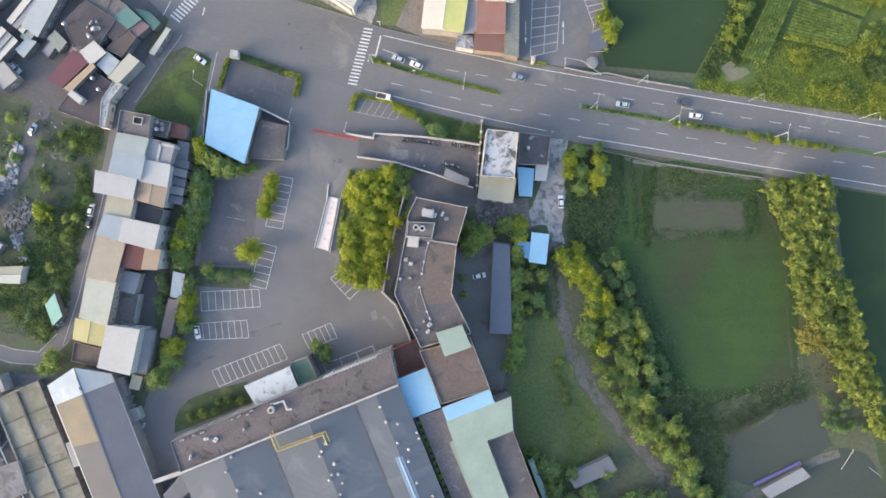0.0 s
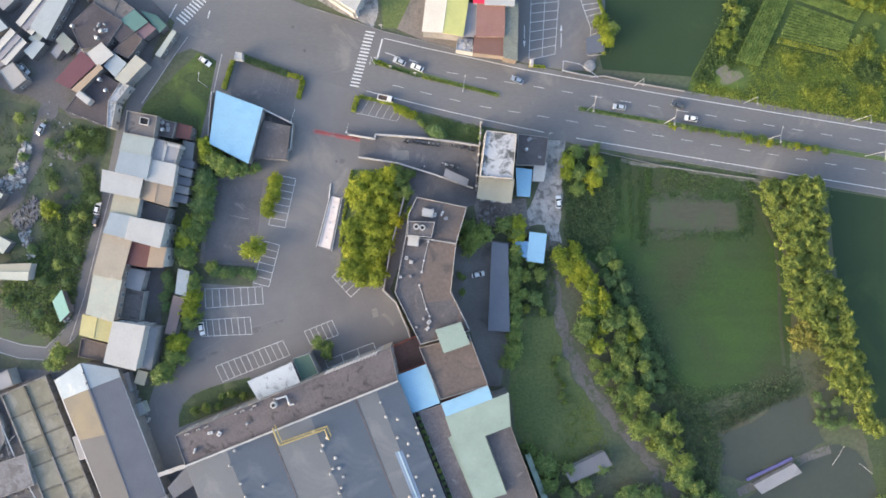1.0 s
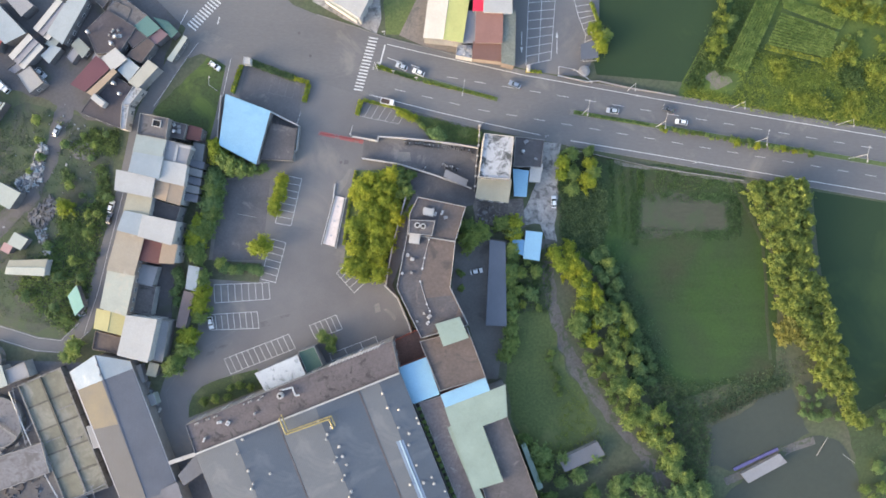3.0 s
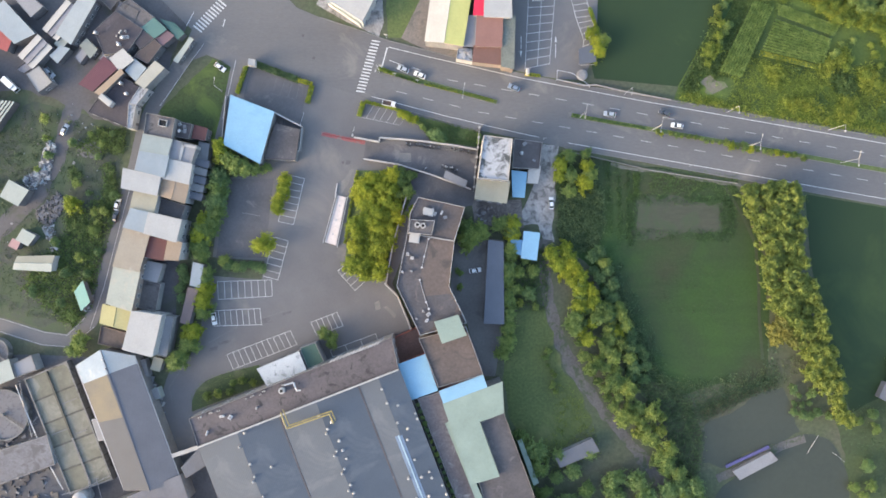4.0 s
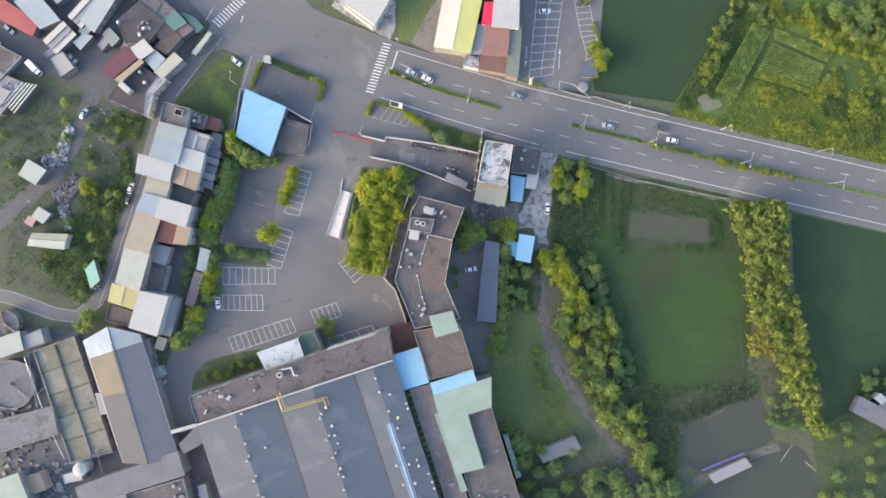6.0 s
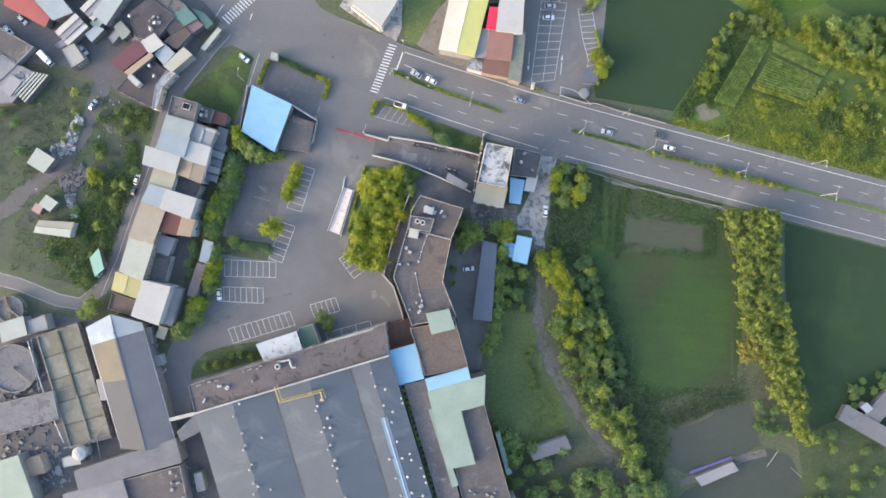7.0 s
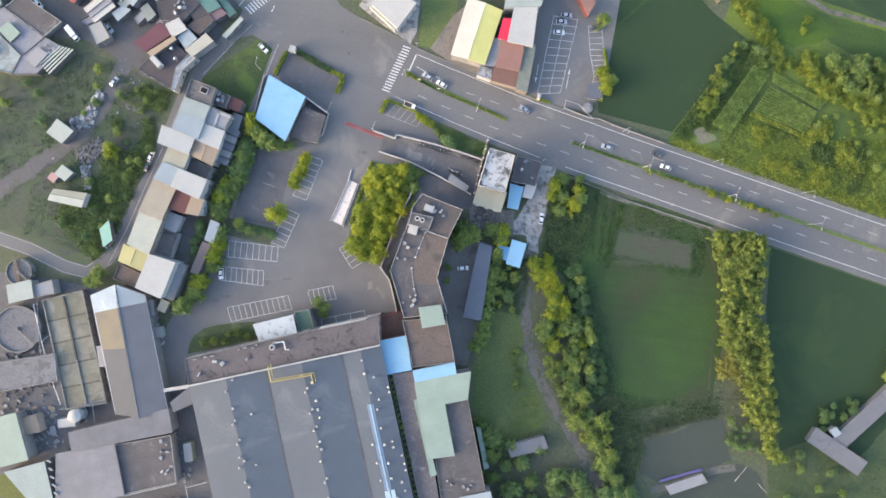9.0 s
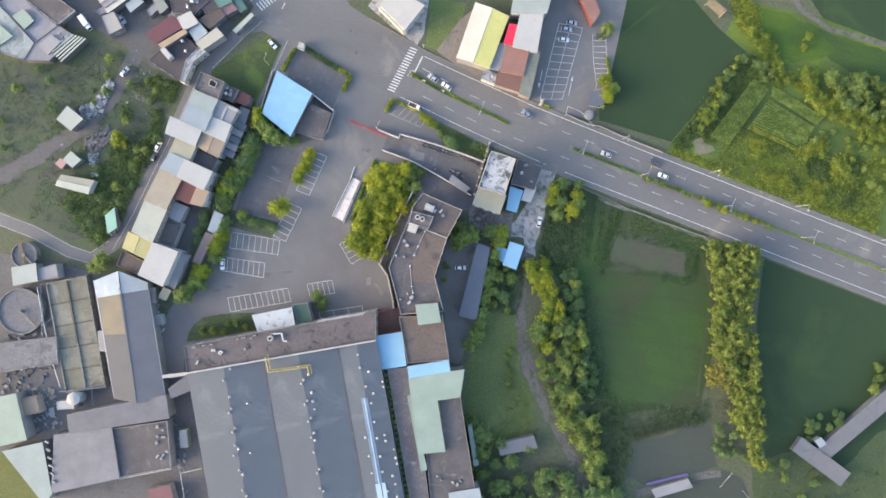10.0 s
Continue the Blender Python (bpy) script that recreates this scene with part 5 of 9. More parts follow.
sheet_house([(-119.5, 64.9), (-115.0, 68.3), (-110.9, 64.4), (-115.7, 60.5)], 4.22, VWALL, WSHEET, "village house under a white sheet roof", group=V, rise=0.5)
sheet_house([(-114.1, 60.8), (-110.9, 64.9), (-106.7, 61.6), (-110.2, 57.2)], 3.81, VWALL, PALEBLUE, "village house under a pale blue sheet roof", group=V, rise=0.5)
sheet_house([(-109.9, 56.4), (-103.3, 64.0), (-99.9, 61.6), (-106.8, 54.4)], 4.62, WALLG, sheet("bone_white_sheet", (0.31, 0.305, 0.262)), "pale village house with a bone-white roof", group=V, rise=0.3, windows=False)
VBROWN = surf("brown_village_screed", (0.092, 0.072, 0.066), (0.07, 0.056, 0.054), scale=0.12, fine=1.4, grain=0.2, stain=(0.05, 0.045, 0.045), stain_at=0.6)
flat_house([(-109.4, 68.0), (-103.9, 72.2), (-101.3, 70.0), (-102.5, 68.2), (-106.1, 63.4), (-111.2, 65.9)], 3.81, VWALL, VBROWN, "village house with a brown flat roof", group=V, parapet=0.1)
flat_house([(-112.3, 72.4), (-108.3, 75.5), (-104.2, 72.5), (-109.2, 68.6)], 3.5, VWALL, VROOF, "lower village house with a dark brown roof", group=V, parapet=0.1, windows=False)
sheet_house([(-108.7, 76.4), (-104.4, 79.8), (-99.8, 75.7), (-103.9, 72.7)], 3.4, VWALL, sheet("dull_green_sheet", (0.085, 0.165, 0.15)), "village house under a dull green sheet roof", group=V, rise=0.5)
flat_house([(-125.7, 74.8), (-118.2, 82.2), (-108.0, 75.7), (-113.6, 67.3), (-122.0, 66.4)], 3.81, VWALL, VROOF, "village house with a dark flat roof and water tanks", group=V, parapet=0.15)
flat_house([(-118.5, 82.4), (-113.8, 87.1), (-104.4, 80.2), (-109.1, 76.4)], 3.4, VWALL, FLATROOF, "village house with a grey flat roof", group=V, parapet=0.15)
sheet_house([(-97.2, 65.0), (-91.6, 73.2), (-90.5, 72.4), (-95.7, 64.2)], 3.0, VWALL, PALEW, "row of shops under a pale roof edge", "shop_row", "shop", rise=0.3)
sheet_house([(-103.6, 72.4), (-99.8, 75.5), (-97.3, 73.5), (-101.1, 70.3)], 3.3, VWALL, sheet("dusty_pink_sheet", (0.15, 0.1, 0.112)), "shop under a dusty pink sheet roof", group=V, rise=0.3, windows=False)
sheet_house([(-102.2, 79.6), (-97.3, 78.2), (-93.8, 74.7), (-95.8, 72.6)], 3.0, VWALL, sheet("bottle_green_sheet", (0.062, 0.125, 0.112)), "corner shop under a dark green awning roof", "shop_row", "shop", rise=0.3, windows=False)
sheet_house([(-131.2, 70.0), (-128.9, 72.3), (-125.0, 68.5), (-127.4, 65.5)], 2.52, VWALL, sheet("greyish_green_sheet", (0.2, 0.22, 0.2)), "small house under a grey-green roof", group=V, rise=0.3)
# further north-west
LILAC = surf("lilac_grey_screed", (0.22, 0.22, 0.24), (0.17, 0.168, 0.182), scale=0.12, fine=1.5, grain=0.18, stain=(0.17, 0.165, 0.17), stain_scale=0.2)
REDS = sheet("coral_red_sheet", (0.36, 0.10, 0.085))
sheet_house([(-173.1, 82.2), (-154.9, 72.5), (-156.7, 67.2), (-172.7, 73.9)], 3.4, VWALL, REDS, "workshop under a coral red sheet roof", "workshop", "workshop", rise=0.5, windows=False)
sheet_house([(-164.2, 79.3), (-158.2, 85.1), (-146.8, 73.5), (-153.7, 69.9)], 3.67, VWALL, PALEBLUE, "long house under a bluish-white sheet roof", rise=0.5, group=V, windows=False)
sheet_house([(-154.5, 86.5), (-150.9, 88.8), (-144.4, 83.3), (-148.3, 79.7)], 3.4, VWALL, GREYS, "village house under a grey sheet roof", rise=0.4, group=V, windows=False)
for k in range(3):
    for (p, q), w in ((((-144.0, 75.4), (-135.7, 85.8)), 1.9), (((-152.6, 65.7), (-145.9, 73.2)), 2.0)):
        d = Vector((q[1] - p[1], p[0] - q[0])).normalized() * (w * 1.2 * k)
        e = Vector((q[1] - p[1], p[0] - q[0])).normalized() * w
        pts = [(p[0] + d.x, p[1] + d.y), (q[0] + d.x, q[1] + d.y), (q[0] + d.x + e.x, q[1] + d.y + e.y), (p[0] + d.x + e.x, p[1] + d.y + e.y)]
        sheet_house(pts, 3.5 - 0.1 * k, VWALL, WSHEET if k != 1 else LILAC, "narrow workshop bay under a whitish sheet roof", "workshop_bay", "workshop", rise=0.3, group="workshop bays", windows=False)
sheet_house([(-139.1, 73.8), (-131.0, 86.7), (-125.1, 85.3), (-133.5, 69.9)], 3.74, VWALL, PALEBLUE, "long village house under a bluish-white sheet roof", rise=0.7, group=V)
sheet_house([(-141.8, 66.1), (-138.2, 69.6), (-135.0, 68.5), (-139.0, 63.5)], 2.72, VWALL, PALEBLUE, "small house under a pale blue-white roof", rise=0.3, group=V, windows=False)
sheet_house([(-140.4, 70.4), (-138.4, 72.8), (-135.8, 71.2), (-137.6, 68.8)], 2.45, VWALL, PALEW, "small outhouse under a pale roof", "outbuilding", "outbuilding", rise=0.2, windows=False)
flat_house([(-150.2, 59.2), (-145.4, 62.3), (-140.5, 56.3), (-145.5, 52.3)], 3.4, VWALL, sheet("warm_grey_sheet", (0.28, 0.27, 0.255)), "village house with a beige-grey roof", group=V, parapet=0.2)
flat_house([(-154.1, 60.9), (-148.9, 64.9), (-145.8, 62.8), (-150.9, 59.4)], 2.72, VWALL, LILAC, "low village house with a lilac-grey roof", group=V, windows=False)
flat_house([(-174.2, 43.1), (-166.4, 52.2), (-158.4, 49.3), (-166.9, 37.3), (-176.7, 35.4)], 2.72, VWALL, LILAC, "block with a lilac-grey flat roof", "block", "building", windows=False, parapet=0.3)
flat_house([(-202.5, 48.2), (-192.6, 56.0), (-174.4, 43.3), (-176.9, 35.6), (-186.2, 36.6), (-201.1, 41.5)], 2.58, VWALL, surf("stained_pale_screed", (0.25, 0.285, 0.28), (0.19, 0.21, 0.21), scale=0.15, fine=1.5, grain=0.2, stain=(0.15, 0.155, 0.155), stain_at=0.57, stain_scale=0.2), "block with a pale stained roof", "block", "building", windows=False, parapet=0.3)
flat_house([(-178.1, 67.1), (-160.8, 59.2), (-166.6, 52.2), (-184.1, 60.7)], 3.06, VWALL, DARKROOF, "block with a dark flat roof and pale railings", "block", "building", windows=False, lip=WHITE, parapet=0.3)
flat_house([(-193.0, 56.3), (-185.2, 61.0), (-167.1, 52.1), (-174.5, 43.4)], 2.18, VWALL, LILAC, "low roof between two blocks", "block", "building", windows=False, parapet=0.2)
for k in range(5):
    p, q = lerp((-166.5, 41.4), (-162.6, 38.3), k / 4), lerp((-159.8, 50.0), (-154.8, 49.5), k / 4)
    v = Vector((q[1] - p[1], p[0] - q[0])).normalized() * 0.75
    sheet_house([p, q, (q[0] + v.x, q[1] + v.y), (p[0] + v.x, p[1] + v.y)], 3.0, DARKROOF, PALEW, "white louvred roof strip with a dark gap", "roof_strip", "roof strip", rise=0.1, windows=False, group="louvred roof strips", over=0.0)
sheet_house([(-184.6, 51.8), (-181.2, 55.3), (-176.2, 51.8), (-179.1, 47.9)], 3.13, VWALL, PALEG, "rooftop shelter under a pale green roof", "roof_shelter", "shelter", rise=0.2, windows=False)
sheet_house([(-194.2, 42.9), (-189.4, 47.4), (-183.3, 43.8), (-188.2, 38.6)], 3.06, VWALL, PALEG, "rooftop shelter under a pale green roof", "roof_shelter", "shelter", rise=0.2, windows=False)
sheet_house([(-172.0, 42.5), (-168.0, 47.6), (-163.9, 45.7), (-167.7, 39.8)], 3.13, VWALL, GREYS, "rooftop shelter under a grey roof", "roof_shelter", "shelter", rise=0.2, windows=False)
flat_house([(-211.2, 67.1), (-189.1, 71.8), (-185.0, 61.6), (-196.9, 54.4), (-207.2, 48.3)], 2.72, VWALL, PALEG, "block with a pale greenish flat roof", "block", "building", windows=False)
flat_house([(-117.0, 85.9), (-109.7, 82.5), (-111.9, 77.0), (-119.2, 80.4)], 3.13, VWALL, LILAC, "shop house with a lilac-grey roof", group=V, windows=False)
flat_house([(-111.8, 77.2), (-107.9, 81.2), (-104.8, 79.3), (-109.1, 73.2)], 2.86, VWALL, LILAC, "shop house with a lilac-grey roof", group=V, windows=False)
flat_house([(-125.8, 88.2), (-120.2, 92.7), (-115.3, 88.4), (-120.1, 82.7)], 2.99, VWALL, DARKROOF, "village house with a dark flat roof", group=V, windows=False)
flat_house([(-124.8, 65.4), (-122.1, 69.7), (-118.2, 67.0), (-121.3, 62.6)], 2.18, VWALL, GREYS, "small yard roof among the village houses", "outbuilding", "outbuilding", windows=False, parapet=0.2)
flat_house([(-133.6, 65.8), (-130.9, 69.7), (-128.7, 67.3), (-131.4, 63.4)], 2.04, VWALL, GREYS, "small yard roof among the village houses", "outbuilding", "outbuilding", windows=False, parapet=0.2)
# sheds in the waste ground
sheet_house([(-158.4, 15.2), (-155.4, 20.9), (-148.3, 17.4), (-151.9, 12.0)], 3.5, VWALL, PALEW, "garden shed under a pale mint roof", "shed", "shed", rise=0.4, windows=False)
sheet_house([(-155.7, -2.4), (-154.4, -0.1), (-151.6, -1.1), (-152.9, -3.7)], 2.6, VWALL, sheet("faded_pink_sheet", (0.3, 0.19, 0.19)), "tiny garden shed under a faded pink roof", "shed", "shed", rise=0.2, windows=False)
sheet_house([(-153.0, -0.2), (-150.7, 3.5), (-146.1, 1.2), (-148.6, -2.3)], 2.8, VWALL, PALEW, "small garden shed under a pale roof", "shed", "shed", rise=0.3, windows=False)
sheet_house([(-153.3, -10.8), (-151.9, -6.4), (-138.9, -5.9), (-140.0, -11.4)], 3.5, WHITE, CREAM, "shed under a pale yellow-white gable roof", "shed", "shed", rise=0.4, gable=True, windows=False, roofs=[PALEW, CREAM])
sheet_house([(-131.5, -18.7), (-128.8, -15.1), (-126.1, -22.2), (-128.9, -25.1)], 3, VWALL, sheet("faded_green_sheet", (0.2, 0.36, 0.3)), "small shed under a faded green roof", "shed", "shed", rise=0.3, windows=False)

for q, lb in (([(-113.1, 40.1), (-111.4, 40.0), (-110.0, 48.4), (-112.7, 48.8)], "white shop front with a narrow roof"), ([(-112.7, 49.0), (-110.0, 48.6), (-105.5, 54.2), (-108.6, 55.3)], "white shop front bending along the lane")):
    flat_house(q, 4, WHITE, STAINED, lb, "shop", "shop", parapet=0.3, group="shop fronts")

# ---- blue-roofed shed and gate house ----
FARM = sheet("weathered_grey_sheet", (0.136, 0.136, 0.1448), stain=(0.102, 0.102, 0.1061), stain_scale=0.2)
sheet_house([(-75.8, 52.1), (-60.6, 46.5), (-65.1, 28.2), (-77.7, 34.7)], 5, WALLG, BLUE, "open shed under a large light blue sheet roof", "shed", "shed", rise=0.8, windows=False)
flat_house([(-60.5, 42.8), (-51.5, 40.9), (-53.0, 29.7), (-64.2, 30.1), (-62.4, 37.5)], 3.2, WALLG, DARKROOF, "low annex with a dark flat roof", "annex", "annex", windows=False, parapet=0.2, lip=DARKROOF)
flat_house([(-70.4, 66.1), (-68.1, 65.7), (-68.1, 63.5), (-70.8, 63.7)], 3, WHITE, WSHEET, "small white guard booth", "booth", "booth", parapet=0.15, windows=False)
flat_house([(13.9, 38.1), (23.8, 37.0), (22.6, 22.6), (12.1, 23.3)], 12, WALLG, STAINED, "four-storey building with a mould-stained white roof", "gate_house", "building", parapet=0.5, lip=WHITE)
sheet_house([(12.2, 23.6), (23.4, 22.8), (22.3, 15.2), (11.5, 16.6)], 8, WALLG, CREAM, "rear wing under a cream roof", "rear_wing", "building", rise=0.5)
flat_house([(25.3, 38.6), (35.4, 37.4), (34.3, 27.8), (24.6, 28.1)], 4, WALLG, DARKROOF, "low house with a dark cluttered roof", "house", "house")
sheet_house([(24.8, 27.1), (29.9, 26.5), (29.1, 17.7), (25.2, 17.9)], 3.4, WALLG, BLUE, "small lean-to under a light blue roof", "lean_to", "lean-to", rise=0.4, windows=False)
sheet_house([(31.0, 29.3), (34.9, 28.8), (33.8, 22.8), (30.4, 23.0)], 3.4, WALLG, WSHEET, "small lean-to under a whitish roof", "lean_to", "lean-to", rise=0.3, windows=False)
sheet_house([(29.4, 5.4), (34.8, 4.8), (33.7, -4.7), (28.5, -3.9)], 4, WALLG, BLUE, "small shed under a light blue roof", "shed", "shed", rise=0.5, windows=False)
sheet_house([(25.0, 2.4), (29.3, 2.1), (28.8, -3.2), (23.9, -0.9)], 3.3, WALLG, MIDBLUE, "low shed under a blue roof", "shed", "shed", rise=0.3, windows=False)
sheet_house([(16.8, 2.0), (21.8, 1.3), (22.4, -27.6), (15.6, -27.4)], 4, WALLG, DARKS, "long shed under a dark blue-grey roof", "long_shed", "shed", rise=0.5, windows=False)
sheet_house([(41.9, -75.1), (55.0, -68.7), (57.3, -72.8), (43.8, -78.8)], 3, WALLG, FARM, "field shed under a pale grey roof", "shed", "shed", rise=0.4, windows=False)

# ---- long L-shaped building ----
MB = 13
nw = flat_house([(-8.4, 16.4), (7.7, 13.2), (4.3, 1.5), (-11.9, 4.0), (-11.0, 10.9)], MB, WALLT, BROWNROOF, "north wing of the long building with a grey-brown flat roof", "north_wing", "building", lip=WHITE, skip=(2,))
lb = flat_house([(-11.9, 3.9), (4.3, 1.4), (2.7, -14.1), (8.9, -26.5), (-6.9, -31.0), (-15.3, -14.2)], MB, WALLT, BROWNROOF, "long building with a weathered brown flat roof and white parapet", "long_building", "building", lip=WHITE, skip=(0, 3))
COATING = surf("black_grey_roof_coating", (0.085, 0.08, 0.084), (0.06, 0.056, 0.06), scale=0.12, fine=1.3, grain=0.25, stain=(0.115, 0.1, 0.094), stain_at=0.6, stain_scale=0.16)
for owner, q in ((lb, [(-10.9, 3.2), (-5.0, 2.2), (-5.8, -4.6), (-7.3, -11.4), (-5.7, -17.6), (3.0, -16.6), (5.6, -20.5), (4.0, -25.5), (-1.9, -26.6), (-2.8, -28.6), (-6.9, -30.3), (-10.4, -23.8), (-14.7, -14.1), (-12.8, -4.8)]),
                 (nw, [(-8.0, 15.8), (0.6, 14.2), (-1.2, 10.2), (-2.7, 3.2), (-11.1, 4.6), (-10.3, 10.9)])):
    bm = bmesh.new()
    prism(bm, q, MB - 0.1, MB + 0.006)
    part("roof_coating", bm, COATING, owner, "dark grey roof coating").matrix_basis = owner.matrix_basis.inverted()
for q in ([(-4.6, 2.1), (-6.0, -4.0), (-6.7, -7.7)], [(-7.4, -12.0), (-5.1, -19.6), (-4.1, -21.9)]):
    e = thing("roof_conduit", "pale conduit with joints along the roof seam", "conduit")
    for a, b in zip(q, q[1:]):
        bm = bmesh.new()
        tube(bm, (*a, MB + 0.1), (*b, MB + 0.1), 0.07, 6)
        part("conduit", bm, STEEL, e)
    for a in q:
        bm = bmesh.new()
        box(bm, a[0] - 0.3, a[0] + 0.3, a[1] - 0.3, a[1] + 0.3, MB, MB + 0.35)
        part("junction_box", bm, STEEL, e)
flat_house([(-7.5, -32.4), (8.6, -27.9), (15.0, -44.5), (-0.4, -49.2)], 11, WALLT, BROWNROOF, "south wing with a weathered brown flat roof", "south_wing", "building", lip=WALLG, skip=(0,))
sheet_house([(-1.9, -26.2), (5.8, -23.8), (8.6, -30.3), (0.7, -33.1)], 14.8, WALLG, PALEG, "rooftop stair house under a pale green roof", "stair_house", "building", rise=0.3, windows=False)
sheet_house([(-14.7, -42.0), (-5.3, -38.3), (-0.9, -50.5), (-10.4, -54.1)], 9, BRICKISH, BLUE, "light blue canopy roof with red edging", "canopy", "canopy", rise=0.5, windows=False)
sheet_house([(0.0, -50.8), (14.8, -45.0), (16.3, -49.0), (1.6, -54.9)], 10, BRICKISH, BLUE, "narrow light blue canopy roof", "canopy", "canopy", rise=0.4, windows=False)
flat_house([(-17.1, -33.6), (-8.5, -29.5), (-5.2, -38.7), (-15.0, -42.6)], 4, BRICKISH, surf("red_brown_deck", (0.14, 0.085, 0.07), scale=0.2, fine=1.5), "low link building with a red-brown roof", "link_building", "building", windows=False, parapet=0.3)
flat_house([(-7.6, -53.6), (0.4, -51.1), (13.1, -82.8), (21.7, -107.7), (16.0, -112.0)], 9.0, WALLG, surf("brown_stained_deck", (0.145, 0.125, 0.122), (0.105, 0.09, 0.09), scale=0.15, fine=1.5, stain=(0.2, 0.19, 0.185), stain_scale=0.2), "low brown roof between the halls", "link_building", "building", windows=False, parapet=0.3)
flat_house([(14.6, -61.7), (22.3, -57.6), (35.9, -92.7), (38.3, -99.9), (22.1, -107.2), (14.1, -82.3), (21.3, -79.4)], 9, WALLG, DARKROOF, "hall with a dark flat roof", "hall", "building", lip=WALLG, windows=False)
c_pts = [(1.1, -55.0), (21.8, -46.9), (22.5, -57.9), (14.2, -61.1), (21.3, -79.9), (11.2, -83.1)]
c, yaw, lp = local(c_pts)
gr = thing("hall", "hall under an L-shaped pale green sheet roof", "building", pose(c.x, c.y, 0, 0, 0, yaw))
bm = bmesh.new()
prism(bm, inset(lp, 0.3), 0, 10.3)
part("wall", bm, WALLG, gr)
bm = bmesh.new()
prism(bm, lp, 10.3, 10.55)
part("roof", bm, PALEG, gr)
sheet_house([(2.4, -62.2), (3.6, -61.5), (15.6, -88.5), (13.8, -89.4)], 9.3, WALLG, PALEG, "narrow lean-to under a pale green roof", "lean_to", "lean-to", rise=0.3, windows=False)
sheet_house([(28.4, -69.6), (29.4, -69.0), (35.6, -84.1), (34.2, -84.9)], 4, WALLG, PALEG, "small lean-to with a pale green roof", "lean_to", "lean-to", rise=0.3, windows=False)
sheet_house([(26.1, -95.7), (37.1, -91.4), (45.6, -110.2), (34.3, -118.2)], 9.7, WALLG, PALEBLUE, "end hall under a pale blue roof", "hall", "building", rise=0.5, windows=False)

# ---- factory hall with three gables ----
FH = 11.0
flat_house([(-86.4, -61.2), (-16.8, -32.0), (-14.3, -43.1), (-83.0, -71.0)], 11.5, WALLG, surf("purple_brown_screed", (0.11, 0.096, 0.098), (0.082, 0.072, 0.075), scale=0.1, fine=1.2, grain=0.25, stain=(0.036, 0.034, 0.036), stain_at=0.61, stain_scale=0.3), "factory front block with a stained purple-brown roof", "front_block", "building", lip=VWALL, parapet=0.35)
fa, fb = (-83.2, -71.0), (-14.2, -43.0)
da, db = (-53.9, -143.3), (17.8, -121.8)
ks = [(0.0, 0), (0.197, 1.2), (0.401, 0), (0.590, 1.2), (0.796, 0), (0.897, 0.75), (1.003, 0)]
fac = thing("factory_hall", "wide factory hall under three blue-grey sheet gables", "building")
bm = bmesh.new()
prism(bm, inset([fa, fb, db, da], 0.3), 0, FH)
part("wall", bm, WALLG, fac)
for (k0, z0), (k1, z1) in zip(ks, ks[1:]):
    q = [lerp(fa, fb, k0), lerp(fa, fb, k1), lerp(da, db, k1), lerp(da, db, k0)]
    c, yaw, lq = local(q)
    zs = [FH + z0, FH + z1, FH + z1, FH + z0]
    bm = bmesh.new()
    lo = [bm.verts.new((x, y, z)) for (x, y), z in zip(lq, zs)]
    hi = [bm.verts.new((x, y, z + 0.15)) for (x, y), z in zip(lq, zs)]
    for i in range(4):
        bm.faces.new((lo[i], lo[(i + 1) % 4], hi[(i + 1) % 4], hi[i]))
    bm.faces.new(hi)
    bm.faces.new(lo[::-1])
    o = part("roof_slope", bm, FACT, fac)
    o.matrix_basis = pose(c.x, c.y, 0, 0, 0, yaw)
for k, z, w in ((0.401, 0.12, 0.5), (0.796, 0.12, 0.5)):
    bm = bmesh.new()
    strip(bm, lerp(fa, fb, k), lerp(da, db, k), w, FH + 0.1, 0.16)
    part("valley_gutter", bm, DARKROOF, fac)
bm = bmesh.new()
strip(bm, fa, fb, 0.5, FH, 1.5)
part("front_parapet", bm, WHITE, fac, "white-capped parapet in front of the gables")


def on_hall(k, d):
    """A place on the factory roof: k of its width from the west eave, d metres behind the front parapet."""
    x, y = lerp(fa, fb, k)
    return (x + 0.376 * d, y - 0.9266 * d)


SKYBLUE = sheet("milky_blue_skylight", (0.15, 0.2, 0.27))
SKYPALE = sheet("pale_new_skylight", (0.3, 0.4, 0.46))
for k, d0, d1, w, z, material, label in ((0.877, 21.2, 54.5, 0.9, 0.66, SKYBLUE, "long milky blue translucent skylight strip"), (0.899, 21.4, 54.8, 0.9, 0.76, SKYBLUE, "long milky blue translucent skylight strip"), (0.888, 21.2, 54.6, 0.55, 0.9, SKYPALE, "raised pale ridge cap of the skylight"), (0.894, 54.8, 66.0, 3.9, 0.72, SKYPALE, "new pale blue sheets at the skylight's end")):
    bm = bmesh.new()
    strip(bm, on_hall(k, d0), on_hall(k, d1), w, FH + z - 0.2, 0.36)
    part("skylight", bm, material, fac, label)


def roof_vent(x, y, z, s=1.0):
    """A turbine ventilator: short neck and a round finned head."""
    e = thing("roof_vent", "white round turbine ventilator on the factory roof", "vent", pose(x, y, z), "roof ventilators")
    bm = bmesh.new()
    tube(bm, (0, 0, -0.3), (0, 0, 0.45), 0.3 * s, 8)
    part("neck", bm, ZINC, e)
    bm = bmesh.new()
    tube(bm, (0, 0, 0.4), (0, 0, 0.62), 0.35 * s, 10, 0.55 * s)
    tube(bm, (0, 0, 0.62), (0, 0, 0.95), 0.55 * s, 10, 0.3 * s)
    part("head", bm, WHITE, e)


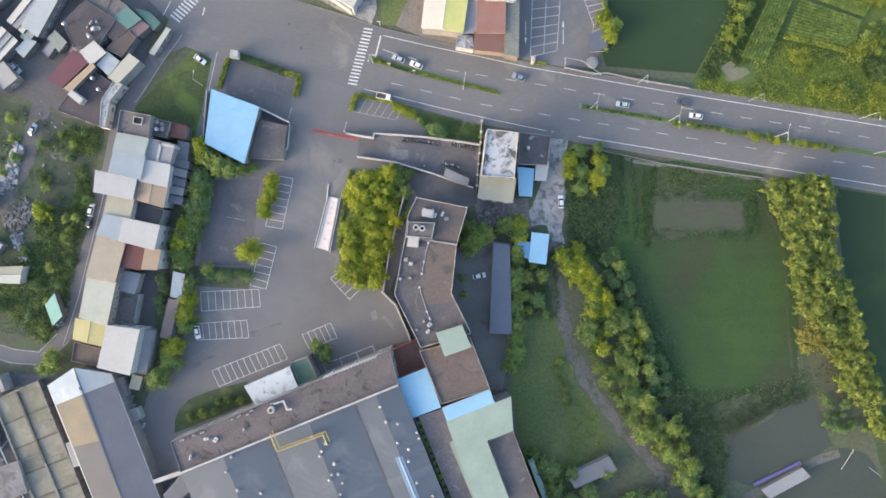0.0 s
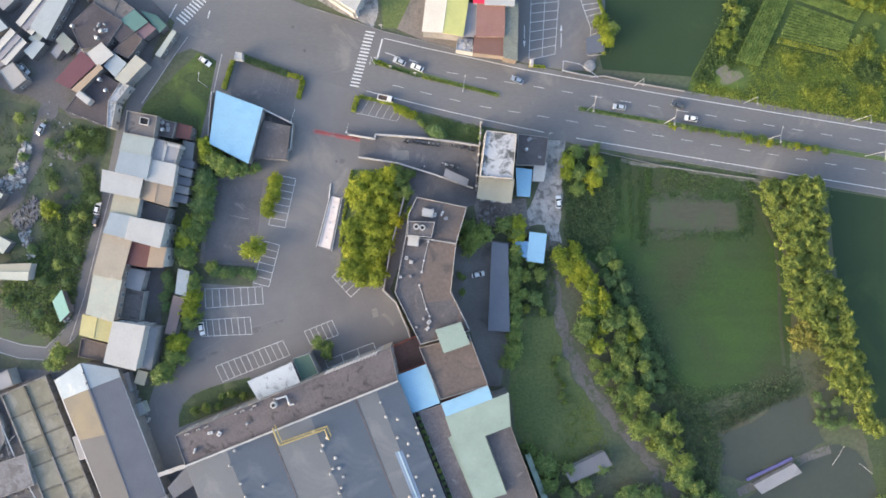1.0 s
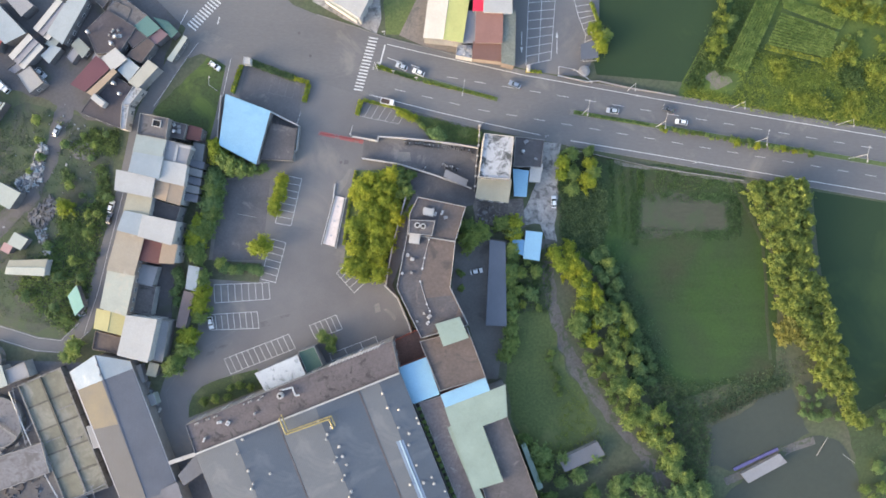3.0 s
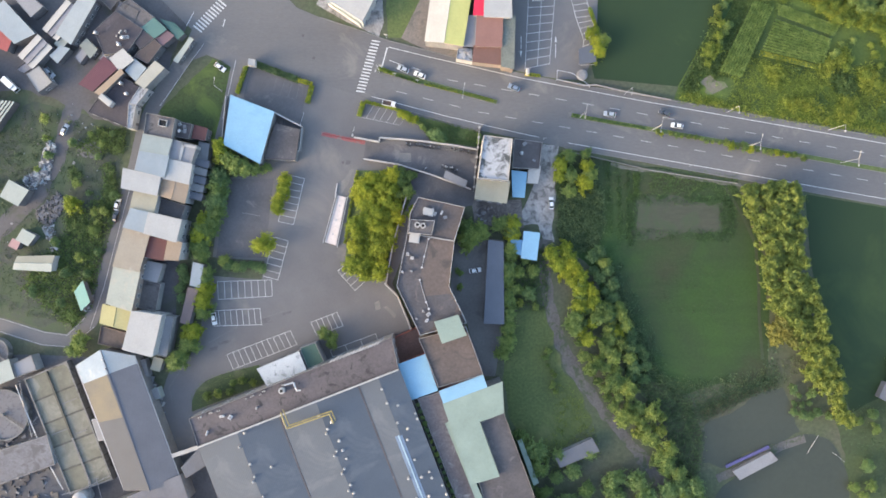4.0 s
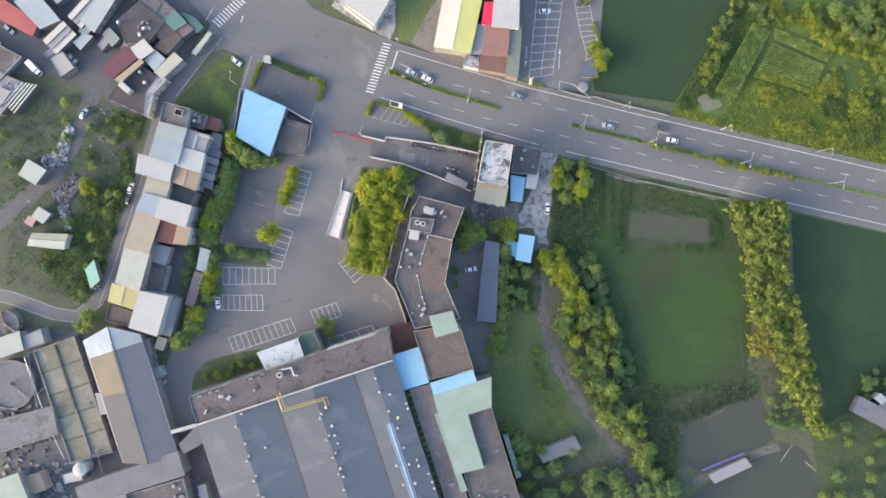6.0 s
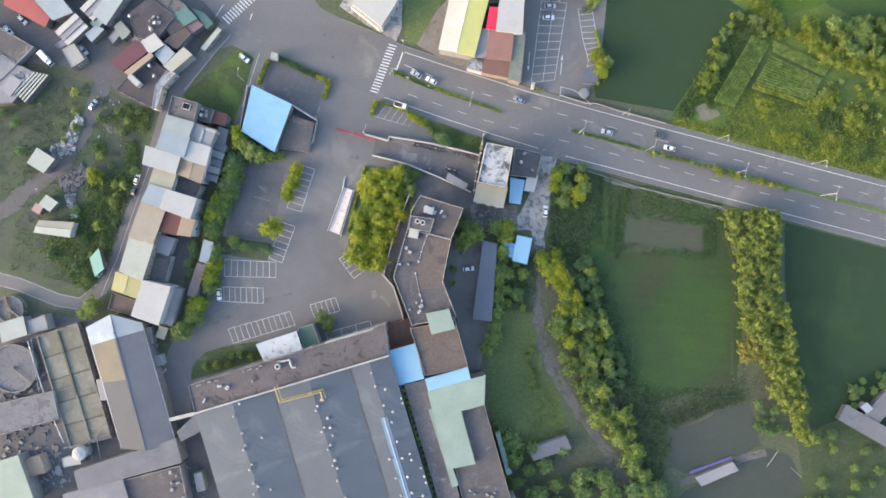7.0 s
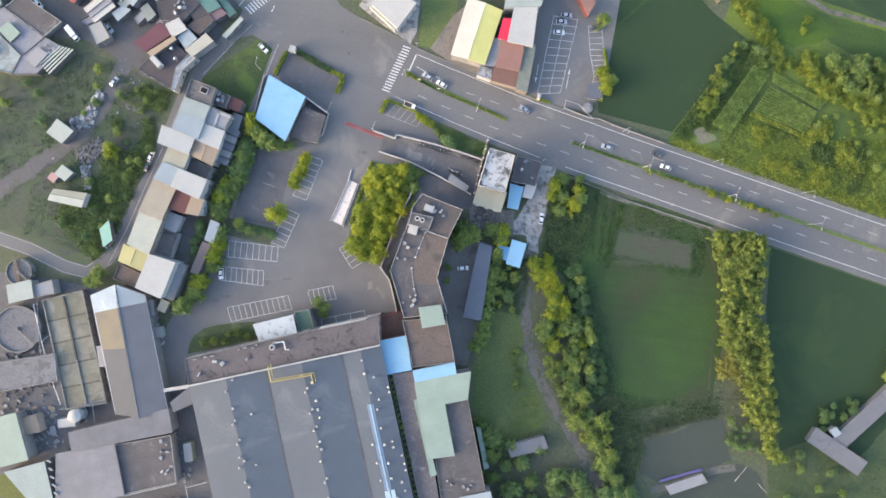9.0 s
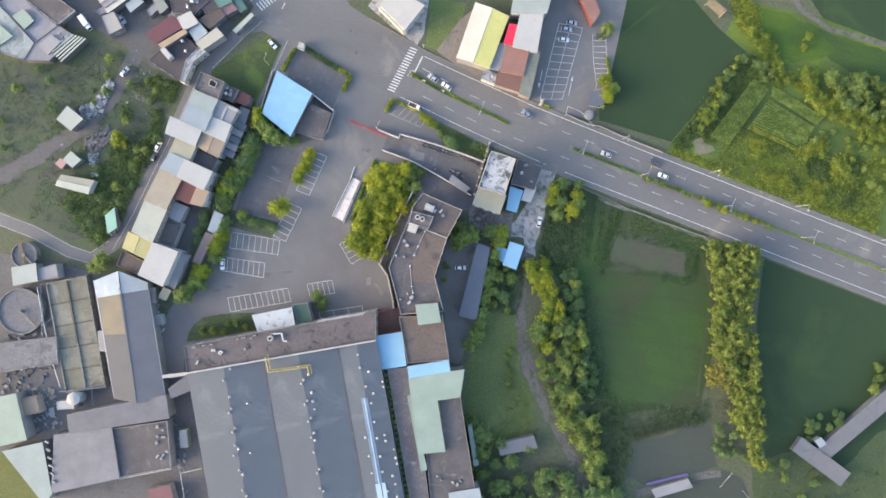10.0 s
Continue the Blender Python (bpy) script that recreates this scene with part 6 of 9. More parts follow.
VENTS = (
    (0.197, 1.2, ((0.231, 1.2), (0.187, 5.0), (0.204, 11.7), (0.203, 16.3), (0.187, 17.8), (0.288, 15.4), (0.206, 23.8), (0.188, 25.4), (0.187, 30.5), (0.205, 32.0), (0.259, 34.5), (0.173, 34.3), (0.188, 40.1), (0.204, 42.2), (0.187, 48.0), (0.204, 50.4))),
    (0.590, 1.2, ((0.581, 4.8), (0.625, 8.4), (0.597, 10.1), (0.583, 11.5), (0.626, 15.4), (0.599, 18.3), (0.625, 18.9), (0.581, 19.6), (0.627, 22.0), (0.602, 25.0), (0.584, 26.3), (0.602, 30.9), (0.584, 32.5), (0.602, 33.9), (0.585, 38.3), (0.599, 45.1), (0.584, 46.5), (0.585, 52.4), (0.6, 53.7))),
    (0.897, 0.75, ((0.895, 4.2), (0.894, 9.3), (0.937, 11.4), (0.907, 16.9), (0.94, 20.1), (0.921, 23.6), (0.919, 30.9), (0.86, 36.3), (0.919, 37.3), (0.961, 36.7), (0.961, 39.0), (0.862, 43.6), (0.919, 44.4), (0.917, 50.4), (0.861, 50.3), (0.965, 52.7), (0.972, 56.1), (0.926, 58.2), (0.969, 61.0), (0.998, 16.3), (0.998, 18.2), (0.994, 42.8), (0.998, 46.1), (0.998, 48.5))))
for ridge, rise, places in VENTS:
    for k, d in places:
        fall = abs(k - ridge) / 0.2 * 1.2
        roof_vent(*on_hall(k, d), FH + max(0.05, rise - fall), rng.uniform(0.8, 1.1))

# pipes on the factory
pg = thing("pipe_bridge", "yellow painted pipe run over the factory roof", "pipe")
pp = [(-54.2, -57.9), (-51.9, -63.4), (-37.5, -58.2), (-36.1, -61.4)]
for a, b in zip(pp, pp[1:]):
    bm = bmesh.new()
    tube(bm, (*a, 13.9), (*b, 13.9), 0.26)
    tube(bm, (a[0] + 0.7, a[1] + 1.0, 13.7), (b[0] + 0.7, b[1] + 1.0, 13.7), 0.2)
    part("pipe", bm, GOLD, pg)
for x, y in pp[1:]:
    bm = bmesh.new()
    tube(bm, (x, y, 11.5), (x, y, 13.9), 0.12)
    part("support", bm, GOLD, pg)
sheet_house([(-64.2, -44.6), (-49.9, -38.4), (-46.8, -45.7), (-60.4, -50.8)], 7, WALLG, sheet("chalky_sheet", (0.40, 0.43, 0.45), stain=(0.15, 0.17, 0.17), stain_at=0.59, stain_scale=0.3), "front annex with a lightly stained white roof", "annex", "annex", rise=0.3)
flat_house([(-49.8, -37.1), (-44.3, -35.2), (-41.1, -41.9), (-46.7, -44.4)], 6, WALLG, GREENROOF, "small annex with a green roof", "annex", "annex", windows=False, parapet=0.2)
cy = thing("cyclone", "round white dust collector on the front roof", "machine", pose(*(-54.2, -50.8), 11.5))
bm = bmesh.new()
tube(bm, (0, 0, 0), (0, 0, 1.6), 1.1, 16)
part("drum", bm, WHITE, cy)
bm = bmesh.new()
tube(bm, (0, 0, 1.6), (0, 0, 1.75), 0.55, 14)
part("inlet", bm, RUBBER, cy)
dp = [(-53.5, -49.0), (-50.3, -48.0), (-49.2, -50.8), (-47.8, -50.6)]
for a, b in zip(dp, dp[1:]):
    bm = bmesh.new()
    tube(bm, (a[0] - cy.location.x, a[1] - cy.location.y, 0.7), (b[0] - cy.location.x, b[1] - cy.location.y, 0.7), 0.3)
    part("duct", bm, STEEL, cy)
ar = thing("awning_bars", "row of slanting white facade bars", "facade bars")
for i, (x, y, _) in enumerate(along([(-37.4, -40.4), (-20.8, -33.8)], 1.15)):
    bm = bmesh.new()
    strip(bm, (x - 0.4, y - 0.6), (x + 0.5, y + 0.7), 0.4, 11.9, 0.25)
    part("bar", bm, WHITE, ar)

sheet_house([(1.1, 26.7), (8.6, 23.3), (7.9, 21.2), (0.4, 24.6)], 2.3, WALLG, GREYS, "low grey lean-to in the gate yard", "lean_to", "lean-to", rise=0.2, windows=False)
sheet_house([(-90.7, -80.1), (-84.1, -72.4), (-81.0, -78.0), (-88.9, -83.3)], 6.5, WALLG, SLATE, "small grey roof between hall and factory", "link_roof", "building", rise=0.1, windows=False)
bm = bmesh.new()
ribbon(bm, [(-94.2, -75.9), (-84.3, -72.5)], 1.4, 6.2, 6.5)
tagged(part("bridge_roof", bm, WHITE), "white covered pipe bridge between hall and factory", "bridge")

# ---- south-west hall and treatment works ----
LH = 6.0
HALL_W, HALL_E, HALL_R = [(-129.0, -44.6), (-126.2, -51.0), (-120.6, -64.6), (-111.2, -88.6)], [(-108.3, -40.7), (-107.2, -43.4), (-100.8, -60.2), (-91.0, -85.0)], [(-119.8, -38.6), (-117.4, -47.4), (-111.6, -62.4), (-101.6, -88.0)]
lh = thing("long_hall", "long hall under a grey gable roof with a blue-white north end", "building")
bm = bmesh.new()
prism(bm, inset([HALL_W[0], HALL_W[3], HALL_R[3], HALL_E[3], HALL_E[0], HALL_R[0]], 0.3), 0, LH)
part("wall", bm, WALLG, lh)
PATCHG = surf("patched_grey_sheet", (0.08, 0.086, 0.096), (0.07, 0.075, 0.084), rough=0.75, scale=0.1, fine=2.5, grain=0.1, ribs=0.5)
# sunlit north stretch of the west slope, its warm light put into the colour
TANSUN = surf("tan_sunlit_sheet", (0.15, 0.13, 0.092), (0.112, 0.105, 0.09), rough=0.7, scale=0.12, fine=2.5, grain=0.12, ribs=0.5)
FADEDSKY = sheet("faded_sky_sheet", (0.27, 0.33, 0.375), stain=(0.34, 0.37, 0.385), stain_at=0.55, stain_scale=0.1)
for i, west, east in ((0, FADEDSKY, PALEBLUE), (1, TANSUN, SLATE), (2, PATCHG, SLATE)):
    for eave, material in ((HALL_W, west), (HALL_E, east)):
        q = [(eave[i], LH), (HALL_R[i], LH + 1.0), (HALL_R[i + 1], LH + 1.0), (eave[i + 1], LH)]
        bm = bmesh.new()
        lo = [bm.verts.new((*p, z)) for p, z in q]
        hi = [bm.verts.new((*p, z + 0.12)) for p, z in q]
        for k in range(4):
            bm.faces.new((lo[k], lo[(k + 1) % 4], hi[(k + 1) % 4], hi[k]))
        bm.faces.new(hi)
        bm.faces.new(lo[::-1])
        part("roof", bm, material, lh)
bm = bmesh.new()
tube(bm, (*HALL_R[0], LH + 1.1), (*HALL_R[3], LH + 1.1), 0.16, 6)
part("ridge_cap", bm, SLATE, lh)
for a, b in ((HALL_W[0], HALL_W[3]), (HALL_E[0], HALL_E[3])):
    bm = bmesh.new()
    strip(bm, a, b, 0.35, LH - 0.15, 0.2)
    part("gutter", bm, ZINC, lh)
for x, y in ((-118.9, -42.0), (-117.9, -45.4)):
    bm = bmesh.new()
    tube(bm, (x, y, LH + 0.9), (x, y, LH + 1.7), 0.5, 10, 0.35)
    part("ridge_vent", bm, ZINC, lh)
sheet_house([(-127.7, -98.7), (-91.4, -82.8), (-88.2, -91.2), (-125.1, -105.4)], 6.5, WALLG, surf("dull_lilac_sheet", (0.128, 0.131, 0.148), rough=0.7, scale=0.1, fine=2, grain=0.12, ribs=0.5), "cross hall under a grey sheet roof", "cross_hall", "building", rise=0.3, windows=False)
sheet_house([(-131.3, -107.8), (-109.8, -100.2), (-102.6, -118.8), (-127.4, -130.1)], 6.0, WALLG, surf("lilac_grey_sheet", (0.158, 0.16, 0.178), rough=0.6, scale=0.1, fine=2, grain=0.12, ribs=0.5, stain=(0.13, 0.132, 0.146), stain_scale=0.1), "hall under a lilac-grey roof", "hall", "building", rise=0.2, windows=False)
flat_house([(-110.0, -100.7), (-89.1, -93.0), (-83.6, -110.9), (-102.8, -119.0)], 5.2, WALLG, DARKROOF, "hall with a dark stained flat roof", "hall", "building", lip=WHITE, windows=False, parapet=0.3)
sheet_house([(-149.8, -118.4), (-135.5, -111.7), (-127.3, -130.5), (-129.6, -134.7)], 6.0, WALLG, sheet("dusty_green_sheet", (0.225, 0.268, 0.255)), "hall under a dusty pale green roof", "hall", "building", rise=0.3, windows=False)
sheet_house([(-163.5, -100.9), (-149.9, -95.1), (-141.6, -111.6), (-157.4, -119.0)], 6, WALLG, PALEG, "shed under a pale greenish roof", "shed", "shed", rise=0.5, windows=False)
flat_house([(-150.7, -98.1), (-142.9, -94.8), (-139.8, -101.0), (-147.8, -104.3)], 4, WALLT, TAN, "small tan machine house", "machine_house", "building", windows=False)
sheet_house([(-91.1, -122.1), (-83.1, -118.5), (-78.3, -127.9), (-86.8, -131.4)], 4, WALLG, sheet("faded_maroon_sheet", (0.15, 0.075, 0.08)), "shed under a faded dull red roof", "shed", "shed", rise=0.3, windows=False)
sheet_house([(-162.8, -46.8), (-154.0, -43.1), (-151.7, -49.5), (-160.5, -53.3)], 4.5, WALLG, PALEW, "plant room under a whitish roof", "plant_room", "building", rise=0.3, windows=False)
flat_house([(-152.7, -44.7), (-146.0, -41.4), (-144.0, -46.7), (-151.2, -49.4)], 4.0, WALLG, GREYS, "plant room with a grey roof", "plant_room", "building", windows=False)


def basin(pts, nx, ny, label):
    """An open rectangular tank with walkway walls and cells of standing water."""
    e = thing("settling_tank", label, "tank")
    c, yaw, lp = local(pts)
    e.matrix_basis = pose(c.x, c.y, 0, 0, 0, yaw)
    bm = bmesh.new()
    ring(bm, lp, inset(lp, 0.5), 0, 3.0)
    part("tank_wall", bm, TANKWALL, e)
    for i in range(nx):
        for j in range(ny):
            q = [lerp(lerp(lp[0], lp[1], u), lerp(lp[3], lp[2], u), v) for u, v in ((i / nx, j / ny), ((i + 1) / nx, j / ny), ((i + 1) / nx, (j + 1) / ny), (i / nx, (j + 1) / ny))]
            bm = bmesh.new()
            prism(bm, inset(q, 0.32), 0, 2.4)
            part("water", bm, FROTH if (i * 3 + j * 2) % 5 in (1, 2) else OLIVE, e)
    for i in range(1, nx):
        for v0, v1, material in ((0.02, 0.58, ALGAE), (0.58, 0.98, KERB)):
            bm = bmesh.new()
            strip(bm, lerp(lerp(lp[0], lp[1], i / nx), lerp(lp[3], lp[2], i / nx), v0), lerp(lerp(lp[0], lp[1], i / nx), lerp(lp[3], lp[2], i / nx), v1), 0.64, 0.0, 2.9)
            part("walkway", bm, material, e)
    for i in range(1, ny):
        bm = bmesh.new()
        strip(bm, lerp(lp[0], lp[3], i / ny), lerp(lp[1], lp[2], i / ny), 0.64, 0.0, 2.7)
        part("divider", bm, ALGAE, e)
    for u0, u1, v in ((0.55, 0.92, 0.3), (0.1, 0.46, 0.5), (0.56, 0.85, 0.56)):
        bm = bmesh.new()
        strip(bm, lerp(lerp(lp[0], lp[1], u0), lerp(lp[3], lp[2], u0), v), lerp(lerp(lp[0], lp[1], u1), lerp(lp[3], lp[2], u1), v), 0.4, 2.2, 0.55)
        part("weir", bm, KERB, e, "pale concrete weir")


flat_house([(-167.4, -79.3), (-140.4, -70.1), (-137.3, -80.5), (-164.9, -91.0)], 3.5, WALLG, surf("stained_grey_screed", (0.158, 0.157, 0.172), (0.115, 0.113, 0.122), scale=0.15, fine=1.5, grain=0.25, stain=(0.09, 0.088, 0.09), stain_at=0.56, stain_scale=0.2), "low machine hall with a stained grey roof", "machine_hall", "building", windows=False, parapet=0.3)
basin([(-149.4, -50.3), (-134.2, -43.6), (-116.9, -86.0), (-132.3, -91.6)], 2, 5, "open settling tank with olive-green water cells")


def clarifier(c, r, label):
    e = thing("clarifier", label, "tank", pose(*c, 0))
    pts = [(r * math.cos(k * math.tau / 40), r * math.sin(k * math.tau / 40)) for k in range(40)]
    bm = bmesh.new()
    ring(bm, pts, inset(pts, 0.45), 0, 2.6)
    part("rim", bm, TANKWALL, e)
    bm = bmesh.new()
    prism(bm, inset(pts, 0.4), 0, 2.0)
    part("water", bm, GREYW, e)
    bm = bmesh.new()
    strip(bm, (0, 0), (r * 0.85, -r * 0.55), 0.7, 2.7, 0.2)
    part("bridge", bm, KERB, e)
    bm = bmesh.new()
    tube(bm, (0, 0, 0), (0, 0, 3.0), 0.7, 12)
    part("centre_column", bm, KERB, e)


clarifier((-157.2, -63.5), 9.3, "round clarifier tank with grey water and a bridge")
clarifier((-160.6, -41.1), 5.2, "smaller round clarifier tank")
cb = thing("clarifier_bridge", "rusty brown walkway over the small clarifier", "walkway")
bm = bmesh.new()
strip(bm, (-162.8, -36.9), (-159.4, -46.0), 1.5, 2.7, 0.25)
part("deck", bm, surf("rusty_deck", (0.125, 0.1, 0.085), scale=0.5, fine=3), cb)
flat_sheet("olive_plot", ragged([(-168.0, -125.9), (-153.4, -121.8), (-132.7, -137.1), (-133.6, -154.6), (-167.3, -161.9)], 2.0, 0.5), 0.04, meadow("olive_plot_growth", (0.115, 0.125, 0.045), (0.1, 0.108, 0.045), (0.085, 0.092, 0.045)), "olive-green field behind the works", "field")
tk = thing("silo", "white round tank with a domed lid", "tank", pose(*(-127.7, -92.5), 0))
bm = bmesh.new()
tube(bm, (0, 0, 0), (0, 0, 5), 2.6, 20)
part("shell", bm, WHITE, tk)
bm = bmesh.new()
tube(bm, (0, 0, 5), (0, 0, 5.7), 2.6, 20, 0.8)
part("lid", bm, WHITE, tk)
flat_house([(-135.1, -95.7), (-128.6, -93.6), (-127.4, -97.0), (-134.0, -98.9)], 3, WHITE, WSHEET, "low white pump house", "pump_house", "building", windows=False, parapet=0.15)
pl = thing("pipe_run", "long white pipe beside the tanks", "pipe")
for a, b in zip(*[iter([(-152.6, -52.6), (-146.6, -67.0), (-146.6, -67.0), (-140.9, -79.6), (-140.9, -79.6), (-135.0, -89.9)])] * 2):
    bm = bmesh.new()
    tube(bm, (*a, 2.6), (*b, 2.6), 0.18)
    part("pipe", bm, STEEL, pl)
    bm = bmesh.new()
    tube(bm, (*a, 0), (*a, 2.5), 0.12)
    part("support", bm, ZINC, pl)

# ---- north of the road ----
sheet_house([(-4.3, 95.1), (9.5, 92.6), (6.3, 70.9), (-7.0, 72.4)], 6, WALLG, CREAM, "store under a white and yellow gable roof", "store", "building", rise=1.0, gable=True, windows=False, roofs=[sheet("offwhite_sheet", (0.42, 0.405, 0.36)), LIME])
sheet_house([(11.0, 70.8), (20.0, 70.8), (20.2, 81.8), (11.3, 81.6)], 6, WALLT, BROWNS, "store under a brown sheet roof", "store", "building", rise=0.5, windows=False)
sheet_house([(10.1, 65.8), (20.1, 64.8), (20.1, 71.2), (10.4, 71.2)], 4.5, WALLT, sheet("dark_brown_sheet", (0.15, 0.085, 0.07)), "porch under a dark brown roof", "porch", "porch", rise=0.3, windows=False)
sheet_house([(20.2, 64.1), (24.5, 63.2), (24.7, 81.9), (20.4, 82.2)], 5.2, WALLT, surf("mossy_sheet", (0.17, 0.18, 0.15), (0.125, 0.135, 0.115), rough=0.6, scale=0.2, fine=2, ribs=0.5), "narrow wing under a mossy roof", "side_wing", "building", rise=0.2, windows=False)
sheet_house([(14.0, 94.1), (22.7, 95.9), (23.3, 80.6), (13.7, 80.8)], 7.2, WHITE, WSHEET, "store under a white sheet roof", "store", "building", rise=0.4, windows=False)
sheet_house([(9.7, 112.2), (24.9, 115.5), (23.9, 96.6), (10.3, 93.7)], 7, WHITE, PALEW, "store under a pale roof", "store", "building", rise=0.4, windows=False)
sheet_house([(10.6, 89.6), (14.1, 89.9), (13.6, 81.6), (10.0, 81.7)], 6.4, WHITE, sheet("crimson_sheet", (0.55, 0.03, 0.07)), "small crimson awning roof", "awning", "awning", rise=0.2, windows=False)
sheet_house([(6.7, 71.1), (11.0, 71.3), (11.3, 81.8), (7.8, 82.0)], 4.6, WALLG, GREYS, "side shed under a lilac-grey roof", "shed", "shed", rise=0.3, windows=False)
flat_house([(4.7, 70.7), (9.8, 70.5), (9.9, 65.9), (4.1, 66.9)], 3.6, WHITE, STAINED, "cluttered white entrance block", "entrance", "building", windows=False, parapet=0.3)
sheet_house([(-41.2, 86.3), (-36.5, 94.2), (-24.1, 89.5), (-29.5, 78.8)], 6, WHITE, WSHEET, "roadside house under a white roof", "house", "house", rise=0.6)
sheet_house([(-42.3, 86.4), (-40.6, 89.1), (-29.0, 81.9), (-30.6, 78.8)], 4, WHITE, PALEW, "white awning along the roadside house", "awning", "awning", rise=0.3, windows=False)
flat_sheet("house_forecourt", [(-47.1, 87.1), (-40.5, 100.1), (-23.5, 96.8), (-22.4, 80.7), (-24.1, 75.6), (-36.5, 81.1)], 0.05, CONCRETE, "pale concrete forecourt of the roadside house", "forecourt")
sheet_house([(32.3, 111.6), (38.0, 112.8), (44.8, 102.7), (43.1, 97.8)], 4, BRICKISH, BROWNS, "shed under a red-brown roof", "shed", "shed", rise=0.3, windows=False)
ct = thing("mixer_drum", "pale grey dome-shaped tank beside the car park", "tank", pose(*(50.0, 62.7), 0))
bm = bmesh.new()
tube(bm, (0, 0, 0), (0, 0, 0.9), 2.0, 20, 1.9)
tube(bm, (0, 0, 0.9), (0, 0, 1.2), 1.9, 20, 1.0)
part("shell", bm, WALLG, ct)
sheet_house([(48.4, 71.3), (53.8, 72.9), (54.2, 67.0), (48.6, 66.2)], 2.5, WALLG, DARKS, "open carport under a dark panel roof", "carport", "carport", rise=0.2, windows=False, open_sides=True)
fr = thing("steel_frame", "grey steel frame of a roadside sign", "frame")
for a, b in zip([(40.8, 64.0), (46.3, 63.0), (52.7, 58.5), (40.6, 60.6)], [(46.3, 63.0), (52.7, 58.5), (40.6, 60.6), (40.8, 64.0)]):
    bm = bmesh.new()
    tube(bm, (*a, 1.6), (*b, 1.6), 0.12)
    tube(bm, (*a, 0), (*a, 1.6), 0.1)
    part("bar", bm, ZINC, fr)

tr = thing("trellis", "yellowed bamboo trellis frames by the paddy", "trellis")
for k in range(6):
    a, q = lerp((86.5, 116.1), (88.2, 118.8), k / 5), lerp((93.3, 112.5), (95.0, 115.2), k / 5)
    bm = bmesh.new()
    tube(bm, (*a, 1.9), (*q, 1.9), 0.12, 6)
    tube(bm, (*a, 0), (*a, 1.9), 0.08, 6)
    tube(bm, (*q, 0), (*q, 1.9), 0.08, 6)
    part("frame", bm, TAN, tr)

# ---- east side, beyond the first view ----
sheet_house([(158.3, -52.3), (160.8, -46.7), (182.2, -56.4), (179.5, -62.0)], 2.6, SLATE, FARM, "farm shed under a pale grey roof", "farm_shed", "shed", rise=0.6, gable=False, windows=False)
sheet_house([(167.7, -49.9), (172.9, -52.7), (198.9, -18.4), (193.6, -15.3)], 2.6, SLATE, FARM, "long farm shed under a pale grey roof", "farm_shed", "shed", rise=0.6, windows=False)
sheet_house([(166.0, -46.8), (168.0, -45.0), (170.2, -46.9), (168.3, -48.7)], 3, WALLG, PALEBLUE, "small shed under a pale blue roof", "shed", "shed", rise=0.2, windows=False)
sheet_house([(106.5, -80.0), (119.7, -72.8), (121.9, -75.4), (108.7, -82.6)], 2, WALLG, GREYS, "pondside shelter under a grey roof", "pond_shelter", "shelter", rise=0.3, windows=False)
bm = bmesh.new()
strip(bm, (104.4, -78.8), (119.9, -71.3), 1.0, 0.2, 0.5)
tagged(part("tarpaulin", bm, PURPLE), "violet tarpaulin along the pond's edge", "tarpaulin")


# ---- trees ----
wood(["yellow"], [(-29.8, 25.1), (-17.5, 25.5), (-15.6, 18.8), (-16.0, 7.6), (-19.0, 0.2), (-22.4, -10.6), (-26.8, -12.1), (-33.2, -6.9), (-32.0, 7.6)], 36, 2.9, 0.5, 0.85, 3, group="trees of the grove")
wood(["green"], [(-16.6, 26.6), (-11.6, 26.3), (-12.3, 17.9), (-15.6, 17.0)], 5, 2.8, 0.5, 0.7, 4, group="trees of the grove")
for (x, y), s in zip([(-79.8, 34.8), (-79.1, 31.5), (-76.8, 29.6), (-73.8, 27.6), (-70.5, 26.5), (-67.3, 26.8), (-63.6, 26.9)], (0.7, 0.8, 0.85, 0.85, 0.75, 0.6, 0.45)):
    plant("yellow" if x < -79 else "green", x, y, s, round(x), 1.3)
row_of_trees(["green", "green", "dark"], [(-80.1, 24.3), (-81.4, 11.3), (-85.1, 3.0)], 2.7, 0.9, 0.78, 0.95, 6)
row_of_trees(["green", "yellow", "green"], [(-85.6, 7.6), (-86.8, -5.4)], 2.7, 0.9, 0.78, 0.95, 7)
row_of_trees(["green", "yellow"], [(-84.2, -10.9), (-85.6, -25.8)], 2.8, 0.6, 0.62, 0.8, 8)
row_of_trees(["green", "yellow", "green"], [(-88.8, -31.3), (-89.7, -35.4), (-92.5, -40.6), (-93.8, -43.9)], 3.2, 1.2, 0.8, 1.0, 9)
row_of_trees(["yellow"], [(-57.0, 22.9), (-60.4, 10.4)], 2.2, 0.6, 0.5, 0.66, 10)
plant("yellow", *(-64.1, -0.7), 0.95, 3)
row_of_trees(["dark", "green"], [(-79.0, -7.7), (-64.4, -9.5)], 2.4, 1.0, 0.36, 0.6, 11)
plant("yellow", *(-10.4, 11.7), 0.6, 4)
for x, y, k in ((10.4, 2.6, 1.12), (8.2, 6.6, 0.8), (13.6, 5.6, 0.9), (6.4, -9.6, 0.36), (6.6, -15.0, 0.32)):
    plant("green", x, y, k, round(x * 7))
row_of_trees(["yellow", "green"], [(21.5, 7.6), (26.1, 7.6), (24.3, 2.0)], 4.0, 0.8, 0.6, 0.8, 13)
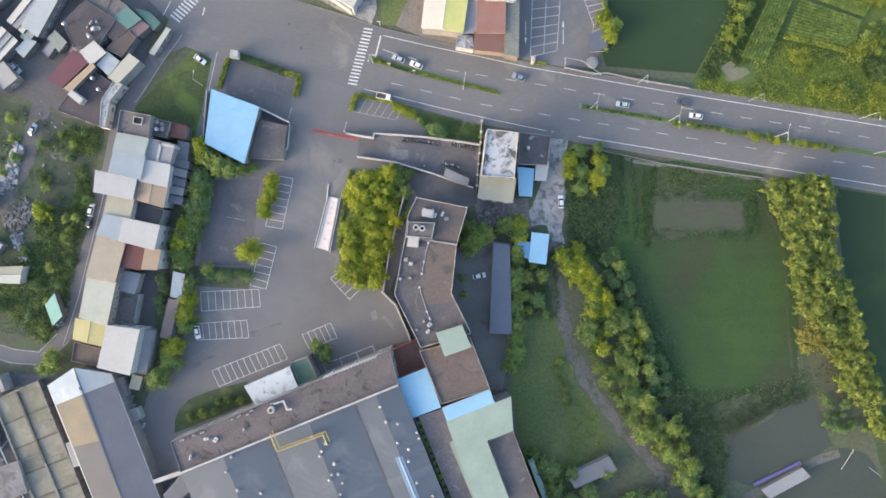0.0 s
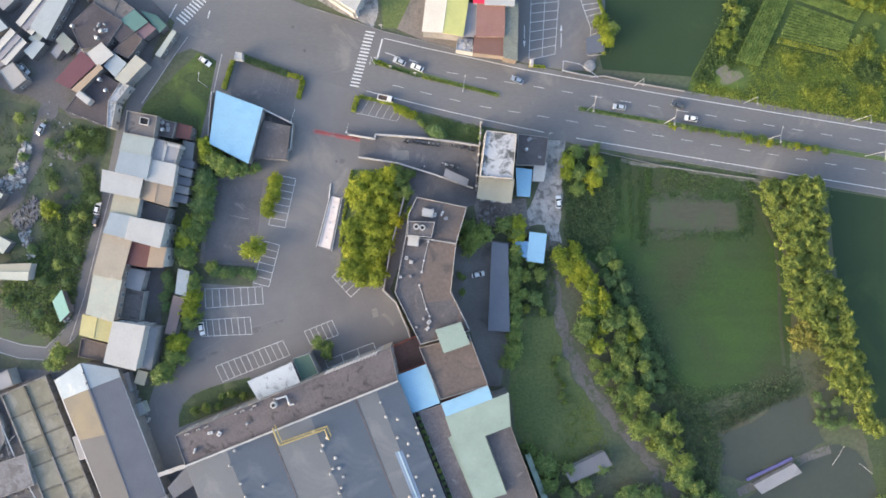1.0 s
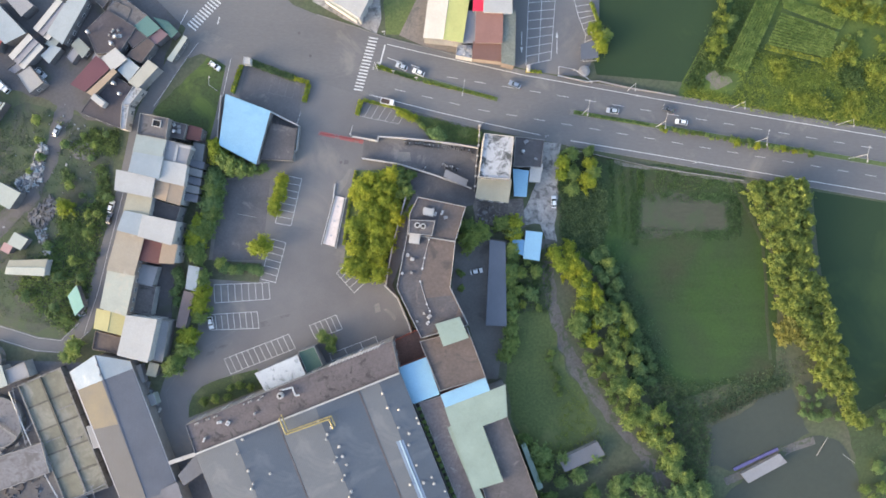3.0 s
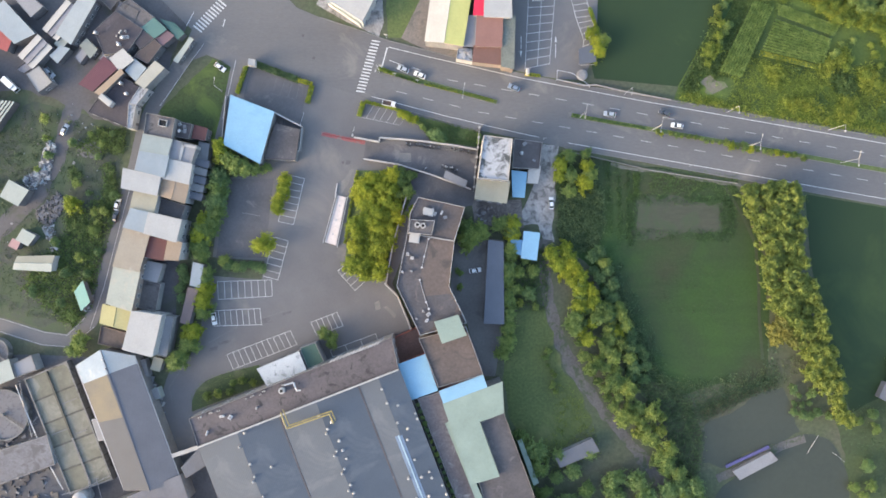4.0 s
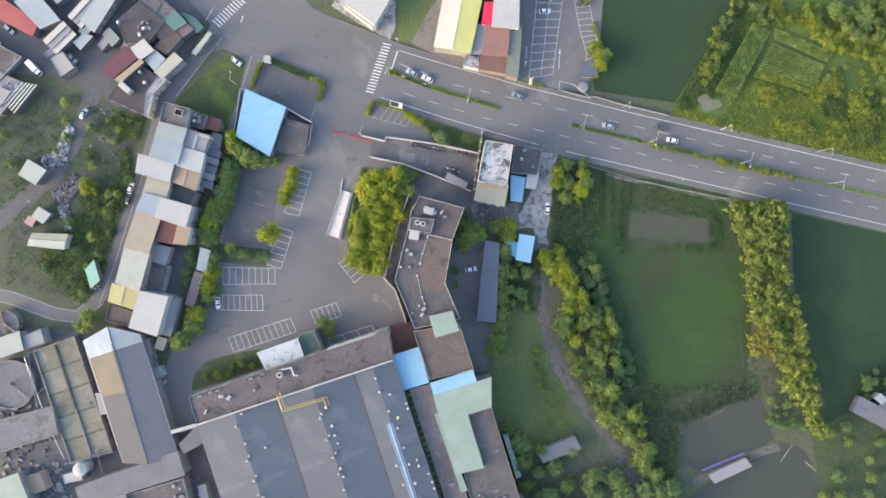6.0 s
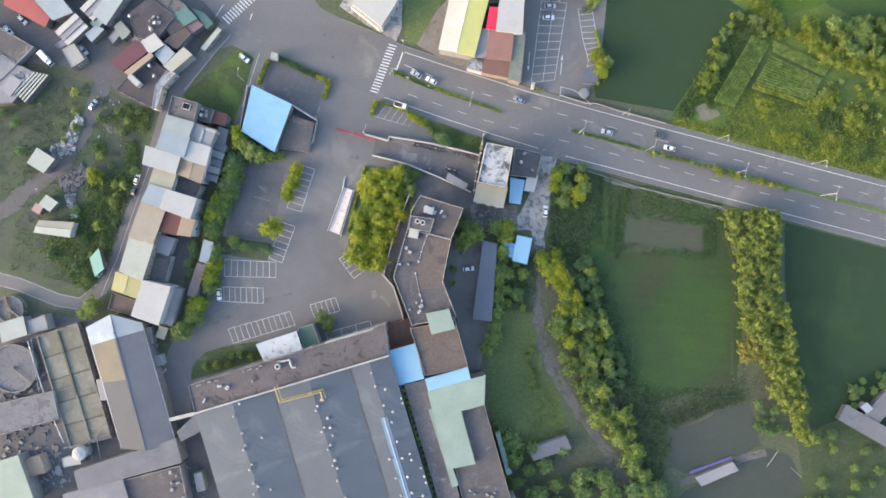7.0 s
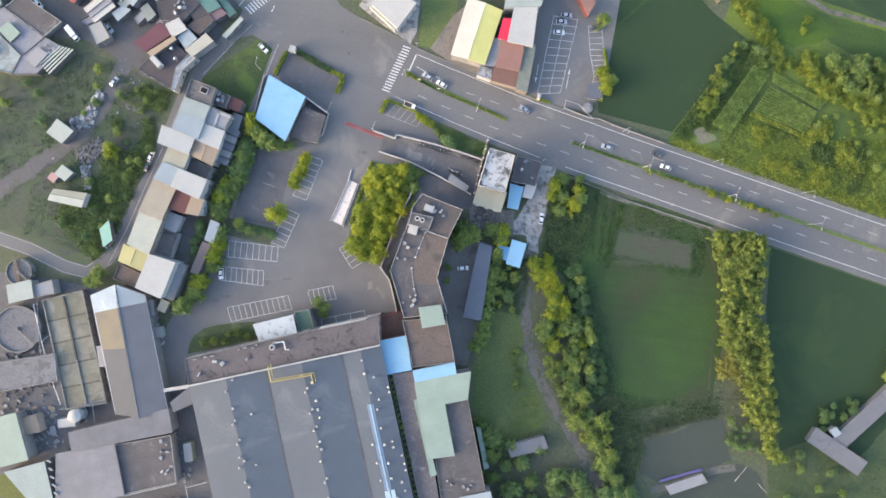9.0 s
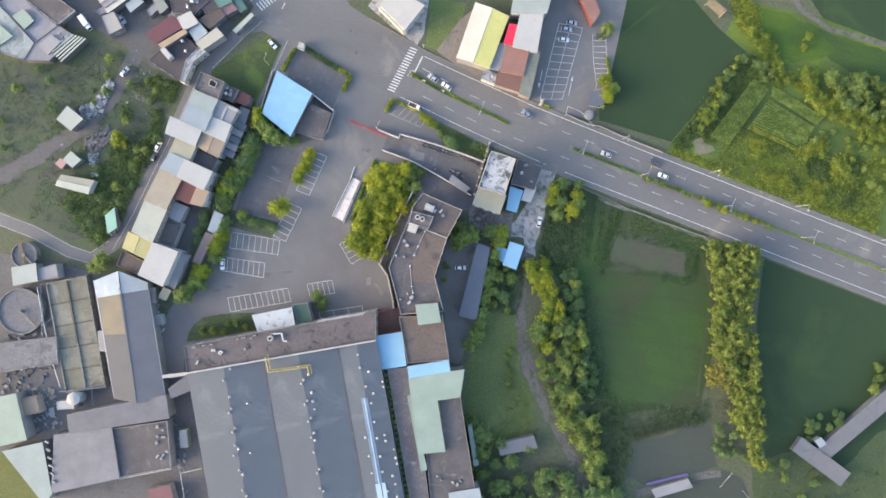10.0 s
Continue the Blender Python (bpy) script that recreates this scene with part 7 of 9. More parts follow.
row_of_trees(["green"], [(24.6, 4.4), (25.2, -2.0), (24.3, -10.9), (24.6, -22.1), (24.0, -33.2), (22.6, -41.5)], 4.2, 1.2, 0.6, 0.85, 14)
wood(["green", "feather", "dark"], [(24.5, -2.6), (33.6, -5.4), (34.5, -22.1), (26.1, -22.1)], 8, 4.0, 0.35, 0.6, 15)
wood(["green", "green", "yellow"], [(41.8, 34.5), (52.0, 34.7), (54.2, 28.6), (52.4, 19.4), (44.2, 18.2), (41.6, 24.2)], 9, 3.4, 0.5, 0.78, 16)
cover("bushes", [(41.8, 21.6), (57.8, 23.0), (59.4, 8.5), (55.9, 0.1), (47.6, -2.2), (42.3, 3.9)], 9000, 0.35, 1.2, WEEDD, 93, "dark rank undergrowth in the field corner", "bushes")
wood(["yellow"], [(38.6, -1.6), (45.9, 1.0), (48.1, -7.0), (54.4, -13.5), (56.0, -18.3), (50.0, -17.6), (46.3, -10.7), (41.0, -10.4)], 12, 2.7, 0.5, 0.78, 17)
thicket(["feather", "yellow", "green", "feather"], [(46.5, -12.0), (53.7, -12.1), (57.6, -20.9), (66.8, -32.3), (63.0, -37.7), (56.6, -35.3), (48.6, -34.0), (46.0, -27.0), (50.1, -18.7)], 22, 2.9, 0.5, 0.85, 18, "mixed olive and yellow-green thicket beside the track")
thicket(["dark", "dark", "green"], [(52.5, 0.5), (58.3, -1.9), (63.3, -16.6), (69.4, -31.0), (76.0, -42.0), (72.0, -50.0), (64.0, -39.4), (58.0, -19.0)], 30, 3.0, 0.4, 0.7, 19, "loose dark green thicket between track and field")
wood(["green", "green", "feather"], [(50.5, -38.5), (61.9, -37.9), (68.7, -49.8), (81.5, -61.7), (82.5, -79.0), (75.5, -71.8), (65.0, -60.0), (56.5, -49.5)], 30, 3.3, 0.5, 0.88, 20)
cover("bushes", [(57.0, 0.0), (62.0, -6.0), (67.0, -18.8), (72.4, -30.2), (79.0, -43.3), (90.0, -54.0), (96.1, -68.2), (94.2, -86.6), (87.6, -84.6), (83.0, -65.5), (69.9, -48.6), (60.0, -25.0)], 15000, 0.36, 1.2, WEEDD, 91, "low dark undergrowth between trees and field", "bushes")
cover("dry_grass", [(77.4, -5.9), (90.0, -2.0), (101.6, -1.4), (109.2, -14.9), (105.0, -22.0), (94.3, -25.2), (82.5, -22.9), (75.5, -15.0)], 2600, 0.24, 0.05, leafy("dry_field_blades", (0.056, 0.064, 0.034), (0.078, 0.084, 0.046), 0.3), 105, "thin brownish grass in the middle of the field", "grass")
thicket(["dark", "green"], [(81.7, -77.7), (90.1, -81.4), (101.2, -96.2), (86.4, -105.5), (79.0, -85.1)], 14, 4.4, 0.6, 0.95, 21, "dense green thicket by the pond")
thicket(["dark", "green"], [(28.0, -66.5), (37.3, -64.7), (40.0, -74.0), (58.6, -74.0), (73.4, -85.1), (77.1, -111.0), (32.6, -111.0)], 30, 5.0, 0.6, 1.0, 22, "dense mixed thicket south of the track")
thicket(["feather"], [(107.5, 22.8), (125.6, 22.7), (127.4, 7.6), (128.4, -1.7), (132.1, -14.6), (121.0, -21.9), (117.0, -14.6), (116.5, 2.0), (110.5, 8.6)], 50, 2.9, 0.8, 1.1, 23, "dense belt of feathery olive-green trees")
thicket(["feather"], [(117.3, -18.3), (132.1, -14.6), (137.6, -29.3), (143.1, -47.8), (146.5, -60.7), (141.0, -57.1), (133.2, -44.1), (126.7, -29.3)], 38, 3.0, 0.8, 1.1, 24, "dense belt of feathery olive-green trees")
wood(["ochre"], [(118.2, -25.6), (127.4, -24.7), (128.4, -33.9), (121.0, -34.9)], 6, 3.0, 0.8, 1.0, 25, group="trees of the belt")
REED = leafy("dry_reed_leaves", (0.095, 0.095, 0.05), (0.15, 0.14, 0.08), 0.3)
cover("reeds", [(94.8, -59.4), (101.0, -55.7), (122.9, -47.9), (124.5, -49.9), (110.1, -54.2), (96.9, -63.6)], 1300, 0.25, 0.8, REED, 96, "brownish reeds at the pond edge", "reeds")
cover("bushes", [(84.9, -46.2), (94.9, -48.8), (121.5, -41.8), (132.0, -36.0), (133.7, -43.9), (123.1, -49.2), (112.1, -52.6), (99.3, -58.4), (91.5, -66.0), (86.7, -60.0)], 3400, 0.26, 0.6, WEEDW, 97, "dark rank growth between field and pond", "bushes")
for a, q in (((134.1, -73.7), (136.7, -66.5)), ((143.3, -73.1), (146.3, -75.7))):
    e = thing("pole", "thin pale bamboo pole leaning over the pond", "pole")
    bm = bmesh.new()
    tube(bm, (*a, 0.05), (*q, 2.2), 0.06, 6, 0.04)
    part("cane", bm, STEEL, e)
cover("pond_bushes", [(92.3, -57.8), (105.6, -50.3), (121.5, -45.5), (123.0, -48.6), (115.0, -51.9), (106.6, -56.3), (96.1, -62.6)], 3200, 0.28, 0.7, WEEDD, 26, "low dark bushes along the pond bank", "bushes")
thicket(["dark"], [(127.4, -49.3), (134.6, -47.7), (138.9, -56.9), (135.0, -60.8), (127.9, -58.1)], 9, 2.6, 0.25, 0.45, 27, "dark bushes beyond the pond")
row_of_trees(["yellow"], [(53.4, 77.1), (55.8, 75.3), (54.5, 70.6)], 3.5, 0.6, 0.55, 0.75, 29)
plant("green", *(49.4, 97.1), 0.72, 61)
plant("green", *(57.1, 74.8), 0.6, 62)
row_of_trees(["green", "yellow", "feather"], [(77.3, 42.3), (85.8, 40.8), (97.1, 39.1), (115.9, 35.9), (131.0, 33.7)], 2.3, 0.5, 0.18, 0.42, 30, group="median shrubs")
for x, y, k in ((-2.6, 39.4, 0.62), (-0.4, 38.6, 0.5), (-4.6, 40.4, 0.36)):
    plant("dark", x, y, k, round(x * 3))
row_of_trees(["green"], [(-11.0, 45.0), (-7.6, 43.0), (-6.0, 41.0)], 1.7, 0.5, 0.2, 0.34, 31)
row_of_trees(["yellow"], [(-15.8, 47.2), (-13.0, 45.7), (-10.2, 45.3)], 1.9, 0.4, 0.28, 0.4, 33)
row_of_trees(["green"], [(-41.7, -33.0), (-38.0, -35.6)], 2.4, 0.8, 0.5, 0.65, 34)
wood(["feather"], [(-84.5, -54.0), (-67.5, -48.4), (-66.6, -50.6), (-83.5, -57.8)], 6, 3.0, 0.42, 0.6, 35)
plant("green", *(-129.3, -37.1), 0.85, 5)
plant("green", *(-132.1, -39.9), 0.7, 6)
thicket(["green", "green", "dark"], [(-146.1, 44.9), (-138.6, 44.9), (-134.9, 26.3), (-127.4, 33.7), (-116.2, 35.6), (-116.2, 20.7), (-121.8, 2.0), (-123.7, -22.2), (-134.9, -27.8), (-157.2, -22.2), (-146.1, 0.2), (-134.9, 20.7), (-149.8, 26.3)], 9, 5.0, 0.3, 0.5, 36, "scattered small trees in the waste ground")
plant("yellow", *(-132.6, 12.3), 0.75, 7)
thicket(["dark", "green"], [(-183.5, 28.7), (-171.3, 35.9), (-155.4, 37.0), (-147.9, 34.0), (-160.9, 19.8), (-173.0, 1.1), (-189.7, -7.1), (-195.8, 21.5)], 8, 6.0, 0.3, 0.5, 37, "scattered small trees in the waste ground")
thicket(["green", "green", "dark"], [(-143.1, 0.6), (-131.7, 12.2), (-122.8, 2.6), (-124.7, -20.8), (-136.5, -30.2), (-158.6, -23.4), (-160.0, -16.8), (-142.4, -13.1)], 9, 5.0, 0.35, 0.55, 38, "small trees beside the lane")
wood(["dark"], [(-93.9, -8.8), (-90.2, -9.5), (-92.4, -22.2), (-95.4, -21.2)], 4, 3.0, 0.4, 0.6, 39)
wood(["green", "dark"], [(111.0, 97.7), (118.0, 96.5), (119.5, 91.8), (114.5, 90.8)], 5, 2.6, 0.32, 0.5, 40)
thicket(["lime", "lime", "green"], [(98.1, 82.5), (102.2, 82.4), (102.1, 78.3), (98.8, 73.7), (98.4, 67.1), (94.8, 66.4), (94.4, 71.2), (96.5, 77.3)], 10, 2.4, 0.32, 0.52, 41, "yellow-green shrubs along the paddy bank")
thicket(["green", "dark", "feather"], [(103.3, 99.0), (106.8, 97.9), (102.8, 88.3), (98.1, 82.5), (95.9, 82.5), (98.4, 89.0)], 9, 2.4, 0.3, 0.48, 49, "grey-green shrubs along the paddy bank")
thicket(["feather", "green"], [(138.4, 94.6), (141.4, 100.8), (147.2, 97.0), (153.5, 101.4), (163.2, 99.0), (184.0, 96.0), (186.0, 83.0), (165.9, 84.5), (159.4, 86.9), (152.0, 87.2), (146.0, 88.6)], 38, 3.1, 0.45, 0.78, 42, "feathery grey-green trees behind the shrub belt")
thicket(["lime"], [(131.1, 99.0), (136.0, 99.0), (139.0, 91.4), (146.0, 88.6), (152.0, 87.2), (159.4, 86.9), (165.9, 84.0), (186.0, 80.0), (186.0, 72.5), (167.0, 77.6), (158.1, 80.1), (148.8, 81.7), (140.4, 83.5), (134.8, 87.4)], 54, 2.3, 0.36, 0.58, 51, "continuous belt of yellow-green shrubs beside the plots")
thicket(["green", "lime"], [(139.5, 72.8), (144.3, 78.0), (154.3, 77.0), (162.4, 77.6), (180.0, 71.0), (180.0, 57.0), (164.4, 57.0), (146.0, 63.6)], 22, 3.2, 0.28, 0.5, 43, "low scrub beside the vegetable plots")
thicket(["lime"], [(102.6, 113.9), (108.5, 111.3), (114.9, 107.5), (119.7, 103.5), (124.5, 94.6), (126.0, 90.7), (121.1, 90.7), (118.4, 96.7), (110.9, 102.0), (106.8, 106.9)], 24, 2.3, 0.34, 0.55, 44, "yellow-green shrubs between meadow and paddy")
plant("lime", *(130.1, 112.7), 0.42, 63)
plant("lime", *(129.3, 107.6), 0.34, 64)
wood(["dark"], [(163.1, -48.4), (162.9, -40.6), (170.6, -33.4), (176.5, -33.1), (176.0, -37.3), (168.8, -44.6)], 9, 2.6, 0.3, 0.5, 45)
wood(["green"], [(183.6, -24.2), (183.4, -12.7), (191.5, -1.7), (193.8, -12.8)], 7, 2.8, 0.4, 0.6, 48)
thicket(["dark", "green"], [(122.2, -57.7), (155.7, -52.9), (177.0, -66.7), (180.8, -84.3), (150.0, -90.9), (143.1, -69.3)], 16, 4.5, 0.35, 0.6, 46, "dark bushes round the ponds")

flat_house([(-9.3, -54.0), (-7.7, -53.7), (15.9, -112.0), (14.3, -112.6)], 8.2, WALLG, surf("planter_soil", (0.06, 0.055, 0.045), scale=0.5, fine=3), "narrow planted ledge along the factory wall", "planter_ledge", "planter", windows=False, parapet=0.25)
for x, y, _ in along([(-7.6, -56.0), (12.5, -105.6)], 2.3):
    plant("dark" if rng.random() < 0.6 else "green", x + rng.uniform(-0.2, 0.2), y, rng.uniform(0.14, 0.24), rng.random(), group="planter shrubs", z=8.2)

row_of_trees(["feather", "green"], [(38.4, -37.2), (39.5, -43.4), (42.6, -52.4)], 2.6, 0.8, 0.22, 0.34, 50)

cover("bushes", [(-137.0, 25.4), (-120.5, 27.9), (-118.2, 18.6), (-119.9, 4.0), (-131.2, 1.7), (-137.6, 5.7), (-131.6, 16.2)], 6000, 0.35, 1.2, WEEDM, 98, "low mid-green scrub beside the lane", "bushes", clumpy=0.3)
cover("bushes", [(-136.9, 43.1), (-116.6, 40.5), (-115.8, 32.8), (-125.7, 29.9), (-135.2, 34.8)], 4500, 0.35, 1.2, WEEDM, 99, "low mid-green scrub beside the lane", "bushes", clumpy=0.3)
thicket(["dark", "green"], [(-136.4, 42.1), (-118.7, 39.0), (-118.5, 32.8), (-123.6, 29.9), (-122.0, 6.1), (-131.3, 3.8), (-136.6, 7.8), (-131.8, 24.5)], 10, 4.0, 0.25, 0.42, 108, "scattered small trees among the scrub")

# ---- hedges ----
hedge([(-71.9, 63.9), (-75.1, 53.9)], 1.6, 1.4, "clipped yellow-green hedge edging the lot", HEDGE, 11)
hedge([(-53.2, 59.2), (-47.9, 57.7)], 1.6, 1.3, "clipped yellow-green hedge edging the lot", HEDGE, 12)
hedge([(-47.9, 57.3), (-49.6, 50.9)], 1.8, 1.4, "clipped yellow-green hedge edging the lot", HEDGE, 13)
hedge([(-68.8, 64.9), (-52.8, 59.2)], 2.6, 0.9, "low dark green hedge along the pavement", WEEDD, 14)
hedge([(-29.2, 51.7), (-30.7, 46.4)], 1.8, 1.4, "clipped yellow-green hedge edging the lot", HEDGE, 15)
hedge([(-28.7, 51.8), (-17.8, 49.3), (-12.1, 47.5)], 1.2, 1.0, "clipped yellow-green hedge edging the lot", HEDGE, 16)
hedge([(-31.0, 26.7), (-33.8, 11.5), (-35.2, 0.2)], 1.0, 0.9, "yellow-green hedge edging the grove", HEDGE, 17)
hedge([(30.4, 62.6), (34.8, 62.2)], 1.1, 0.7, "clipped yellow-green hedge on the sign island", HEDGE, 18)
hedge([(13.0, 40.7), (12.6, 37.0)], 1.4, 1.5, "clipped green hedge by the gate house", LEAF_M, 19)
hedge([(52.2, 87.2), (55.0, 79.6)], 1.2, 1.2, "yellow-green hedge edging the car park", HEDGE, 20)

# ---- low growth ----
cover("verge_growth", [(83.8, 54.3), (103.7, 51.1), (136.0, 45.8), (149.0, 44.3), (174.0, 40.1), (174.0, 45.8), (149.0, 47.7), (117.0, 50.5), (86.6, 56.2)], 5000, 0.35, 0.5, WEED, 61, "bright yellow-green verge growth along the road", "verge")
cover("weeds", [(95.2, 72.4), (120.8, 68.6), (137.9, 64.8), (174.0, 72.4), (174.0, 42.9), (149.0, 45.8), (105.6, 51.9), (86.6, 55.3)], 26000, 0.28, 0.6, WEEDG, 62, "tangled yellow-green weeds by the plots", clear=[(96.1, 60.2), (101.2, 59.6)], half=4.4)
cover("weeds", [(124.4, 96.7), (132.1, 94.1), (146.1, 94.3), (167.9, 89.2), (169.4, 82.0), (147.9, 85.8), (130.5, 90.5)], 7000, 0.3, 0.8, WEEDG, 89, "lush yellow-green weeds among the shrubs", clumpy=0.25)
cover("weeds", [(103.7, 95.2), (118.0, 86.6), (113.2, 72.8), (116.1, 68.6), (98.0, 61.0), (101.5, 80.0)], 7000, 0.3, 0.5, WEEDF, 92, "green weeds between the vegetable plots")
cover("bushes", [(115.9, 67.0), (134.7, 65.1), (146.0, 75.4), (161.1, 75.4), (161.1, 47.2), (146.0, 48.2), (123.4, 52.9)], 15000, 0.42, 1.7, WEEDG, 87, "low yellow-green bushes beside the plots", "bushes", clumpy=0.42)
cover("bushes", [(119.7, 66.0), (134.7, 65.1), (146.0, 73.6), (161.1, 75.4), (161.1, 47.2), (146.0, 48.2), (125.3, 52.9)], 9000, 0.42, 1.5, WEEDF, 88, "low green bushes beside the plots", "bushes", clumpy=0.5)
cover("weeds", [(86.6, 57.2), (98.0, 81.9), (103.7, 81.9), (98.0, 59.1)], 9000, 0.45, 1.0, WEEDF, 63, "dark green weeds on the field bank", clear=[(96.1, 60.2), (101.2, 59.6)], half=4.4)
cover("plant_row", [(59.0, 32.4), (60.5, 32.4), (62.4, 5.5), (60.9, 5.4)], 1000, 0.24, 0.4, FIELDL, 94, "narrow raised row of green plants in the field", "plant row")
cover("plant_row", [(62.8, 32.5), (64.2, 32.5), (65.8, 3.5), (64.3, 3.4)], 1000, 0.24, 0.4, FIELDL, 95, "narrow raised row of green plants in the field", "plant row")
cover("plant_row", [(66.2, 29.4), (67.6, 29.5), (69.6, 0.4), (68.1, 0.4)], 1000, 0.24, 0.4, FIELDL, 96, "narrow raised row of green plants in the field", "plant row")
cover("plant_row", [(69.5, 27.5), (71.0, 27.5), (71.2, 19.2), (69.7, 19.1)], 1000, 0.24, 0.4, FIELDL, 97, "narrow raised row of green plants in the field", "plant row")
cover("grass_tufts", [(67.9, 19.5), (104.2, 19.6), (104.3, 16.7), (67.9, 16.2)], 1500, 0.3, 0.18, FIELDL, 100, "soft green grass round the bare plot", "grass")
cover("grass_tufts", [(67.1, 7.0), (105.6, 7.1), (105.7, 3.4), (67.2, 3.3)], 1500, 0.3, 0.18, FIELDL, 101, "soft green grass round the bare plot", "grass")
cover("grass_tufts", [(100.7, 19.5), (106.3, 19.6), (106.7, 4.5), (101.1, 5.4)], 1500, 0.3, 0.18, FIELDL, 102, "soft green grass round the bare plot", "grass")
cover("grass_tufts", [(66.8, 19.1), (70.8, 19.2), (70.8, 3.6), (67.2, 3.5)], 1500, 0.3, 0.18, FIELDL, 103, "soft green grass round the bare plot", "grass")
cover("grass_tufts", [(75.9, 29.7), (107.2, 26.7), (107.3, 20.1), (76.1, 21.4)], 2600, 0.3, 0.18, FIELDL, 104, "soft green grass round the bare plot", "grass")
cover("weeds", [(42.0, 34.0), (106.6, 23.9), (103.7, 18.2), (67.6, 20.1), (65.7, 0.2), (58.1, -7.4), (42.9, 2.1)], 1200, 0.3, 0.3, FIELDL, 64, "dark weeds along the field's edge")
cover("weeds", [(57.2, -5.5), (65.7, -5.5), (84.7, -47.3), (118.9, -45.4), (120.8, -22.6), (123.7, -49.2), (98.0, -60.6), (86.6, -60.6)], 2500, 0.4, 0.35, WEEDD, 65, "dark weeds round the field")
cover("weeds", [(23.0, -5.5), (38.2, 0.2), (39.1, -22.6), (24.9, -23.6)], 5000, 0.3, 0.6, WEEDF, 66, "weeds and garden plants beside the track")
cover("weeds", [(42.9, -49.2), (50.5, -53.0), (58.1, -68.2), (60.0, -75.8), (42.9, -81.5), (31.5, -77.7), (41.0, -68.2)], 2600, 0.25, 0.3, WEEDG, 86, "weeds beside the track")
cover("weeds", [(-160.4, 47.7), (-141.4, 47.7), (-128.1, 40.1), (-114.8, 40.1), (-118.6, 19.2), (-126.2, -22.6), (-131.9, -30.2), (-164.2, -26.4)], 11000, 0.26, 0.4, WEEDW, 67, "dark weeds over the waste ground", clear=WASTE_TRACK)
cover("weeds", [(-205.0, 27.7), (-174.2, 36.6), (-151.8, 41.3), (-145.4, 33.4), (-165.1, -5.9), (-190.7, -39.4)], 9000, 0.26, 0.35, WEEDW, 68, "weeds over the waste ground", clear=WASTE_TRACK)
cover("weeds", [(-153.3, -17.4), (-131.3, 10.7), (-119.3, 20.2), (-128.1, -26.0), (-133.9, -31.9)], 10000, 0.45, 0.6, WEEDF, 69, "dark weeds beside the lane")
cover("grass_tufts", [(-90.1, -61.9), (-90.0, -57.6), (-88.6, -54.0), (-85.4, -50.7), (-79.6, -48.2), (-72.5, -46.1), (-65.9, -44.5), (-63.4, -51.0)], 3000, 0.25, 0.2, WEEDF, 72, "rough grass of the factory bed", "grass")
cover("weeds", [(145.9, -56.3), (195.4, -52.8), (203.3, -81.4), (158.0, -91.1)], 4000, 0.3, 0.3, WEEDD, 73, "weeds round the ponds")
cover("bushes", [(131.1, 98.0), (135.0, 98.0), (139.0, 90.4), (152.0, 86.2), (165.9, 83.0), (186.0, 79.0), (186.0, 73.5), (167.0, 78.2), (148.8, 82.4), (140.4, 84.2), (135.4, 88.0)], 16000, 0.34, 2.2, LEAF_L, 111, "dense yellow-green undergrowth of the shrub belt", "bushes")
cover("bushes", [(103.6, 112.4), (108.5, 110.3), (119.0, 102.5), (123.8, 94.6), (125.0, 91.2), (122.0, 91.2), (118.9, 97.2), (107.8, 107.2)], 6500, 0.34, 2.0, LEAF_L, 112, "dense yellow-green undergrowth of the shrub belt", "bushes")
cover("weeds", [(104.0, 97.0), (111.0, 100.5), (117.5, 96.0), (119.6, 91.0), (112.5, 92.0), (103.0, 83.5), (103.5, 88.0)], 7000, 0.3, 0.5, WEEDF, 113, "dark green weeds behind the paddy bank")
cover("weeds", [(95.8, 120.6), (104.8, 122.5), (109.3, 117.6), (110.4, 107.3), (102.7, 110.3)], 5000, 0.35, 0.5, WEED, 74, "yellow-green weeds by the curved lane")
cover("verge_growth", [(-9.3, 46.7), (12.5, 41.6), (12.5, 36.3), (-4.6, 38.6)], 6000, 0.26, 0.35, WEEDF, 75, "green planting along the gate wall", "verge")


def crop_rows(name, pts, rows, seed, label, height=0.9, leaf=None):
    """Rows of crop plants along the plot's first edge."""
    r = np.random.RandomState(seed)
    a, b, c, d = (np.array(p) for p in pts)
    out = []
    for i in range(rows):
        k = (i + 0.5) / rows
        p, q = a + (d - a) * k, b + (c - b) * k
        n = int(np.linalg.norm(q - p) * 75)
        t = r.rand(n)[:, None]
        xy = p + (q - p) * t + r.normal(size=(n, 2)) * 0.2
        out.append(np.concatenate([xy, (height * (0.3 + 0.7 * r.rand(n)))[:, None]], 1))
    cc = np.concatenate(out)
    n = len(cc)
    nrm = r.normal(size=(n, 3)) * 0.5 + np.array((0, 0, 0.8))
    nrm /= np.linalg.norm(nrm, axis=1)[:, None]
    t = np.cross(nrm, r.normal(size=(n, 3)))
    t /= np.linalg.norm(t, axis=1)[:, None]
    bb = np.cross(nrm, t)
    s = 0.24 * (0.6 + 0.8 * r.rand(n))[:, None]
    quad = np.stack([cc - t * s, cc - bb * s * 0.4, cc + t * s, cc + bb * s * 0.4], 1).reshape(-1, 3)
    o = new(name, fill_mesh(name, quad, np.arange(n * 4).reshape(-1, 4), leaf or CORN))
    tagged(o, label, "crop", kind="stuff")


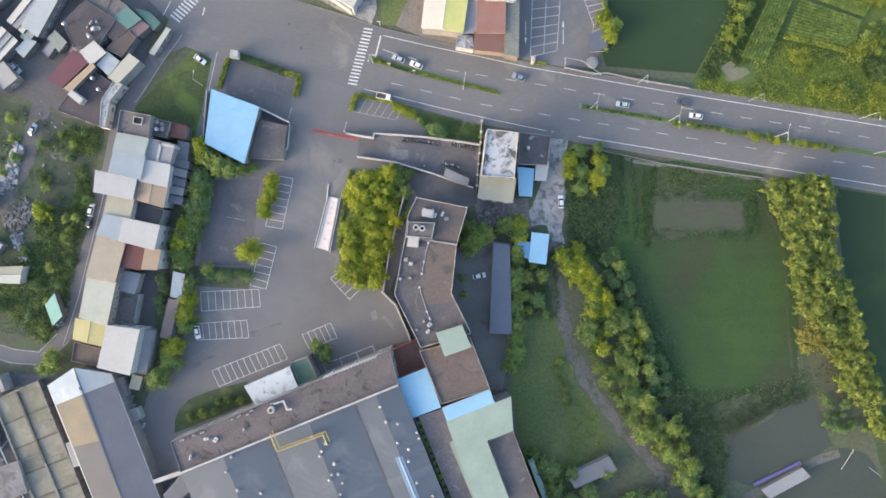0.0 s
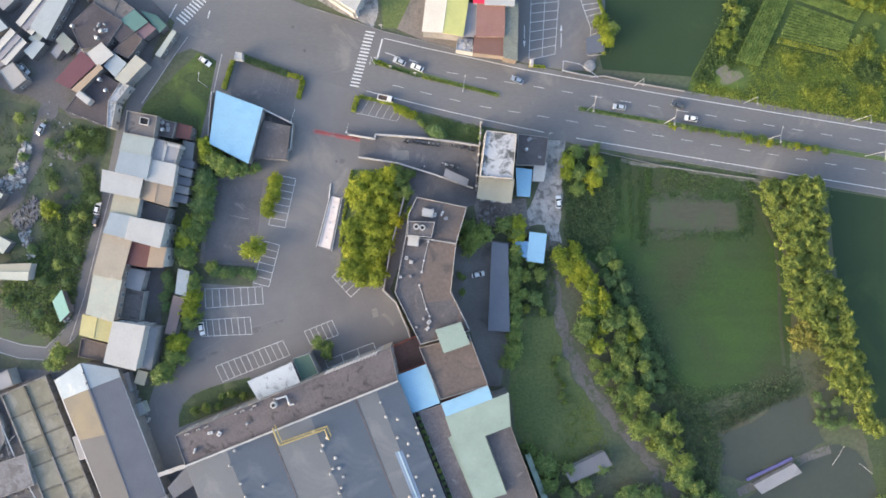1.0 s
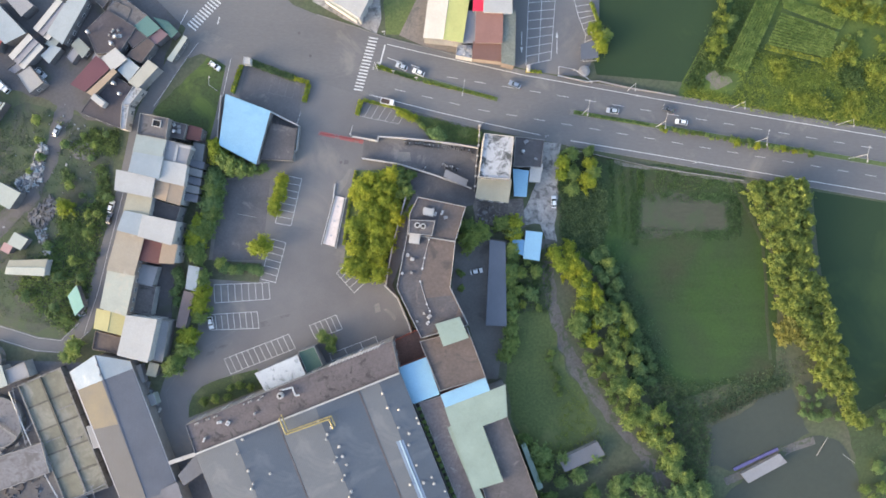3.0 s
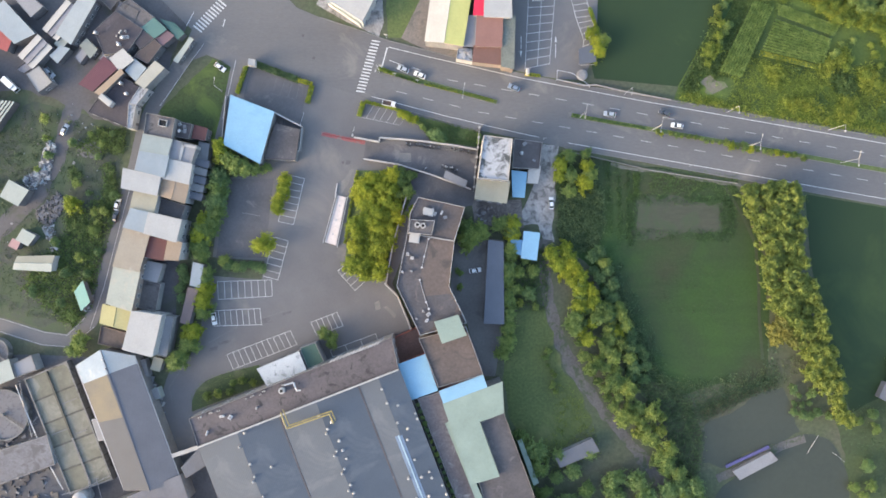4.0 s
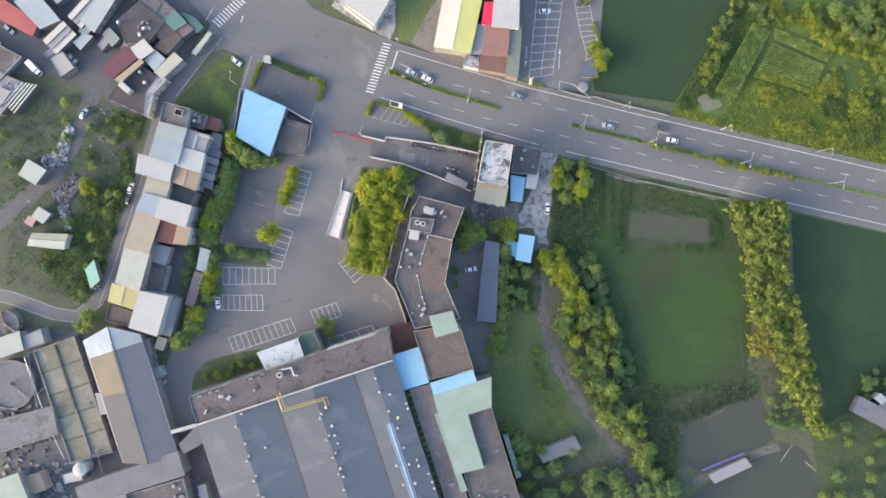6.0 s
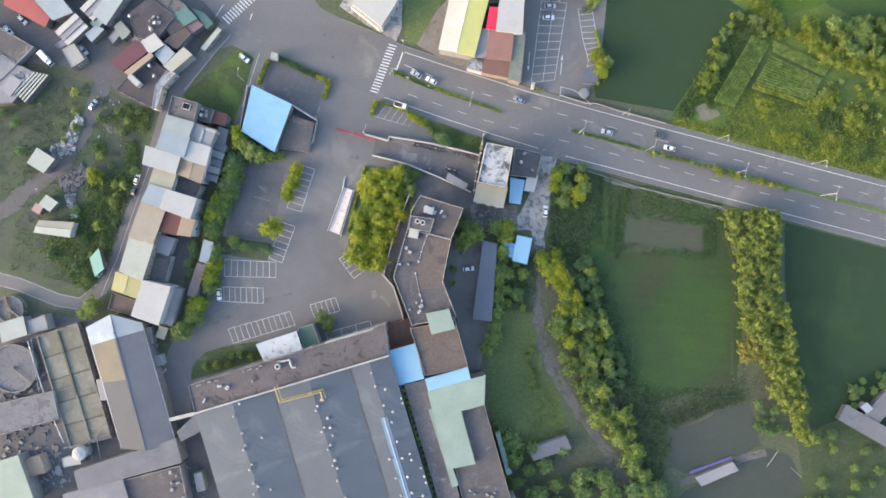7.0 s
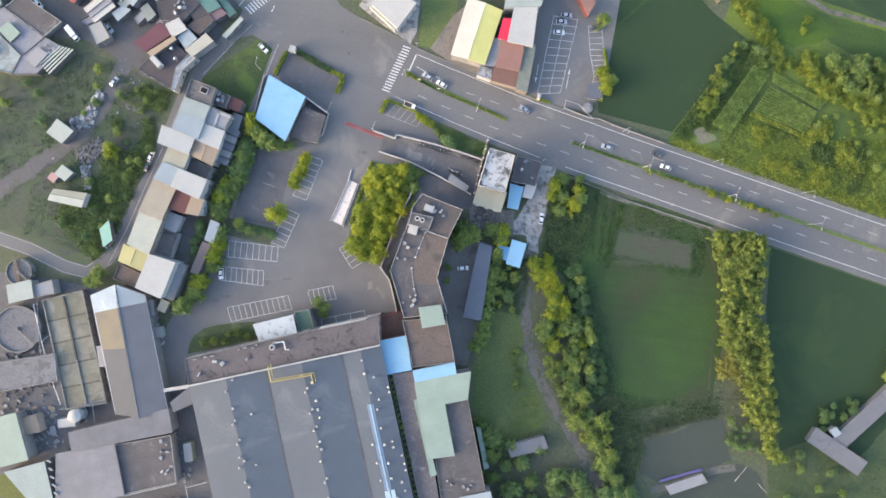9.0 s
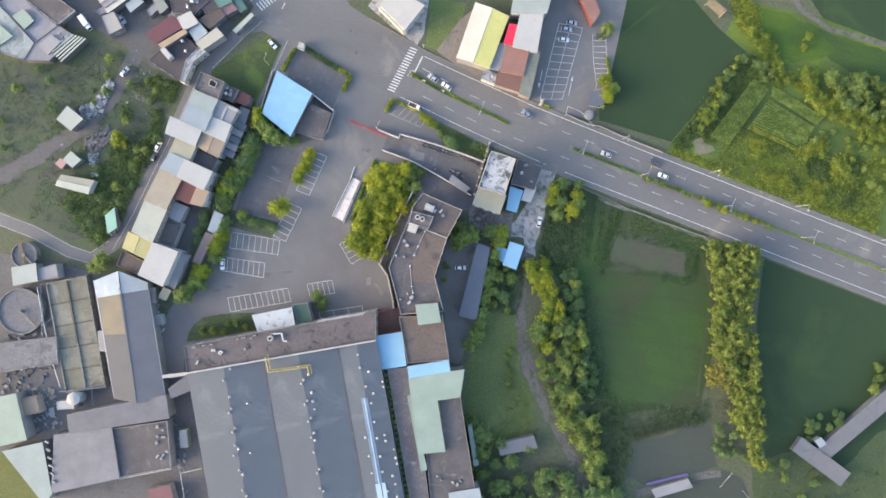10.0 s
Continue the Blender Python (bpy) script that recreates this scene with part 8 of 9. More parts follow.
crop_rows("crop", [(120.2, 84.2), (140.2, 77.2), (137.4, 67.8), (115.1, 72.5)], 11, 81, "rows of green vegetables in a plot")
crop_rows("crop", [(119.0, 88.0), (107.9, 62.9), (99.8, 65.0), (112.0, 91.0)], 8, 82, "rows of tall green crop", 1.4)
crop_rows("crop", [(120.6, 89.9), (143.3, 82.0), (140.7, 78.2), (120.8, 85.6)], 5, 83, "rows of green vegetables in a plot")
hedge([(114.2, 71.7), (136.9, 66.4)], 1.8, 0.9, "bright green plant row edging the plot", WEEDG, 84)


# ---- rubble and rubbish ----
def heap(name, poly, n, s0, s1, mats, seed, label, category):
    r = random.Random(seed)
    e = thing(name, label, category, kind="stuff")
    for k, material in enumerate(mats):
        bm = bmesh.new()
        for x, y in scatter(poly, n // len(mats), seed + k):
            w = s0 + (s1 - s0) * r.random() ** 1.8
            d, h, a = max(0.08, w * r.uniform(0.25, 1.0)), r.uniform(0.1, 0.7), r.uniform(0, 3.1)
            q = [(x + (w * i * math.cos(a) - d * j * math.sin(a)) * r.uniform(0.7, 1.1), y + (w * i * math.sin(a) + d * j * math.cos(a)) * r.uniform(0.7, 1.1)) for i, j in ((-1, -1), (1, -1), (1, 1), (-1, 1))]
            prism(bm, q, 0, h)
        part("pieces", bm, material, e)


heap("rubbish_heap", [(-147.4, 25.9), (-143.7, 36.1), (-141.0, 34.3), (-143.9, 20.8), (-150.2, 17.2), (-152.2, 21.4)], 420, 0.12, 1.0, (PALEBLUE, WALLG, SLATE, RUBBLE, WSHEET), 1, "heap of white and blue scrap sheets", "scrap heap")
heap("rubble_heap", [(-147.6, 10.7), (-139.6, 17.1), (-136.4, 13.1), (-142.8, 4.7), (-146.7, 6.2)], 420, 0.1, 0.8, (RUBBLE, VWALL, SLATE), 2, "heap of grey rubble", "rubble")
heap("rubble_heap", [(-135.4, 35.5), (-125.4, 35.8), (-123.7, 29.8), (-130.7, 30.0)], 240, 0.1, 0.7, (RUBBLE, VWALL), 3, "heap of grey rubble in the weeds", "rubble")
heap("scattered_scrap", [(-157.4, 23.8), (-148.8, 49.0), (-145.3, 54.4), (-124.5, 44.8), (-128.2, 18.3), (-141.3, -7.8), (-165.1, -5.9)], 24, 0.2, 0.5, (PALEBLUE, GREYS, WALLG), 4, "scattered pale scrap in the weeds", "scrap")
heap("scattered_scrap", [(-149.0, 47.7), (-126.2, 43.9), (-118.6, 34.4), (-120.5, 21.1), (-137.6, 23.0), (-147.1, 28.7)], 20, 0.2, 0.5, (PALEBLUE, GREYS, WALLG), 5, "scattered pale scrap in the weeds", "scrap")
heap("rubble_heap", [(12.5, 15.0), (22.4, 13.9), (21.1, 8.2), (12.5, 9.3)], 130, 0.15, 0.6, (RUBBLE, GREYS, DARKROOF), 6, "demolition rubble behind the gate house", "rubble")
heap("rubble_heap", [(-145.6, 4.6), (-141.5, 6.5), (-138.8, -2.5), (-141.6, -4.0)], 120, 0.1, 0.8, (RUBBLE, WALLG, PALEBLUE), 12, "pale rubble beside the garden sheds", "rubble")
heap("rubbish_heap", [(-131.4, -16.2), (-127.1, -14.1), (-127.0, -25.8), (-130.3, -26.5)], 30, 0.3, 1.0, (PALEBLUE, GREYS, WSHEET), 7, "heap of pale scrap beside the lane", "scrap heap")
heap("yard_clutter", [(-164.2, -75.8), (-146.8, -69.7), (-137.6, -91.1), (-159.4, -98.1)], 110, 0.2, 1.1, (VWALL, GREYS, DARKROOF, SLATE), 8, "machinery and pipes in the plant yard", "machinery")
heap("yard_clutter", [(-148.7, -93.5), (-137.6, -91.1), (-132.0, -106.3), (-142.7, -110.9)], 50, 0.3, 1.5, (TAN, GREYS, WALLG), 9, "stored goods in the plant yard", "clutter")
heap("yard_clutter", [(-109.8, -41.6), (-106.2, -47.3), (-98.6, -60.6), (-100.5, -62.5), (-111.0, -45.4)], 24, 0.3, 1.2, (WSHEET, GREYS, PALEBLUE), 10, "goods stacked beside the long hall", "clutter")
heap("yard_clutter", [(-90.5, -92.8), (-84.9, -91.6), (-78.4, -111.2), (-86.2, -112.9)], 50, 0.3, 1.1, (WALLG, GREYS, DARKROOF), 11, "goods stacked in the narrow yard", "clutter")


def scooter(x, y, yaw, colour):
    e = thing("scooter", "small parked motor scooter with a dark seat", "scooter", pose(x, y, 0.055, 0, 0, yaw), "parked scooters")
    bm = bmesh.new()
    side_profile(bm, [(-0.75, 0.35), (0.2, 0.28), (0.45, 0.35), (0.62, 0.95), (0.52, 1.0), (0.25, 0.5), (-0.1, 0.5), (-0.2, 0.72), (-0.8, 0.75)], 0.17, 0.14)
    part("body", bm, colour, e)
    bm = bmesh.new()
    rounded_box(bm, -0.75, -0.05, -0.15, 0.15, 0.72, 0.84, 0.04)
    part("seat", bm, RUBBER, e)
    bm = bmesh.new()
    tube(bm, (0.5, -0.34, 1.05), (0.5, 0.34, 1.05), 0.03, 6)
    part("handlebar", bm, RUBBER, e)
    for wx in (-0.6, 0.66):
        bm = bmesh.new()
        tube(bm, (wx, -0.06, 0.24), (wx, 0.06, 0.24), 0.24, 12)
        part("wheel", bm, RUBBER, e)


def park_scooters():
    r = random.Random(19)
    for line, step, yaw in (([(-13.6, 36.8), (-1.2, 35.4)], 0.8, 85), ([(6.5, 35.1), (11.0, 34.0)], 1.3, 80), ([(-6.8, 28.1), (-3.4, 26.9)], 1.4, 30), ([(-0.3, 28.6), (5.7, 27.3)], 0.9, 70), ([(3.0, 35.8), (5.5, 35.0)], 0.8, 60)):
        for x, y, _ in along(line, step):
            if r.random() < 0.85:
                scooter(x + r.uniform(-0.3, 0.3), y + r.uniform(-0.4, 0.4), yaw + r.uniform(-12, 12), r.choice((CARP["dark"], CARP["white"], CARP["silver"], CARP["blue"])))


rack = thing("bike_rack", "row of white bicycle rack hoops by the wall", "bike rack")
for x, y, _ in along([(-0.4, 35.9), (6.1, 35.0)], 0.75):
    bm = bmesh.new()
    tube(bm, (x - 0.1, y - 1.0, 0.05), (x - 0.1, y - 1.0, 0.8), 0.05, 6)
    tube(bm, (x - 0.1, y - 1.0, 0.8), (x + 0.1, y + 1.0, 0.8), 0.05, 6)
    tube(bm, (x + 0.1, y + 1.0, 0.8), (x + 0.1, y + 1.0, 0.05), 0.05, 6)
    part("hoop", bm, WHITE, rack)


def roof_clutter(poly, z, n, seed, label):
    r = random.Random(seed)
    for x, y in scatter(poly, n, seed, 1.6):
        e = thing("rooftop_unit", label, "rooftop unit", pose(x, y, z, 0, 0, r.uniform(0, 90)))
        w, d, h = r.uniform(0.3, 0.8), r.uniform(0.25, 0.6), r.uniform(0.4, 0.9)
        bm = bmesh.new()
        rounded_box(bm, -w, w, -d, d, 0, h, 0.06)
        part("casing", bm, r.choice((WHITE, STEEL, GREYS, WALLG)), e)
        bm = bmesh.new()
        tube(bm, (0, 0, h), (0, 0, h + 0.05), min(w, d) * 0.7, 12)
        part("fan_grille", bm, GREYS, e)


def water_tank(x, y, z, r=0.6, h=1.3):
    e = thing("water_tank", "shiny steel rooftop water tank", "water tank", pose(x, y, z), "rooftop water tanks")
    bm = bmesh.new()
    tube(bm, (0, 0, 0.5), (0, 0, 0.5 + h), r, 14)
    part("drum", bm, ZINC, e)
    bm = bmesh.new()
    tube(bm, (0, 0, 0.5 + h), (0, 0, 0.7 + h), r, 14, 0.25)
    part("lid", bm, ZINC, e)
    for k in range(4):
        a = k * math.pi / 2 + 0.78
        bm = bmesh.new()
        tube(bm, (math.cos(a) * r * 0.8, math.sin(a) * r * 0.8, 0), (math.cos(a) * r * 0.8, math.sin(a) * r * 0.8, 0.52), 0.05, 6)
        part("leg", bm, ZINC, e)


for (x, y), z in (((-124.3, 73.8), 3.81), ((-114.5, 72.3), 3.81), ((-116.0, 69.7), 3.81), ((-115.6, 56.2), 2.92), ((-113.5, 52.5), 2.92),
                  ((-93.0, 38.9), 5.9), ((27.8, 33.2), 4)):
    water_tank(x, y, z)
roof_clutter([(-122.2, 69.9), (-118.1, 76.6), (-111.6, 73.8), (-115.3, 68.7)], 3.81, 6, 21, "small rooftop unit among clutter")
hatch = thing("roof_hatch", "dark stair opening with a white frame on the terrace roof", "roof hatch", pose(*(-98.3, 41.3), 8.4, 0, 0, -11))
bm = bmesh.new()
q = [(-1.5, -1.2), (1.5, -1.2), (1.5, 1.2), (-1.5, 1.2)]
ring(bm, q, inset(q, 0.2), 0, 0.5)
part("frame", bm, WHITE, hatch)
# no real hole: a black slab gives the shade inside the opening
bm = bmesh.new()
prism(bm, inset(q, 0.19), 0, 0.12)
part("opening", bm, RUBBER, hatch)
roof_clutter([(-93.7, 41.5), (-90.0, 40.8), (-90.7, 37.4), (-94.1, 38.2)], 5.9, 4, 23, "small rooftop unit among clutter")
roof_clutter([(-8.7, 14.1), (2.8, 12.3), (2.0, 8.7), (-2.5, 9.4)], 13, 5, 24, "grey air-conditioning unit on the roof")
roof_clutter([(26.2, 37.4), (33.6, 36.4), (32.7, 29.0), (26.2, 29.0)], 4, 2, 25, "clutter on the dark roof")
roof_clutter([(-81.2, -62.4), (-59.7, -54.4), (-61.5, -58.0), (-81.2, -66.9)], 11.5, 4, 26, "small unit on the factory front roof")
roof_clutter([(-165.5, 49.0), (-163.0, 50.0), (-160.3, 48.3), (-163.5, 43.9)], 2.72, 4, 27, "rooftop unit on the grey block")
roof_clutter([(-93.4, -95.5), (-89.8, -94.3), (-84.8, -109.8), (-88.9, -111.1)], 5.2, 9, 28, "small unit on the dark stained roof")
roof_clutter([(18.7, -89.0), (31.1, -84.2), (33.5, -90.4), (21.1, -95.2)], 9, 5, 29, "small unit on the hall's dark roof")
roof_clutter([(5.7, 70.2), (9.0, 69.5), (8.8, 66.3), (4.9, 67.3)], 3.6, 4, 30, "clutter on the entrance block")

roof_clutter([(-12.3, 0.2), (-8.7, -0.7), (-10.5, -10.5), (-13.5, -9.6)], 13, 3, 31, "small white unit on the brown roof")
roof_clutter([(-8.7, -21.2), (-3.4, -23.0), (-4.3, -26.5), (-8.7, -25.6)], 13, 4, 32, "small white unit on the brown roof")
# plant room and fans on the long building
flat_house([(-10.9, 8.6), (-2.5, 8.3), (-3.5, 3.3), (-11.3, 4.1)], 15.2, WALLG, FLATROOF, "rooftop plant room with two large fans", "plant_room", "building", windows=False, lip=WHITE, parapet=0.35)
for x, y in ((-8.4, 6.8), (-6.5, 6.5)):
    e = thing("roof_fan", "round white cooling fan on the plant room", "fan", pose(x, y, 15.2), "fans of the plant room")
    pts = [(0.95 * math.cos(k * math.tau / 20), 0.95 * math.sin(k * math.tau / 20)) for k in range(20)]
    bm = bmesh.new()
    ring(bm, pts, inset(pts, 0.4), 0, 0.8)
    part("shroud", bm, WHITE, e)
    bm = bmesh.new()
    tube(bm, (0, 0, 0.1), (0, 0, 0.3), 0.5, 12)
    part("hub", bm, RUBBER, e)
for pts, z, label in (([(-10.9, 4.1), (-7.4, 3.7), (-7.8, 0.5), (-11.3, 0.9)], 1.6, "white boxy air handler beside the plant room"), ([(-10.6, -3.9), (-9.4, -4.1), (-9.6, -5.1), (-10.8, -5.0)], 0.9, "small white roof box"), ([(-6.4, 12.9), (-2.8, 12.2), (-3.2, 9.7), (-6.7, 10.4)], 1.2, "pale roof unit on the north wing")):
    c, yaw, lp = local(pts)
    e = thing("air_handler", label, "rooftop unit", pose(c.x, c.y, 13, 0, 0, yaw))
    bm = bmesh.new()
    prism(bm, lp, 0, z)
    part("casing", bm, WHITE, e)
    bm = bmesh.new()
    prism(bm, inset(lp, 0.25), z, z + 0.06)
    part("grille", bm, WSHEET, e)


# ---- small things of the works and the factory roof ----
def pipe_run(pts, z, r, label, material=None, legs=True):
    e = thing("pipe_run", label, "pipe")
    for a, q in zip(pts, pts[1:]):
        bm = bmesh.new()
        tube(bm, (*a, z), (*q, z), r)
        part("pipe", bm, material or GREYS, e)
        if legs:
            bm = bmesh.new()
            tube(bm, (*a, 0), (*a, z), 0.09, 6)
            part("support", bm, ZINC, e)


pipe_run([(-151.2, -51.1), (-149.0, -61.4), (-145.9, -72.7), (-141.2, -81.9)], 2.8, 0.11, "thin pale pipe beside the clarifier")
pipe_run([(-145.5, -72.1), (-141.0, -71.0)], 2.6, 0.1, "short pale cross pipe")
pipe_run([(-147.0, -66.7), (-143.9, -63.2)], 2.6, 0.1, "short pale cross pipe")
pipe_run([(-134.9, -91.6), (-127.1, -89.1), (-117.9, -84.5)], 3.2, 0.12, "pale pipe along the tank's end")
pipe_run([(-122.7, -85.6), (-120.2, -93.8)], 3.4, 0.1, "pale pipe to the cross hall")
pipe_run([(-125.5, -87.0), (-123.4, -94.8)], 3.4, 0.1, "pale pipe to the cross hall")
pipe_run([(-102.4, -119.3), (-83.3, -111.1)], 5.8, 0.18, "white pipe along the dark hall's edge", WHITE)
pipe_run([(-79.7, -111.1), (-76.2, -119.9), (-72.8, -130.6)], 6.0, 0.16, "white pipe beside the factory", WHITE)
pipe_run([(-79.5, -112.0), (-71.8, -108.5)], 6.0, 0.16, "white pipe to the factory wall", WHITE)
for k, pts in enumerate(([(-125.0, -64.5), (-122.4, -64.0), (-119.9, -71.8), (-122.4, -72.3)], [(-84.6, -96.6), (-81.5, -95.5), (-79.3, -102.4), (-82.5, -103.5)], [(-104.2, -53.5), (-101.3, -52.5), (-99.9, -56.2), (-102.7, -57.6)], [(-108.1, -43.0), (-106.0, -42.5), (-104.5, -48.7), (-106.5, -49.2)])):
    c_, yaw, lp = local(pts)
    e = thing("machine_box", "pale boxy machine housing beside the hall", "machine", pose(c_.x, c_.y, 0, 0, 0, yaw))
    bm = bmesh.new()
    prism(bm, lp, 0, 3.0)
    part("casing", bm, (WHITE, PALEG, PALEW, GREYS)[k], e)
    bm = bmesh.new()
    prism(bm, inset(lp, 0.3), 3.0, 3.12)
    part("lid", bm, GREYS, e)
for x, y, _ in along([(-133.4, -110.8), (-126.5, -127.6)], 3.2):
    e = thing("roof_louvre", "small dark louvre on the pale roof", "louvre", pose(x, y, 6.25, 0, 0, -20), "roof louvres")
    bm = bmesh.new()
    rounded_box(bm, -0.9, 0.9, -0.35, 0.35, 0, 0.5, 0.04)
    part("housing", bm, GREYS, e)
    bm = bmesh.new()
    rounded_box(bm, -0.8, 0.8, -0.4, -0.33, 0.08, 0.42, 0.02)
    part("louvre_face", bm, RUBBER, e)
for x, y, _ in along([(-82.6, -60.5), (-47.2, -45.6)], 2.2):
    if rng.random() < 0.75:
        e = thing("planter", "small white planter box beside the parapet", "planter", pose(x + rng.uniform(-0.6, 0.6), y - rng.uniform(0.1, 0.5), 11.5, 0, 0, 22 + rng.uniform(-9, 9)), "planters on the factory roof")
        w = rng.uniform(0.25, 0.7)
        bm = bmesh.new()
        rounded_box(bm, -w, w, -0.22, 0.22, 0, 0.6, 0.03)
        part("box", bm, WHITE, e)
        bm = bmesh.new()
        box(bm, -w * 0.6, w * 0.6, -0.1, 0.1, 0.55, 0.61)
        part("soil", bm, BARK, e)


# ---- street lamps ----
def street_lamp(x, y, yaw, double=False, h=10.0):
    e = thing("street_lamp", "white steel street lamp with " + ("two arms on the median" if double else "one arm at the roadside"), "street lamp", pose(x, y, 0, 0, 0, yaw), "street lamps")
    bm = bmesh.new()
    rounded_box(bm, -0.25, 0.25, -0.25, 0.25, 0.0, 0.5, 0.04)
    part("base", bm, KERB, e)
    bm = bmesh.new()
    tube(bm, (0, 0, 0.4), (0, 0, h), 0.1, 8, 0.065)
    part("pole", bm, STEEL, e)
    for s in (1, -1) if double else (1,):
        bm = bmesh.new()
        tube(bm, (0, 0, h - 0.1), (0, s * 2.2, h + 0.5), 0.07, 8, 0.06)
        part("arm", bm, WHITE, e)
        bm = bmesh.new()
        rounded_box(bm, -0.17, 0.17, s * 2.0 if s > 0 else -2.8, 2.8 if s > 0 else -2.0, h + 0.42, h + 0.62, 0.05)
        hd = part("lamp_head", bm, WHITE, e)
        bm = bmesh.new()
        rounded_box(bm, -0.15, 0.15, s * 2.15 if s > 0 else -2.7, 2.7 if s > 0 else -2.15, h + 0.38, h + 0.43, 0.01)
        part("lens", bm, LENS, hd)


for x, y in ((6.7, 53.8), (49.4, 47.3), (75.8, 43.1), (110.4, 37.6), (144.6, 32.3), (179.4, 26.8), (213.0, 21.3)):
    street_lamp(x, y, -9, True)
for x, y in ((65.5, 55.9), (102.8, 50.0), (139.8, 44.1), (176.9, 38.2), (-23.6, 62.5)):
    street_lamp(x, y, 171)
for x, y in ((-80.9, 54.9),):
    street_lamp(x, y, -9, h=8)


# ---- traffic signs and poles ----
def sign_pole(x, y, label, h=4.0):
    e = thing("signpost", label, "signpost", pose(x, y, 0))
    bm = bmesh.new()
    tube(bm, (0, 0, 0), (0, 0, h), 0.07, 6)
    part("pole", bm, STEEL, e)
    bm = bmesh.new()
    rounded_box(bm, -0.6, 0.6, -0.05, 0.05, h - 0.9, h, 0.02)
    part("board", bm, WHITE, e)


for x, y in ((-23.0, 64.2), (-17.9, 61.4), (-9.7, 59.1), (-21.3, 75.2), (36.3, 39.0), (89.4, 30.2)):
    sign_pole(x, y, "white roadside sign on a steel pole")
e = thing("entrance_sign", "white entrance sign on the yellow-edged island", "sign", pose(*(30.0, 63.3), 0))
bm = bmesh.new()
rounded_box(bm, -0.5, 0.5, -1.0, 1.0, 0, 2.6, 0.05)
part("panel", bm, WHITE, e)
bm = bmesh.new()
rounded_box(bm, -0.8, 3.6, -1.2, -0.4, 0, 0.3, 0.05)
part("plinth", bm, YELLOWP, e)


# ---- vehicles ----
def paint(name, c):
    m = bpy.data.materials.new(name)
    m.use_nodes = True
    b = m.node_tree.nodes["Principled BSDF"]
    b.inputs["Base Color"].default_value = (*c, 1)
    b.inputs["Roughness"].default_value = 0.3
    b.inputs["Coat Weight"].default_value = 0.5
    return m


CARP = {"white": paint("white_car_paint", (0.6, 0.6, 0.59)), "silver": paint("silver_car_paint", (0.32, 0.34, 0.36)), "dark": paint("dark_car_paint", (0.05, 0.055, 0.065)), "blue": paint("blue_grey_car_paint", (0.16, 0.2, 0.26))}


def side_profile(bm, pts, w0, w1=None):
    """A body from its side outline, w0 half wide below and w1 above."""
    w1 = w0 if w1 is None else w1
    zs = [p[1] for p in pts]
    lo, hi = min(zs), max(zs)
    A, B = [], []
    for x, z in pts:
        w = w0 + (w1 - w0) * (z - lo) / (hi - lo)
        A.append(bm.verts.new((x, -w, z)))
        B.append(bm.verts.new((x, w, z)))
    n = len(pts)
    for i in range(n):
        bm.faces.new((A[i], A[(i + 1) % n], B[(i + 1) % n], B[i]))
    bm.faces.new(A[::-1])
    bm.faces.new(B)


def wheels(e, xs, w, r=0.32):
    for x in xs:
        for s in (-1, 1):
            bm = bmesh.new()
            tube(bm, (x, s * (w - 0.2), r), (x, s * w, r), r, 14)
            t = part("tyre", bm, RUBBER, e)
            bm = bmesh.new()
            tube(bm, (x, s * (w - 0.05), r), (x, s * (w + 0.01), r), r * 0.6, 10)
            part("rim", bm, ZINC, t)


def car(colour, x, y, yaw, label, name="car"):
    e = thing(name, label, "car", pose(x, y, 0.05, 0, 0, yaw))
    p = CARP[colour]
    bm = bmesh.new()
    side_profile(bm, [(-2.15, 0.3), (2.15, 0.3), (2.2, 0.62), (2.0, 0.78), (0.95, 0.92), (-1.6, 0.95), (-2.15, 0.9), (-2.22, 0.6)], 0.88, 0.8)
    bmesh.ops.bevel(bm, geom=bm.edges[:], offset=0.06, segments=2, affect="EDGES")
    part("body", bm, p, e)
    bm = bmesh.new()
    side_profile(bm, [(1.05, 0.9), (0.35, 1.38), (-1.2, 1.4), (-1.85, 0.94)], 0.78, 0.62)
    part("glasshouse", bm, CARGLASS, e, "dark glass windows")
    bm = bmesh.new()
    rounded_box(bm, -1.25, 0.38, -0.6, 0.6, 1.38, 1.45, 0.03)
    part("roof", bm, p, e)
    for s in (-1, 1):
        bm = bmesh.new()
        rounded_box(bm, 2.05, 2.2, s * 0.68 - 0.16, s * 0.68 + 0.16, 0.58, 0.74, 0.03)
        part("headlight", bm, LENS, e)
        bm = bmesh.new()
        rounded_box(bm, -2.24, -2.12, s * 0.68 - 0.14, s * 0.68 + 0.14, 0.68, 0.86, 0.03)
        part("tail_light", bm, REDLENS, e)
        bm = bmesh.new()
        rounded_box(bm, 0.62, 0.8, s * 0.92 - 0.09, s * 0.92 + 0.09, 0.92, 1.05, 0.03)
        part("wing_mirror", bm, p, e)
    wheels(e, (-1.35, 1.35), 0.86)


